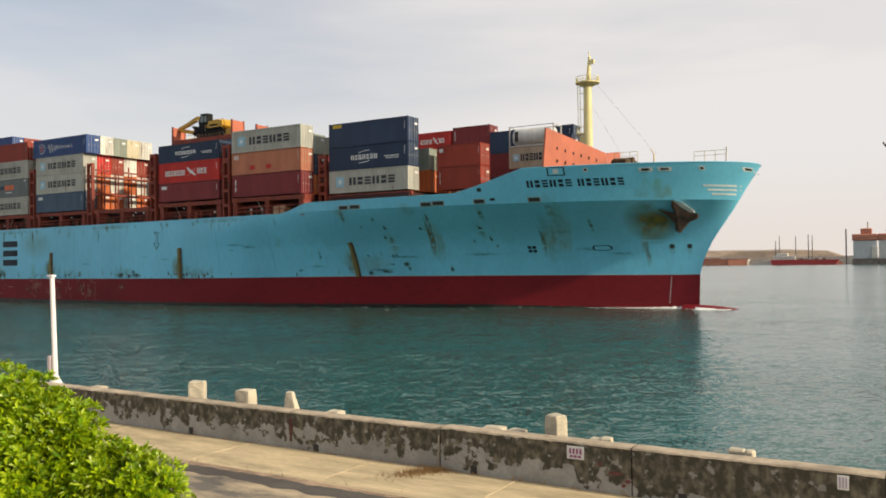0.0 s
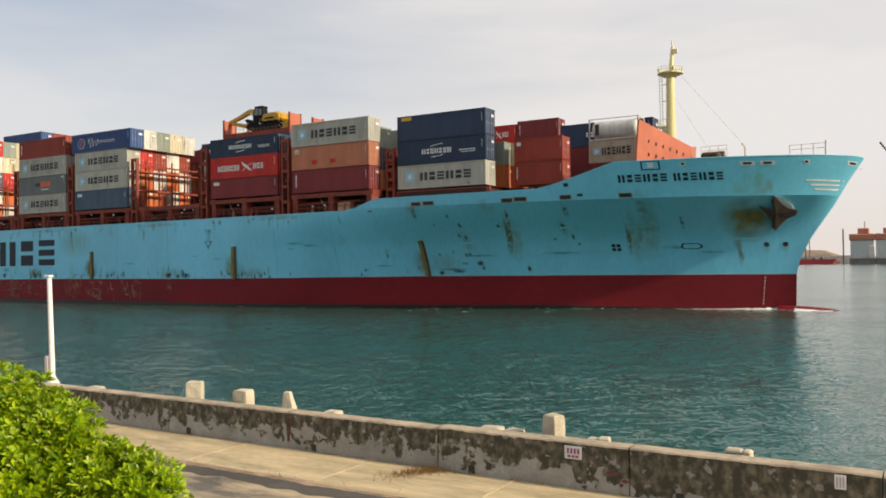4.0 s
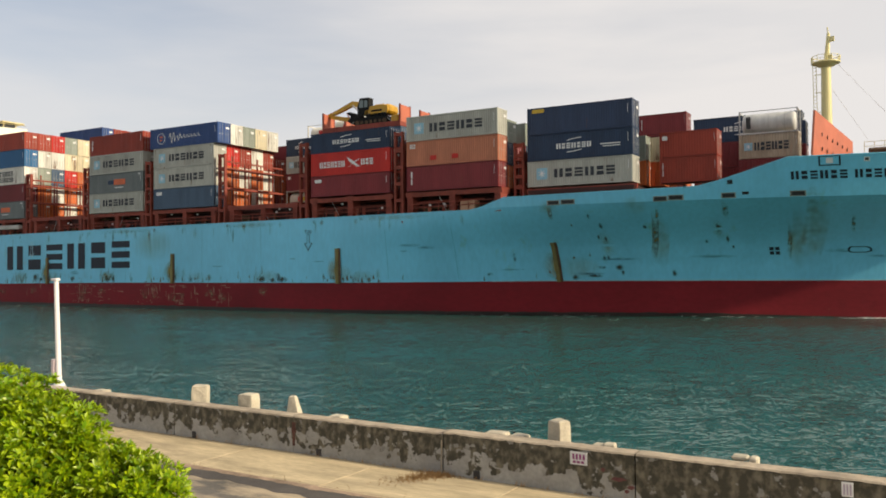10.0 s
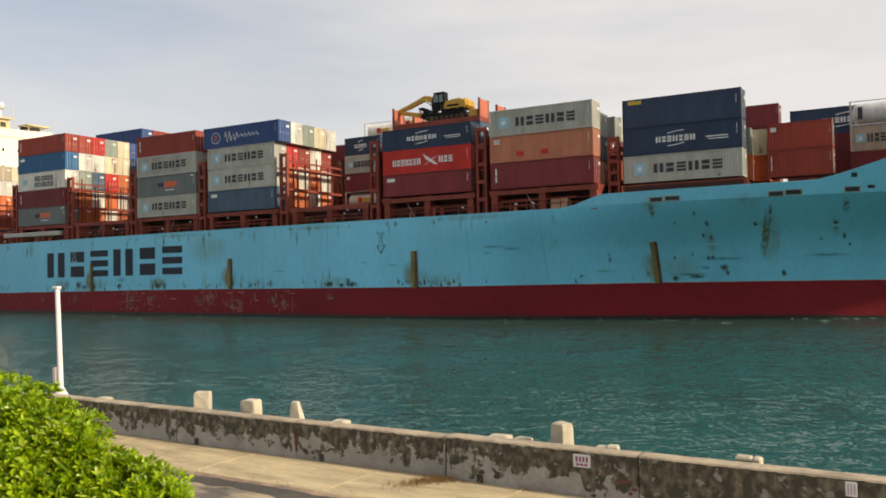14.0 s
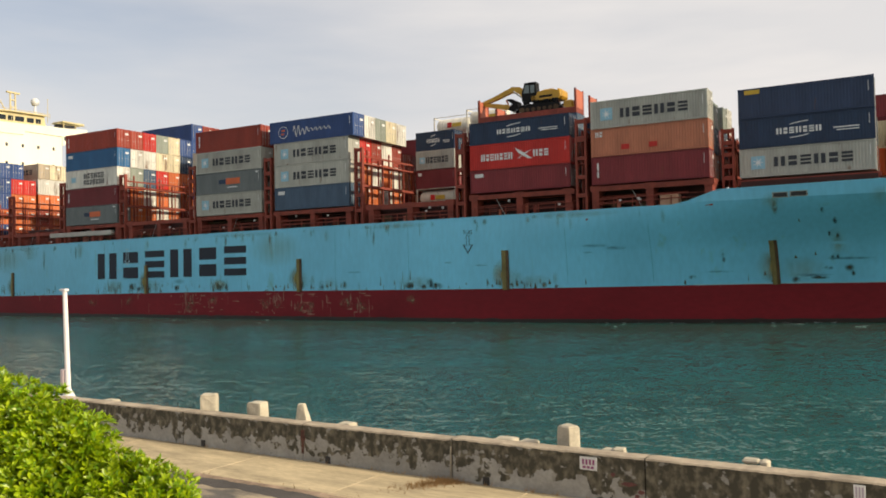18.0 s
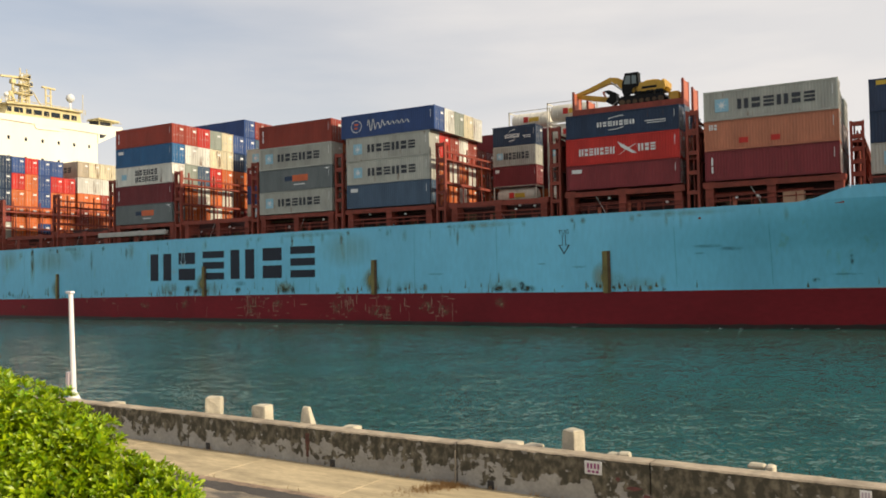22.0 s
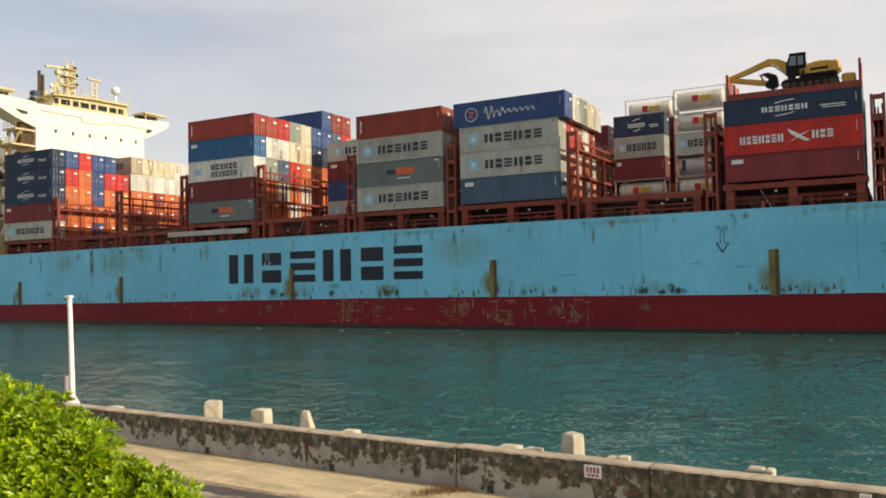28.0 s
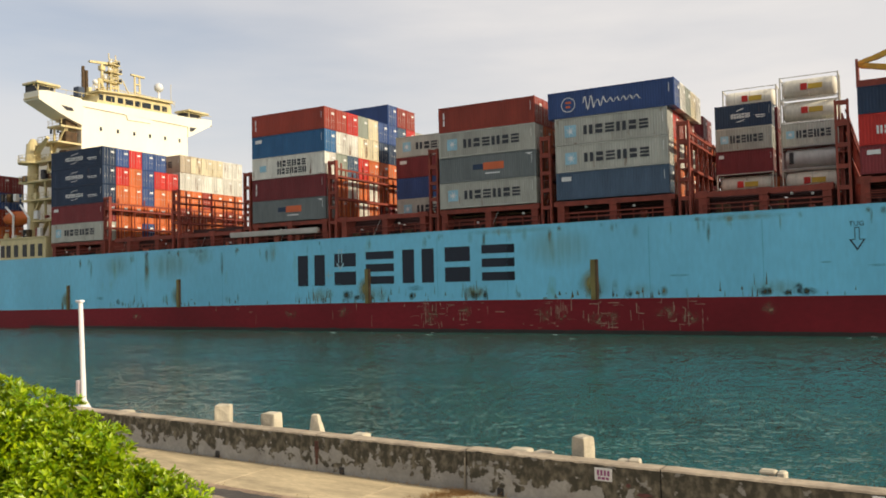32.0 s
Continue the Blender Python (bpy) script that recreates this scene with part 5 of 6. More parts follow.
part("wing_rail", s.rod((FRONT + 0.1, -0.9, 39.05), (FRONT + 0.1, 9.5, 39.3), 0.05, 4).rod((FRONT + 0.1, 29.5, 39.95), (FRONT + 0.1, 36.8, 40.2), 0.05, 4), BUFF_AND_SHADE, house)
for y, z in ((-1.4, 39.3), (30.7, 40.3)):
    can = part("wing_canopy", Shell().slab(FRONT - 3.6, FRONT + 0.3, y, y + (4.3 if y < 0 else 5.4), z, z + 0.4, 0.08), BUFF_AND_SHADE, house)
    for e in (0.4, 3.4):
        part("canopy_post", Shell().box(FRONT - 0.3, FRONT - 0.1, y + e, y + e + 0.18, z - 1.3, z), BUFF_AND_SHADE, can)
    part("canopy_screen", Shell().box(FRONT - 3.3, FRONT - 0.4, y + 0.4, y + 3.4, z - 1.2, z - 0.05), DARK, can)
s = Shell()
for y in (15.95, 17.6):
    s.rod((-125.3, y, 41.0), (-125.3, y * 0.88 + 2.0, 47.6), 0.22, 6, 0.12).rod((-126.4, y, 41.0), (-125.6, y * 0.88 + 2.0, 47.6), 0.2, 6, 0.12)
for k in range(8):
    z = 41.4 + 0.78 * k
    s.rod((-125.3, 15.95, z), (-125.3, 17.5, z + 0.78 * (k % 2)), 0.11, 5).box(-126.2, -125.2, 16.0, 17.5, z + 0.35, z + 0.5)
top = part("radar_mast", s, BUFF_AND_SHADE, ship, "buff lattice radar mast above the wheelhouse")
for y0, y1, z in ((14.0, 18.0, 43.5), (15.0, 18.0, 45.2), (15.2, 17.6, 46.6)):
    yard = part("mast_platform", Shell().box(-126.6, -124.7, y0, y1, z, z + 0.16), BUFF_AND_SHADE, top)
    s = Shell()
    for e in (y0 + 0.05, (y0 + y1) / 2, y1 - 0.05):
        s.rod((-124.8, e, z), (-124.8, e, z + 0.95), 0.06, 5)
    part("platform_rail", s.rod((-124.8, y0, z + 0.95), (-124.8, y1, z + 0.95), 0.06, 5).rod((-124.8, y0, z + 0.5), (-124.8, y1, z + 0.5), 0.05, 5), BUFF_AND_SHADE, yard)
    for e in (y0 + 0.4, y1 - 0.3):
        part("mast_lamp", Shell().slab(-125.0, -124.6, e - 0.22, e + 0.22, z + 0.2, z + 0.75, 0.08), WHITE_MARK if e < 16 else DARK, yard)
for y in (15.75, 17.2):
    part("aerial", Shell().rod((-125.4, y, 47.4), (-125.4, y - 0.1, 48.7), 0.1, 6), BUFF_AND_SHADE, top)
part("radar_scanner", Shell().prism([(11.5, 46.15), (15.6, 46.55), (15.6, 46.95), (11.5, 46.5)], "x", -125.6, -125.1).rod((-125.3, 14.1, 41.0), (-125.3, 14.1, 46.4), 0.3, 8, 0.2).slab(-125.8, -124.9, 13.6, 14.6, 45.2, 46.1, 0.1), BUFF_AND_SHADE, top)
part("radar_scanner", Shell().slab(-124.8, -124.3, 19.8, 22.8, 45.4, 45.75, 0.06).rod((-124.6, 20.8, 40.6), (-124.6, 20.7, 45.4), 0.17).rod((-124.6, 21.9, 40.6), (-124.6, 21.8, 45.5), 0.17).box(-124.8, -124.4, 20.7, 22.0, 43.9, 44.1).box(-124.8, -124.4, 20.7, 22.0, 42.4, 42.6), BUFF_AND_SHADE, top)
part("satellite_dome", Shell().rod((-124.5, 26.3, 40.4), (-124.5, 26.3, 43.7), 0.3, 8, 0.2).grid([[(-124.5 + 0.88 * math.sin(v) * math.cos(u), 26.3 + 0.88 * math.sin(v) * math.sin(u), 44.4 + 0.9 * math.cos(v)) for u in [math.pi * k / 6 for k in range(13)]] for v in [math.pi * k / 8 for k in range(9)]]), WHITE_MARK, top, smooth=True)
part("satellite_dome", Shell().grid([[(-125.5 + 0.5 * math.sin(v) * math.cos(u), 12.9 + 0.5 * math.sin(v) * math.sin(u), 42.9 + 0.5 * math.cos(v)) for u in [math.pi * k / 6 for k in range(13)]] for v in [math.pi * k / 8 for k in range(9)]]).rod((-125.5, 12.9, 40.8), (-125.5, 12.9, 42.5), 0.15), WHITE_MARK, top, smooth=True)
part("whip_aerial", Shell().rod((-124.5, 29.3, 40.4), (-124.5, 29.3, 45.6), 0.06, 5), BUFF_AND_SHADE, top)
part("mast_leg", Shell().rod((-125, 13.2, 43.6), (-125, 15.0, 40.8), 0.22, 6).rod((-125, 13.3, 43.4), (-125, 13.1, 40.6), 0.18, 6).rod((-125, 18.3, 44.2), (-125, 20.4, 41.0), 0.12, 5).box(-125.3, -124.9, 13.2, 17.0, 43.3, 43.55), BUFF_AND_SHADE, top)
for y, h in ((10.4, 45.2), (11.1, 44.6)):
    part("exhaust_pipe", Shell().rod((-125.5, y, 40.5), (-125.5, y - 0.05, h), 0.32, 10, 0.28), RUST, top)
part("mast_locker", Shell().slab(-126.2, -124.8, 8.9, 10.2, 39.6, 41.3, 0.08), surface("dark_blue_locker", (0.04, 0.06, 0.10), 0.6, spread=0.2), top)
s = Shell()
for k in range(17):
    s.rod((-123.0, 10.4 + 1.15 * k, 40.6 + 0.02 * k), (-123.0, 10.4 + 1.15 * k, 41.6 + 0.02 * k), 0.05, 4)
part("monkey_deck_rail", s.rod((-123.0, 10.4, 41.6), (-123.0, 28.9, 41.95), 0.06, 4).rod((-123.0, 10.4, 41.1), (-123.0, 28.9, 41.45), 0.05, 4), BUFF_AND_SHADE, top)
rng = random.Random(31)
for k in range(9):
    y = rng.uniform(10.8, 27.5)
    w, h = rng.uniform(0.25, 0.6), rng.uniform(0.5, 1.2)
    part("roof_locker", Shell().slab(-125.2, -124.4, y - w, y + w, 40.5, 40.7 + h, 0.06), rng.choice((BUFF_AND_SHADE, RUST, WHITE_MARK, BUFF_AND_SHADE)), top)
part("funnel", Shell().slab(-150, -142, 17, 25, 12, 35, 0.5), HOUSE, ship)
# open decks, stairs and crane post beside the house
for x0, x1, y, z in ((-125.2, -121.6, 3.2, 33.2), (-127.0, -121.6, 2.6, 30.5), (-127.6, -121.6, 2.2, 27.4), (-130.5, -121.8, 1.6, 24.1), (-129.7, -121.8, 1.6, 21.0), (-129.0, -121.8, 2.4, 17.6)):
    gallery = part("side_gallery", Shell().box(x0, x1, y, 7.3, z - 0.16, z + 0.14), BUFF_AND_SHADE, ship, "open deck beside the house, its buff standing for shaded cream")
    for h in (0.6, 1.1):
        part("gallery_rail", Shell().rod((x0, y + 0.1, z + h), (x1, y + 0.1, z + h), 0.045, 5), BUFF_AND_SHADE, gallery)
    k = x0 + 0.1
    while k < x1:
        part("rail_post", Shell().rod((k, y + 0.1, z), (k, y + 0.1, z + 1.12), 0.045, 5), BUFF_AND_SHADE, gallery)
        k += 1.15
    part("gallery_post", Shell().box(-124.4, -124.1, y + 0.5, y + 0.8, z - 3.3, z), BUFF_AND_SHADE, gallery)
    part("gallery_stair", Shell().prism([(x0 + 0.8, z - 3.1), (x0 + 1.2, z - 3.1), (x0 + 3.4, z), (x0 + 3.0, z)], "y", y + 1.0, y + 1.7), BUFF_AND_SHADE, gallery)
    # dark box added to stand for the shade inside the gallery
    part("dark_locker", Shell().slab(-123.8, -122.0, 4.4, 6.6, z, z + 2.0, 0.1), RUST, gallery)
    part("doorway", Shell().slab(-125.9, -125.0, 7.1, 7.25, z, z + 2.0, 0.03), DARK, gallery)
crane = part("crane_post", Shell().rod((-128.6, 3.0, 11), (-128.6, 3.0, 27.6), 0.95, 12, 0.85).rod((-128.6, 3.0, 27.6), (-128.6, 3.0, 30.6), 1.25, 12, 1.05).rod((-128.6, 3.0, 30.6), (-128.6, 3.0, 31.5), 0.9, 12, 0.45), BUFF_AND_SHADE, ship, "buff crane post with round top")
part("post_platform", Shell().rod((-128.9, 3.0, 27.3), (-128.9, 3.0, 27.55), 2.2, 14), BUFF_AND_SHADE, crane)
s = Shell()
for k in range(14):
    a, b = 2 * math.pi * k / 14, 2 * math.pi * (k + 1) / 14
    p, q = [(-128.9 + 2.15 * math.cos(v), 3 + 2.15 * math.sin(v)) for v in (a, b)]
    s.rod((*p, 27.5), (*p, 28.6), 0.05, 4).rod((*p, 28.6), (*q, 28.6), 0.05, 4).rod((*p, 28.05), (*q, 28.05), 0.04, 4)
part("platform_rail", s, BUFF_AND_SHADE, crane)
part("crane_jib", Shell().bar((-128.2, 2.8, 28.6), (-123.6, 2.2, 31.2), 0.5).bar((-128.0, 2.8, 27.8), (-123.6, 2.2, 30.6), 0.2), BUFF_AND_SHADE, crane)
# the block's buff puts the shade on the house side into its colour
part("side_block", Shell().slab(-133.6, -121.6, 0.35, 7.2, 11.0, 14.6, 0.1), BUFF_AND_SHADE, ship)
part("block_deck", Shell().box(-134.0, -121.6, 0.2, 7.2, 14.6, 14.8), BUFF_AND_SHADE, ship)
for x in (-132.8, -131.2, -129.2, -126.9, -124.9, -122.9):
    part("side_opening", Shell().slab(x - 0.55, x + 0.55, 0.28, 0.38, 11.6, 13.6, 0.04), DARK, ship)
part("boat_davit", Shell().bar((-129.1, 1.0, 20.3), (-126.8, 1.0, 18.0), 0.3).bar((-126.8, 1.0, 18.0), (-127.0, 1.0, 14.8), 0.36).bar((-127.0, 1.0, 15.4), (-128.4, 1.0, 14.9), 0.25), WHITE_MARK, ship, "white boat davit arm")
part("boat_davit", Shell().bar((-133.0, 1.0, 20.2), (-130.9, 1.0, 18.6), 0.3).bar((-130.9, 1.0, 18.6), (-131.0, 1.0, 14.8), 0.3), WHITE_MARK, ship, "white boat davit arm")
rng = random.Random(77)
for k in range(26):
    x, y, z = rng.uniform(-134, -122.5), rng.uniform(0.6, 2.4), rng.choice((14.8, 14.8, 17.75, 21.1, 24.2))
    w, h = rng.uniform(0.15, 0.5), rng.uniform(0.4, 1.5)
    part("deck_fitting", Shell().slab(x - w, x + w, y - 0.3, y + 0.3, z, z + h, 0.06), rng.choice((BUFF_AND_SHADE, RUST, OXIDE, WHITE_MARK, DARK)), ship)
boat = part("lifeboat", Shell().grid([[(-132.2 + 3.4 * u, 2.6 + 1.3 * math.sqrt(max(0, 1 - u * u * 0.9)) * math.cos(a), 18.3 + 1.25 * math.sqrt(max(0, 1 - u * u * 0.9)) * math.sin(a)) for a in [2 * math.pi * k / 12 for k in range(13)]] for u in [-1 + 0.2 * k for k in range(11)]]), paint("lifeboat_orange", (0.62, 0.16, 0.04), 0.1) or PAINT["lifeboat_orange"], ship, "orange enclosed lifeboat", smooth=True)

# foam at the stem and broken patches along the side
foam = aboard(thing("bow_wave", "white broken foam curling along the ship's waterline", "foam", kind="stuff"))
rng = random.Random(9)
rows = []
for k in range(90):
    x = 57.5 + 14.6 * k / 89
    f = k / 89
    side = inset(x, 0) if x < 68.2 else MID - 1.9 + 0.35 * max(0, x - 69)
    h = 1.35 * (0.07 + 0.12 * math.exp(-((x - 66.0) / 2.6) ** 2) + 0.17 * math.exp(-((x - 69.5) / 1.8) ** 2)) * (0.75 + 0.6 * noise.noise((x * 2.3, 0, 0))) * min(1, 3 * f) * min(1, 4 * (1 - f))
    w = (0.25 + 1.3 * f) * (0.8 + 0.5 * noise.noise((x * 1.7, 5, 0)))
    rows.append([(x, side + 0.3, 0.02), (x, side - 0.02, max(0.03, h)), (x, side - w * 0.35, max(0.03, h * 0.9)), (x, side - w * 0.75, max(0.02, h * 0.35 + 0.03 * noise.noise((x * 4, 9, 0)))), (x, side - w, -0.01)])
part("foam_ridge", Shell().grid(rows), FOAM, foam, smooth=True)
s = Shell()
for k in range(160):
    x = 56 + 16 * rng.random() ** 0.7
    y = (inset(x, 0) if x < 68.2 else MID - 2) - rng.uniform(0.2, 2.2)
    w, d = rng.uniform(0.06, 0.35), rng.uniform(0.05, 0.2)
    s.quad(*[(x + w * math.cos(a) * rng.uniform(0.6, 1), y + d * math.sin(a), 0.035) for a in [i * math.pi / 4 for i in range(8)]])
for k in range(36):
    x = rng.uniform(-70, 50)
    y = inset(x, 0) - rng.uniform(0.8, 9)
    w, d = rng.uniform(0.1, 0.6), rng.uniform(0.04, 0.14)
    s.quad(*[(x + w * math.cos(a) * rng.uniform(0.6, 1), y + d * math.sin(a), 0.035) for a in [i * math.pi / 4 for i in range(8)]])
for k in range(44):
    x = 58 - 62 * rng.random() ** 1.6
    y = inset(x, 0) - 0.1 - rng.uniform(0.1, 0.7)
    w, d = rng.uniform(0.1, 0.55), rng.uniform(0.05, 0.16)
    s.quad(*[(x + w * math.cos(a) * rng.uniform(0.6, 1), y + d * math.sin(a), 0.04) for a in [i * math.pi / 4 for i in range(8)]])
part("foam_flecks", s, FOAM, foam)

# ---------------------------------------------------------------- water and shore
sea = new("water", Shell().quad((-4000, -4000, 0), (4000, -4000, 0), (4000, 4000, 0), (-4000, 4000, 0)).mesh("water"))
tagged(sea, "rippled green-grey harbour water", "water", kind="structure")
wm = bpy.data.materials.new("harbour_water")
wm.use_nodes = True
n, l = wm.node_tree.nodes, wm.node_tree.links
b = n["Principled BSDF"]
b.inputs["Base Color"].default_value = (0.017, 0.085, 0.072, 1)
b.inputs["Roughness"].default_value, b.inputs["IOR"].default_value = 0.13, 1.33
co = n.new("ShaderNodeTexCoord")
slopes = None
for scale, stretch, turn, detail, power in ((7.0, (0.9, 1.1, 1), -40, 2, 0.74), (2.7, (0.65, 1.3, 1), 6, 2, 0.50), (0.85, (0.65, 1.3, 1), -10, 2, 0.24), (0.13, (1.0, 1.0, 1), 20, 2, 0.10)):
    mp, tx = n.new("ShaderNodeMapping"), n.new("ShaderNodeTexNoise")
    off, mu = n.new("ShaderNodeVectorMath"), n.new("ShaderNodeVectorMath")
    mp.inputs["Scale"].default_value, mp.inputs["Rotation"].default_value = stretch, (0, 0, radians(turn))
    tx.inputs["Scale"].default_value, tx.inputs["Detail"].default_value, tx.inputs["Roughness"].default_value = scale, detail, 0.55
    off.operation, off.inputs[1].default_value = "SUBTRACT", (0.5, 0.5, 0.5)
    mu.operation, mu.inputs[1].default_value = "MULTIPLY", (power, power, 0.0)
    l.new(co.outputs["Object"], mp.inputs[0])
    l.new(mp.outputs[0], tx.inputs["Vector"])
    l.new(tx.outputs["Color"], off.inputs[0])
    l.new(off.outputs[0], mu.inputs[0])
    if slopes is None:
        slopes = mu.outputs[0]
    else:
        a = n.new("ShaderNodeVectorMath")
        l.new(slopes, a.inputs[0])
        l.new(mu.outputs[0], a.inputs[1])
        slopes = a.outputs[0]
gust_map, gust, power = n.new("ShaderNodeMapping"), n.new("ShaderNodeTexNoise"), n.new("ShaderNodeMapRange")
gust_map.inputs["Scale"].default_value = (0.4, 1.3, 1)
gust.inputs["Scale"].default_value, gust.inputs["Detail"].default_value = 0.06, 3
power.inputs["From Min"].default_value, power.inputs["From Max"].default_value = 0.35, 0.65
power.inputs["To Min"].default_value, power.inputs["To Max"].default_value = 0.6, 1.35
blown = n.new("ShaderNodeVectorMath")
blown.operation = "SCALE"
l.new(co.outputs["Object"], gust_map.inputs[0])
l.new(gust_map.outputs[0], gust.inputs["Vector"])
l.new(gust.outputs["Fac"], power.inputs["Value"])
l.new(slopes, blown.inputs[0])
l.new(power.outputs[0], blown.inputs["Scale"])
slopes = blown.outputs[0]
tilt, unit = n.new("ShaderNodeVectorMath"), n.new("ShaderNodeVectorMath")
tilt.inputs[1].default_value, unit.operation = (0, 0, 1), "NORMALIZE"
l.new(slopes, tilt.inputs[0])
l.new(tilt.outputs[0], unit.inputs[0])
l.new(unit.outputs[0], b.inputs["Normal"])
sea.data.materials.append(wm)

# the shore runs along the wall's foot; s along it, d away from the camera
WALL_TURN = -31.28
WU = Vector((math.cos(radians(WALL_TURN)), math.sin(radians(WALL_TURN)), 0))
WV = Vector((-WU.y, WU.x, 0))
W0 = Vector((-0.09, 17.03, 0))
CONCRETE = surface("pale_concrete", (0.40, 0.35, 0.27), 0.85, spread=0.28, scale=0.7, fine=9, bump=0.25, rust=0.28, rust_scale=0.8, rust_colour=(0.17, 0.145, 0.11))
STONE = surface("weathered_concrete_block", (0.50, 0.44, 0.33), 0.9, spread=0.22, scale=3.0, fine=16, bump=0.22, rust=0.16, rust_scale=3, rust_colour=(0.2, 0.18, 0.14))
PAVING = surface("sandy_paving", (0.53, 0.42, 0.25), 0.9, spread=0.32, scale=1.3, fine=9, stretch=(0.5, 2.0, 1), bump=0.3, rust=0.45, rust_scale=0.8, rust_colour=(0.32, 0.245, 0.145))
ASPHALT = surface("old_asphalt", (0.13, 0.115, 0.095), 0.9, spread=0.35, scale=0.8, fine=25, bump=0.3, rust=0.85, rust_scale=0.7, stretch=(0.6, 1.3, 1), rust_colour=(0.44, 0.35, 0.23))


def wall_material():
    m = surface("stained_wall_concrete", (0.33, 0.32, 0.29), 0.9, spread=0.25, scale=1.6, fine=12, bump=0.35)
    n, l = m.node_tree.nodes, m.node_tree.links
    b = n["Principled BSDF"]
    base = b.inputs["Base Color"].links[0].from_socket
    co, sep = n.new("ShaderNodeTexCoord"), n.new("ShaderNodeSeparateXYZ")
    l.new(co.outputs["Object"], sep.inputs[0])
    mp = n.new("ShaderNodeMapping")
    mp.inputs["Scale"].default_value = (0.9, 1.0, 1.0)
    tx = n.new("ShaderNodeTexNoise")
    tx.inputs["Scale"].default_value, tx.inputs["Detail"].default_value, tx.inputs["Roughness"].default_value = 3.0, 7, 0.58
    l.new(co.outputs["Object"], mp.inputs[0])
    l.new(mp.outputs[0], tx.inputs["Vector"])
    hi = n.new("ShaderNodeMath")       # grime is thick on the upper part and breaks off below in ragged flakes
    hi.operation, hi.inputs[1].default_value, hi.inputs[2].default_value = "MULTIPLY_ADD", 0.5, 0.215
    l.new(sep.outputs["Z"], hi.inputs[0])
    dense = n.new("ShaderNodeMapRange")
    dense.inputs["From Min"].default_value, dense.inputs["From Max"].default_value = 2.6, 5.6
    dense.inputs["To Min"].default_value, dense.inputs["To Max"].default_value = -0.03, 0.16
    l.new(sep.outputs["X"], dense.inputs["Value"])
    both = n.new("ShaderNodeMath")
    l.new(hi.outputs[0], both.inputs[0])
    l.new(dense.outputs[0], both.inputs[1])
    sm = n.new("ShaderNodeMath")
    l.new(both.outputs[0], sm.inputs[0])
    l.new(tx.outputs["Fac"], sm.inputs[1])
    cut = n.new("ShaderNodeMapRange")
    cut.inputs["From Min"].default_value, cut.inputs["From Max"].default_value = 0.85, 0.866
    l.new(sm.outputs[0], cut.inputs["Value"])
    t2 = n.new("ShaderNodeTexNoise")
    t2.inputs["Scale"].default_value, t2.inputs["Detail"].default_value = 5.0, 6
    m3 = n.new("ShaderNodeMapping")
    m3.inputs["Scale"].default_value = (1.3, 1.0, 0.95)
    l.new(co.outputs["Object"], m3.inputs[0])
    l.new(m3.outputs[0], t2.inputs["Vector"])
    dk = n.new("ShaderNodeMix")
    dk.data_type = "RGBA"
    dk.inputs["A"].default_value, dk.inputs["B"].default_value = (0.055, 0.050, 0.034, 1), (0.175, 0.155, 0.11, 1)
    c2 = n.new("ShaderNodeMapRange")
    c2.inputs["From Min"].default_value, c2.inputs["From Max"].default_value = 0.44, 0.66
    l.new(t2.outputs["Fac"], c2.inputs["Value"])
    l.new(c2.outputs[0], dk.inputs["Factor"])
    t4, flake, kept = n.new("ShaderNodeTexNoise"), n.new("ShaderNodeMapRange"), n.new("ShaderNodeMath")
    t4.inputs["Scale"].default_value, t4.inputs["Detail"].default_value = 4.2, 4
    l.new(mp.outputs[0], t4.inputs["Vector"])
    flake.inputs["From Min"].default_value, flake.inputs["From Max"].default_value = 0.60, 0.635
    flake.inputs["To Min"].default_value, flake.inputs["To Max"].default_value = 1.0, 0.25
    l.new(t4.outputs["Fac"], flake.inputs["Value"])
    kept.operation = "MULTIPLY"
    l.new(cut.outputs[0], kept.inputs[0])
    l.new(flake.outputs[0], kept.inputs[1])
    mx = n.new("ShaderNodeMix")
    mx.data_type = "RGBA"
    l.new(kept.outputs[0], mx.inputs["Factor"])
    l.new(base, mx.inputs["A"])
    l.new(dk.outputs["Result"], mx.inputs["B"])
    l.new(mx.outputs["Result"], b.inputs["Base Color"])
    return m


WALLMAT = wall_material()
JOINT = surface("pale_joint_mortar", (0.56, 0.45, 0.29), 0.9, spread=0.3, scale=3, bump=0.2)
WHITE_POST = surface("white_post_paint", (0.78, 0.74, 0.73), 0.5, spread=0.1, scale=2, rust=0.08, stretch=RUN)
COPING = surface("worn_coping", (0.43, 0.35, 0.25), 0.9, spread=0.35, scale=1.5, fine=10, bump=0.35, rust=0.42, rust_scale=2.2, rust_colour=(0.16, 0.125, 0.085))


def shore(ob, s, d, z, turn=0):
    ob.matrix_basis = Matrix.Translation(W0 + WU * s + WV * d + Vector((0, 0, z))) @ pose(0, 0, 0, 0, 0, WALL_TURN + turn)
    return ob


ground = thing("quay", "concrete quay ground behind the sea wall", "ground", kind="structure")
shore(ground, 0, 0, 0)
part("quay_body", Shell().box(-900, 900, -700, 2.2, -3, 1.27), ASPHALT, ground)
rng = random.Random(2)
x = -60.0
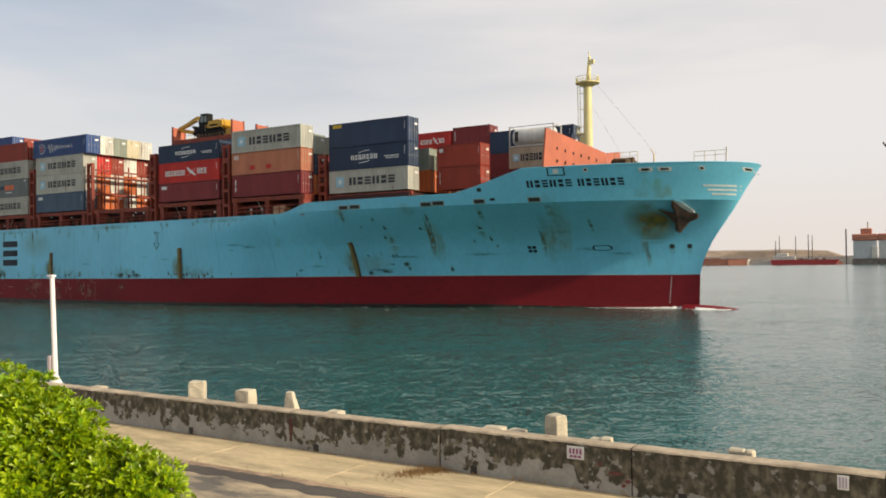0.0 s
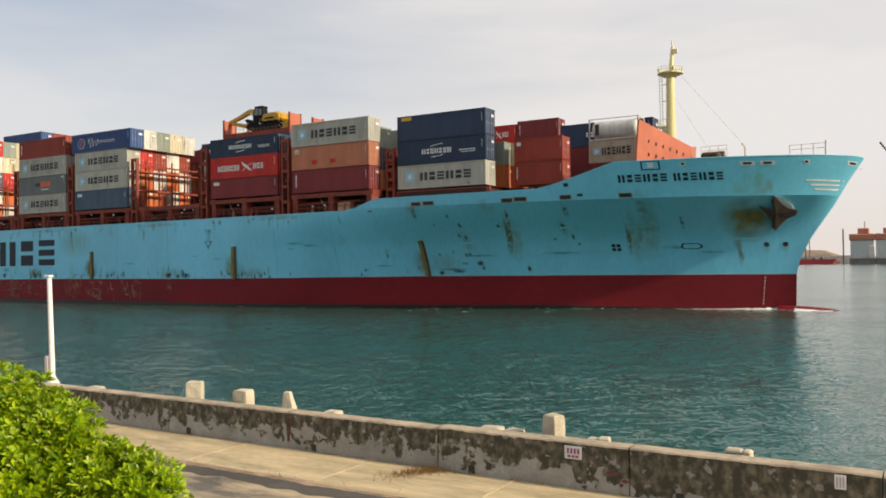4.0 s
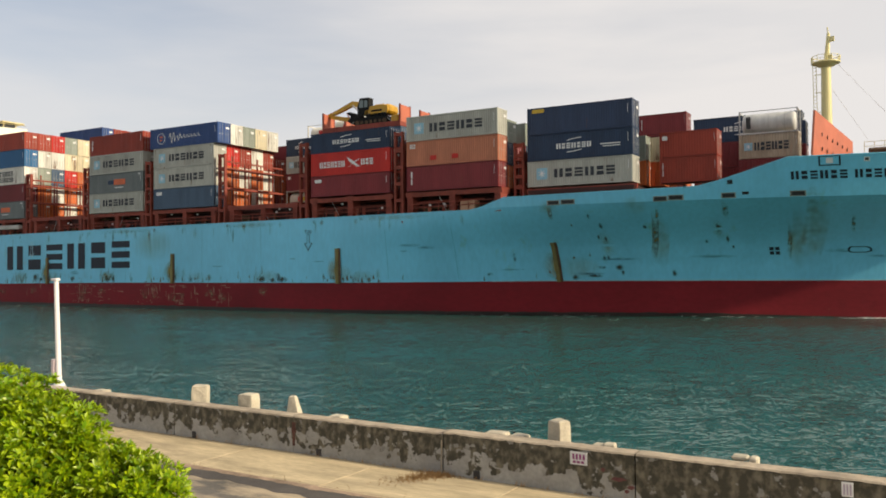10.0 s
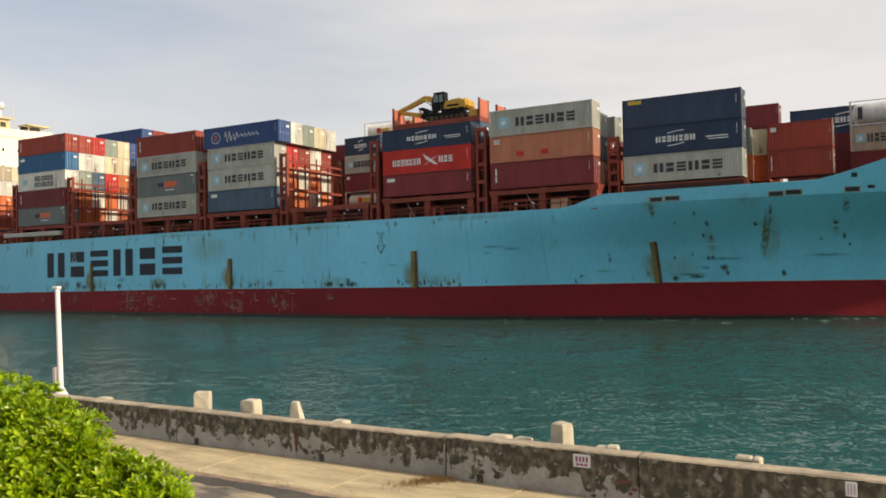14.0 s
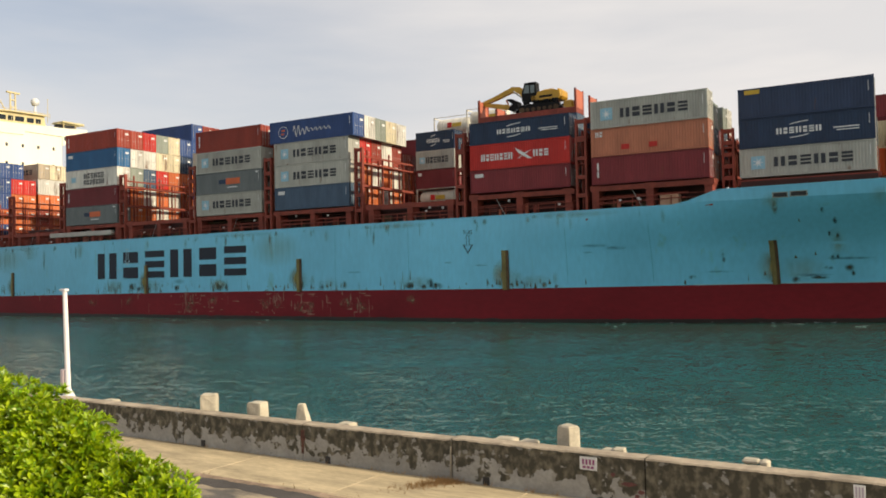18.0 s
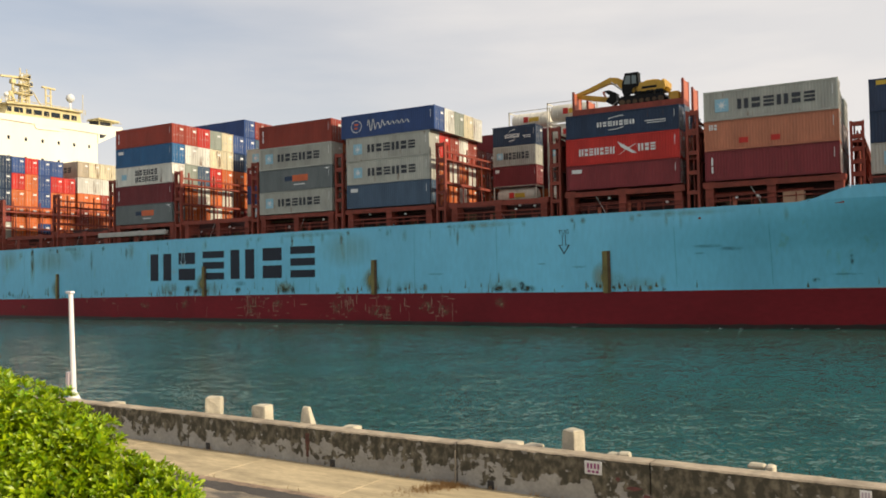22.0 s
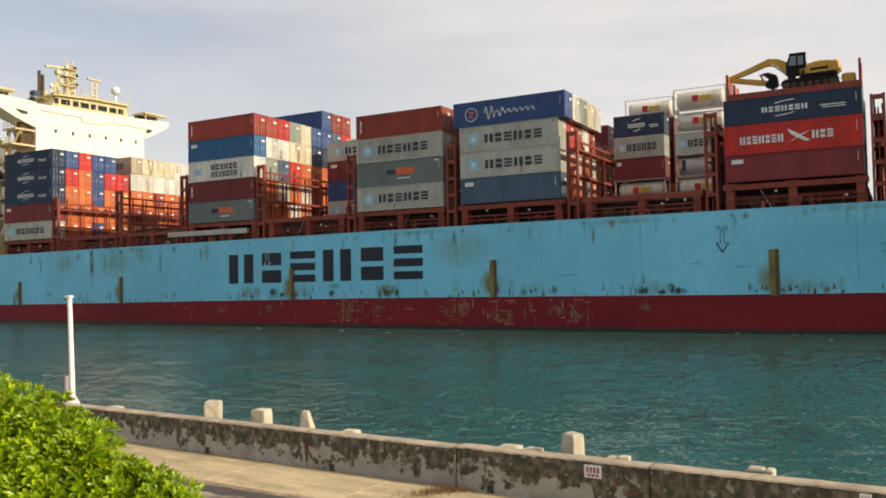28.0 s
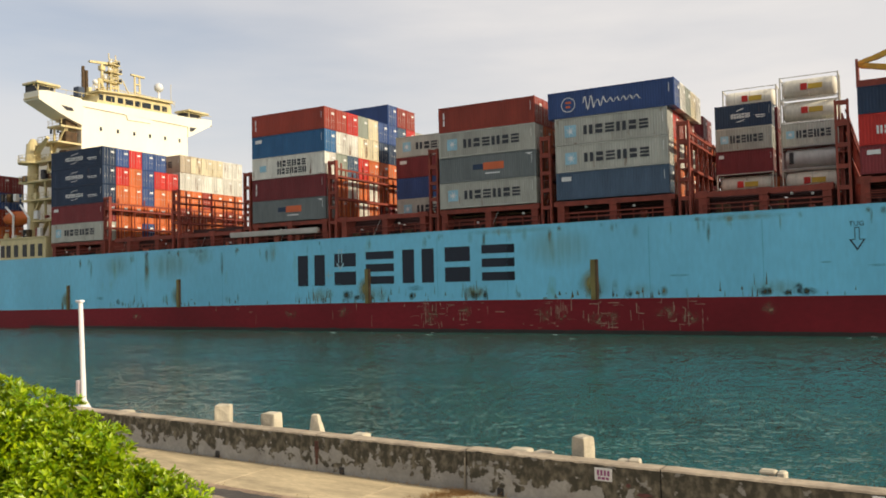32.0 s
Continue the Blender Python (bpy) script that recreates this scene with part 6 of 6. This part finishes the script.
while x < 60:
    w = rng.uniform(3.2, 4.4)
    part("paving_slab", Shell().slab(x + 0.005, x + w - 0.005, -2.05 + rng.uniform(-0.05, 0.05), -0.005, 1.0, 1.30 + rng.uniform(-0.004, 0.004), 0.004), PAVING, ground)
    part("joint_strip", Shell().prism([(x - 0.018, -2.0), (x + 0.018, -2.0), (x + 0.014, -0.01), (x - 0.014, -0.01)], "z", 1.2, 1.309), JOINT, ground)
    x += w
rows = []
for i in range(601):
    u = -30 + 0.1 * i
    e = 0.10 * noise.noise((u * 0.9, 1, 0)) + 0.07 * noise.noise((u * 3.3, 2, 0))
    rows.append([(u, -1.96, 1.304), (u, -2.08 + e, 1.29 + 0.01 * noise.noise((u * 5, 0, 0))), (u, -2.16 + 1.6 * e, 1.262)])
strip_rows = []
for i in range(601):
    u = -30 + 0.1 * i
    strip_rows.append([(u, -2.0, 1.274), (u, -2.62 + 0.14 * noise.noise((u * 0.45, 3, 0)) + 0.12 * noise.noise((u * 2.1, 6, 0)), 1.274)])
part("dark_gutter", Shell().grid(strip_rows), surface("dark_strip_asphalt", (0.085, 0.072, 0.06), 0.85, spread=0.35, scale=1.0, fine=20, bump=0.3), ground, "dark strip along the outer edge of the paving")
part("worn_edge", Shell().grid(rows), surface("reddish_worn_edge", (0.34, 0.24, 0.16), 0.95, spread=0.4, scale=2.0, fine=14, bump=0.4, rust=0.4, rust_scale=2.5, rust_colour=(0.10, 0.075, 0.05)), ground, "crumbling reddish paving edge")
part("outer_apron", Shell().box(-60, 60, 0.39, 2.2, 1.0, 1.3), CONCRETE, ground)

wall = shore(thing("sea_wall", "low stained concrete sea wall with flaking grime", "wall", kind="structure"), 0, 0, 1.3)
k = -32.4
while k < 40:
    seg = Shell()
    n_cut = 28
    prof = []
    for i in range(n_cut + 1):
        u = k + 0.012 + (4.05 - 0.024) * i / n_cut
        dz = 0.070 + (0.028 if u > -0.03 else 0.0) + 0.012 * noise.noise((u * 1.3, 0, 3)) + 0.008 * noise.noise((u * 6, 2, 1))
        e = 0.03 + 0.025 * noise.noise((u * 4, 7, 1))
        prof.append([(u, 0, 0), (u, 0, 0.66 + dz), (u, -0.004, 0.68 + dz), (u, -0.004, 0.735 - e * 0.5 + dz), (u, e, 0.75 + dz), (u, 0.36 - e, 0.755 + dz), (u, 0.37, 0.73 + dz), (u, 0.36, -0.1)])
    seg.grid(prof)
    for row in (prof[0], prof[-1]):
        seg.quad(*row)
    part("wall_segment", seg, WALLMAT, wall)
    cap = Shell()
    cap.grid([[(r[4][0], -0.012, 0.735 + (r[4][2] - 0.75) + 0.02 * noise.noise((r[4][0] * 5, 3, 3))), (r[4][0], 0.012, 0.765 + (r[4][2] - 0.75)), (r[4][0], 0.36, 0.768 + (r[4][2] - 0.75)), (r[4][0], 0.385, 0.70 + (r[4][2] - 0.75))] for r in prof])
    part("wall_cap", cap, COPING, wall, "worn pale concrete coping")
    k += 4.05
for s0 in (-7.37, -3.31, 0.78, 4.95, 9.1):
    part("drain_hole", Shell().slab(s0 - 0.07, s0 + 0.08, -0.012, 0.02, 0.0, 0.17, 0.008), DARK, wall, "dark drain opening")
for s0 in (-0.03,):
    part("joint_pipe", Shell().rod((s0, -0.03, 0.03), (s0 + 0.015, -0.03, 0.70), 0.02, 6), CONCRETE, wall, "pale pipe standing at a wall joint")
for s0, h0, wd in ((3.75, 0.36, 0.16), (3.98, 0.24, 0.08), (3.9, 0.16, 0.05), (3.45, 0.5, 0.05)):
    part("paint_smear", Shell().quad((s0 - wd, -0.014, h0), (s0, -0.014, h0 - 0.03), (s0 + wd, -0.014, h0 + 0.02), (s0 + wd * 0.4, -0.014, h0 + 0.05), (s0 - wd * 0.6, -0.014, h0 + 0.045)), surface("dull_red_smear", (0.13, 0.05, 0.045), 0.9, spread=0.4), wall)
edge = []
for i in range(13):
    z = 0.16 + 0.045 * i
    w = 0.035 + 0.03 * noise.noise((z * 9, 4, 2)) + 0.02 * (i > 6)
    edge.append([(-4.05 - w, -0.0075, z), (-4.05 + w * (1.2 + noise.noise((z * 7, 1, 8))), -0.0075, z)])
part("rust_stain", Shell().grid(edge), surface("joint_rust", (0.105, 0.045, 0.032), 0.9, spread=0.4, scale=6, fine=20, bump=0.1), wall, "red-brown rust stain at a wall joint")
for s0, wd, h0, h1 in ((2.98, 0.34, 0.55, 0.79), (7.50, 0.17, 0.58, 0.81)):
    sign = part("notice", Shell().slab(s0 - wd / 2, s0 + wd / 2, -0.035, -0.02, h0, h1, 0.003), WHITE_MARK, wall, "small white notice plate")
    if wd > 0.2:
        s = Shell()
        for i in range(4):
            s.box(s0 - 0.12 + i * 0.068, s0 - 0.08 + i * 0.068, -0.038, -0.034, h0 + 0.10, h0 + 0.20)
            if i < 3:
                s.box(s0 - 0.11 + i * 0.08, s0 - 0.05 + i * 0.08, -0.038, -0.034, h0 + 0.03, h0 + 0.075)
        part("notice_bars", s, surface("notice_ink", (0.25, 0.05, 0.16), 0.6), sign)
    else:
        s = Shell()
        for i in range(3):
            s.box(s0 - 0.058 + i * 0.046, s0 - 0.034 + i * 0.046, -0.038, -0.034, h0 + 0.03, h1 - 0.03)
        part("notice_bars", s, surface("faint_notice_ink", (0.46, 0.38, 0.46), 0.6), sign)


# concrete blocks on the apron behind the wall
def block(s, d, wide, deep, high, taper, lean=0, skew=0, turn=0):
    ob = shore(thing("armour_block", "weathered concrete armour block standing behind the sea wall", "concrete block", group="blocks behind the wall"), s, d, 1.3, turn)
    bm = bmesh.new()
    bmesh.ops.create_cube(bm, size=1.0)
    bmesh.ops.subdivide_edges(bm, edges=bm.edges[:], cuts=7, use_grid_fill=True)
    r = 0.07
    for v in bm.verts:
        core = Vector([max(-0.5 + r, min(0.5 - r, c)) for c in v.co])
        co = core + (v.co - core).normalized() * r if (v.co - core).length > 1e-6 else v.co.copy()
        f = co.z + 0.5
        g = 1 - taper * f
        v.co = Vector((co.x * wide * g + skew * f, co.y * deep * g, f * high))
        v.co += Vector((noise.noise(v.co * 6 + Vector((s, 0, 0))), noise.noise(v.co * 6 + Vector((0, s, 0))), noise.noise(v.co * 6))) * 0.014
    bm.normal_update()
    me = bpy.data.meshes.new("block_body")
    bm.to_mesh(me)
    bm.free()
    me.materials.append(STONE)
    part("block_body", me, STONE, ob)
    return ob


block(-7.90, 0.70, 0.43, 0.34, 1.21, 0.04, turn=34)
block(-6.18, 0.72, 0.47, 0.42, 1.11, 0.14, turn=9)
block(-4.58, 0.72, 0.60, 0.44, 1.16, 0.72, skew=-0.12, turn=10)
block(2.28, 0.70, 0.40, 0.34, 1.21, 0.14, turn=-23)
block(3.32, 0.72, 0.24, 0.3, 0.85, 0.1, turn=10)
block(3.1, 0.74, 0.26, 0.3, 0.815, 0.1, turn=-5)
block(0.86, 0.75, 0.55, 0.4, 0.83, 0.12, turn=8)
block(1.36, 0.78, 0.42, 0.4, 0.815, 0.2, turn=-10)
block(-3.34, 0.75, 0.46, 0.4, 0.81, 0.2)
block(-12.05, 0.75, 0.55, 0.4, 0.79, 0.2)
bracket = shore(thing("stone_bracket", "small weathered stone bracket bent over behind the sea wall", "stone bracket"), 5.81, 0.70, 1.3)
part("leg", Shell().slab(0.08, 0.23, -0.12, 0.12, 0.0, 0.9, 0.03), STONE, bracket)
part("arm", Shell().slab(-0.22, 0.075, -0.11, 0.11, 0.815, 0.905, 0.03), STONE, bracket)

# white post
post = shore(thing("lamp_post", "white painted steel post on the sea wall", "post"), -13.71, 0.5, 1.3)
part("plinth", Shell().rod((0, 0, 0), (0, 0, 0.80), 0.2, 14).rod((0, 0, 0.80), (-0.01, 0, 1.0), 0.19, 14, 0.09), WHITE_MARK, post)
part("shaft", Shell().rod((0, 0, 0.8), (-0.165, 0, 3.98), 0.08, 14, 0.066), WHITE_POST, post)
part("cap", Shell().slab(-0.33, -0.06, -0.08, 0.08, 3.93, 4.01, 0.02), WHITE_POST, post)
part("switch_box", Shell().slab(-0.27, -0.11, -0.10, 0.10, 1.1, 1.6, 0.02), surface("pinkish_box", (0.70, 0.58, 0.58), 0.5, spread=0.1), post)

# dry weeds at the wall's foot
weeds = shore(thing("dry_weeds", "dry brown weeds growing at the wall's foot", "weeds", kind="stuff"), 0, 0, 1.29)
rng = random.Random(5)
s = Shell()
for _ in range(900):
    if rng.random() < 0.8:
        v = -abs(rng.gauss(0.0, 0.45)) - 0.03
        u = 0.05 + 0.55 * v + rng.gauss(0, 0.16)
    else:
        u, v = rng.uniform(-9, 4), -abs(rng.gauss(0, 0.02)) - 0.03 if rng.random() < 0.85 else -1.95 + rng.gauss(0, 0.08)
    h, a, w = rng.uniform(0.03, 0.13), rng.uniform(0, 6.3), rng.uniform(0.004, 0.012)
    dx, dy = 0.06 * math.cos(a), 0.06 * math.sin(a)
    s.quad((u - w, v, 0.01), (u + w, v, 0.01), (u + dx, v + dy, h))
part("blades", s, surface("dry_grass", (0.34, 0.20, 0.075), 0.9, spread=0.3, bump=0), weeds)

# ---------------------------------------------------------------- the bush
LEAF = surface("glossy_green_leaf", (0.27, 0.41, 0.006), 0.36, spread=0.45, scale=3.0, fine=20, bump=0.05, spec=0.4)
ln, ll = LEAF.node_tree.nodes, LEAF.node_tree.links
each_leaf, leaf_hue, leaf_tint = ln.new("ShaderNodeNewGeometry"), ln.new("ShaderNodeMix"), ln.new("ShaderNodeMix")
for mixer in (leaf_hue, leaf_tint):
    mixer.data_type = "RGBA"
leaf_hue.inputs["A"].default_value, leaf_hue.inputs["B"].default_value = (0.36, 0.56, 0.6, 1), (1.75, 1.42, 0.9, 1)
leaf_tint.blend_type, leaf_tint.inputs["Factor"].default_value = "MULTIPLY", 1.0
ll.new(each_leaf.outputs["Random Per Island"], leaf_hue.inputs["Factor"])
ll.new(ln["Principled BSDF"].inputs["Base Color"].links[0].from_socket, leaf_tint.inputs["A"])
ll.new(leaf_hue.outputs["Result"], leaf_tint.inputs["B"])
ll.new(leaf_tint.outputs["Result"], ln["Principled BSDF"].inputs["Base Color"])
glow_through = LEAF.node_tree.nodes.new("ShaderNodeBsdfTranslucent")
glow_through.inputs["Color"].default_value = (0.34, 0.46, 0.004, 1)
leaf_mix = LEAF.node_tree.nodes.new("ShaderNodeMixShader")
leaf_mix.inputs["Fac"].default_value = 0.34
LEAF.node_tree.links.new(LEAF.node_tree.nodes["Principled BSDF"].outputs[0], leaf_mix.inputs[1])
LEAF.node_tree.links.new(glow_through.outputs[0], leaf_mix.inputs[2])
LEAF.node_tree.links.new(leaf_mix.outputs[0], LEAF.node_tree.nodes["Material Output"].inputs["Surface"])
bush = thing("green_bush", "dense bright green broad-leaved bush", "bush", (-3.90, 9.1, 1.40))
rng = random.Random(12)
WOOD = surface("brown_twig", (0.05, 0.035, 0.02), 0.9, spread=0.3)
LUMPS = ((-1.22, 0.0, 2.50, 0.60), (-0.70, -0.05, 2.49, 0.44), (-1.85, 0.0, 2.5, 0.74), (-0.30, -0.2, 2.31, 0.44), (-0.08, -0.3, 2.13, 0.40), (-0.04, -0.3, 2.40, 0.28), (-0.55, -0.3, 2.2, 0.45), (0.24, -0.35, 1.88, 0.42), (0.46, -0.35, 1.76, 0.45), (0.74, -0.35, 1.74, 0.39), (0.92, -0.4, 1.48, 0.30), (0.86, -0.4, 1.15, 0.40), (1.05, -0.45, 0.75, 0.32),
         (-0.55, -0.55, 1.85, 0.46), (-1.2, -0.6, 1.75, 0.62), (0.1, -0.65, 1.45, 0.46), (-0.45, -0.7, 1.25, 0.60), (-1.8, -0.5, 1.8, 0.80), (0.5, -0.65, 1.15, 0.45), (0.1, -0.8, 0.7, 0.62), (-0.8, -0.9, 0.8, 0.75), (-1.6, -0.9, 0.8, 0.8), (0.68, -0.55, 0.62, 0.40))
s = Shell()
s.rod((0, 0, 0), (-0.1, 0, 0.9), 0.12, 8, 0.09)
for x, y, z, r in LUMPS:
    s.rod((-0.1, 0, 0.5), (x, y, z), 0.06, 6, 0.02)
    for _ in range(6):
        v = Vector((rng.gauss(0, 1), rng.gauss(0, 1), rng.gauss(0.3, 1))).normalized() * r * 0.9
        s.rod((x, y, z), Vector((x, y, z)) + v, 0.018, 4, 0.006)
part("branchwork", s, WOOD, bush)
s = Shell()
for x, y, z, r in LUMPS:
    c = Vector((x, y, z))
    for _ in range(int(3600 * r * r)):
        d = Vector((rng.gauss(0, 1), rng.gauss(-0.4, 1), rng.gauss(0.2, 1))).normalized()
        if d.y > 0.6:
            continue
        lump = 1 + 0.24 * noise.noise(d * 2.8 + c * 3) + 0.12 * noise.noise(d * 7 + c * 5)
        inner = rng.random() < 0.3
        tip = c + d * r * (rng.uniform(0.5, 0.72) if inner else lump * (1.04 - 0.4 * rng.random() ** 2))
        if tip.z < 0.05 or (not inner and noise.noise(tip * 3.1) < -0.22 - 0.16 * rng.random()):
            continue
        up = (d + Vector((0, 0, 0.5))).normalized()
        side = up.orthogonal().normalized()
        other = up.cross(side)
        for k in range(rng.randint(5, 8)):
            a = k * 1.1 + rng.random()
            out = (side * math.cos(a) + other * math.sin(a)) * rng.uniform(0.6, 1.0) + up * rng.uniform(0.3, 1.3)
            out.normalize()
            wid = up.cross(out).normalized()
            ln, wd = rng.uniform(0.06, 0.115), rng.uniform(0.013, 0.021)
            p = tip + out * 0.01
            m1, end = p + out * ln * 0.55, p + out * ln + Vector((0, 0, -0.01))
            lift = up * 0.006
            i = len(s.v)
            s.v += [p[:], (m1 + wid * wd + lift)[:], end[:], (m1 - wid * wd + lift)[:]]
            s.f += [(i, i + 1, i + 2), (i, i + 2, i + 3)]
crown = bpy.data.meshes.new("crown")
crown.from_pydata(s.v, [], s.f)
crown.materials.append(LEAF)
part("crown", crown, LEAF, bush)

# ---------------------------------------------------------------- the far shore
HILL = surface("hazy_hill", (0.33, 0.25, 0.18), 1.0, spread=0.5, scale=0.02, fine=0.09, bump=0, rust=0.6, rust_scale=0.05, rust_colour=(0.15, 0.125, 0.085))
far_land = thing("far_shore", "hazy brown far harbour shore with low hills", "shore", kind="structure")
s = Shell()
rows = []
for i in range(60):
    x = 150 + i * 20
    h = 15 + 7 * noise.noise((i * 0.13, 1, 0)) + 2.5 * noise.noise((i * 0.7, 4, 0)) + 6 * math.exp(-((x - 390) / 90) ** 2) - (7 if x > 560 else 0)
    y = 1250 - 0.45 * (x - 300)
    rows.append([(x, y - 10, -1), (x, y - 8, 3), (x, y + 40, max(3, h)), (x, y + 160, max(4, h * 1.2)), (x, y + 400, -1)])
part("land", s.grid(rows), HILL, far_land)


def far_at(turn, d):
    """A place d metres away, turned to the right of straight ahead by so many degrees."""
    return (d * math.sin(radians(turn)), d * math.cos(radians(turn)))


FAR_ORANGE = surface("far_orange", (0.50, 0.20, 0.13), 0.8, spread=0.15, scale=0.1, fine=0.5, bump=0)
FAR_GREY = surface("far_grey_cladding", (0.52, 0.53, 0.54), 0.8, spread=0.12, scale=0.1, fine=0.5, bump=0)
FAR_RED = surface("far_ship_red", (0.46, 0.05, 0.05), 0.7, spread=0.1, scale=0.1, fine=0.4, bump=0)
FAR_PALE = surface("far_pale_paint", (0.62, 0.58, 0.52), 0.8, spread=0.15, scale=0.1, fine=0.4, bump=0)
FAR_DARK = surface("far_dark", (0.20, 0.17, 0.15), 0.9, spread=0.3, scale=0.1, fine=0.4, bump=0)
for a in (27.15, 28.55):
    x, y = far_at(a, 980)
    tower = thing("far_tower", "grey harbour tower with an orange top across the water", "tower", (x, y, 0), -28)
    part("dark_base", Shell().slab(-12, 12, -10, 10, -1, 6, 0.5), FAR_DARK, tower)
    part("grey_body", Shell().slab(-11, 11, -9, 9, 6, 25, 0.5), FAR_GREY, tower)
    part("orange_top", Shell().slab(-12, 12, -10, 10, 25, 32, 0.8), FAR_ORANGE, tower)
    part("top_house", Shell().slab(-4, 7, -5, 5, 32, 38, 0.8), FAR_ORANGE, tower)
    part("roof_mast", Shell().rod((3, 0, 38), (3, 0, 45), 0.8, 6), FAR_PALE, tower)
    part("side_chute", Shell().slab(6, 12, -12, -9, 6, 19, 0.5), FAR_PALE, tower)
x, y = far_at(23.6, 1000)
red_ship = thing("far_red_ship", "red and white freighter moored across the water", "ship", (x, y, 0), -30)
part("hull", Shell().prism([(-31, 0), (33, 0), (37, 5.5), (-33, 5.5)], "y", -6, 6), FAR_RED, red_ship)
part("house", Shell().slab(-30, -7, -5, 5, 5.5, 10, 0.4), FAR_PALE, red_ship)
part("house_top", Shell().slab(-27, -15, -4, 4, 10, 13, 0.4), FAR_PALE, red_ship)
for dx, h in ((-28, 27), (-24, 33), (-7, 32), (6, 34), (10, 33)):
    part("ship_mast", Shell().rod((dx, 0, 5), (dx, 0, h), 0.6, 6, 0.35), FAR_DARK, red_ship)
for dx in (-1, 14, 22):
    part("deck_gear", Shell().slab(dx - 2, dx + 2, -3, 3, 5.5, 7.6, 0.3), FAR_DARK, red_ship)
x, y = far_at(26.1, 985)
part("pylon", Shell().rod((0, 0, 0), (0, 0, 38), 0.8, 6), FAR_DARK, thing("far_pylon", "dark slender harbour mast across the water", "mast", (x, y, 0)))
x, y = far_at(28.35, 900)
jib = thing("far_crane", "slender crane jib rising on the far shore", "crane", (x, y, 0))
part("jib", Shell().rod((14, 0, 0), (14, 0, 98), 1.2, 5).rod((14, 0, 98), (-2, 0, 118), 1.0, 5), FAR_DARK, jib)
rng = random.Random(21)
for k in range(44):
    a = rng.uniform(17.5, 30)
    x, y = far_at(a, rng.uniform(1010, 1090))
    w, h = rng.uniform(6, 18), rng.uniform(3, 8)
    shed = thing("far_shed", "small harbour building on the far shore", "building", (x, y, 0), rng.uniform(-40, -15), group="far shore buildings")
    part("shed_wall", Shell().box(-w, w, -5, 5, 0, h), rng.choice((FAR_PALE, FAR_PALE, FAR_DARK, FAR_ORANGE)), shed)
    part("shed_roof", Shell().prism([(-5.4, h), (5.4, h), (0, h + 2)], "x", -w - 0.4, w + 0.4), FAR_DARK, shed)


# ---------------------------------------------------------------- what moves
def motions():
    times = [0, 4, 8, 12, 16, 20, 24, 28, 32]
    poses = [(t, ship_pose(t)) for t in times]
    walk(sea, [(0, pose(0, 0, 0)), (16, pose(-3, -2.5, 0)), (32, pose(-6, -5, 0))])
    for ob in ABOARD:
        own = ob.matrix_basis.copy()
        walk(ob, [(t, m @ own) for t, m in poses])


motions()
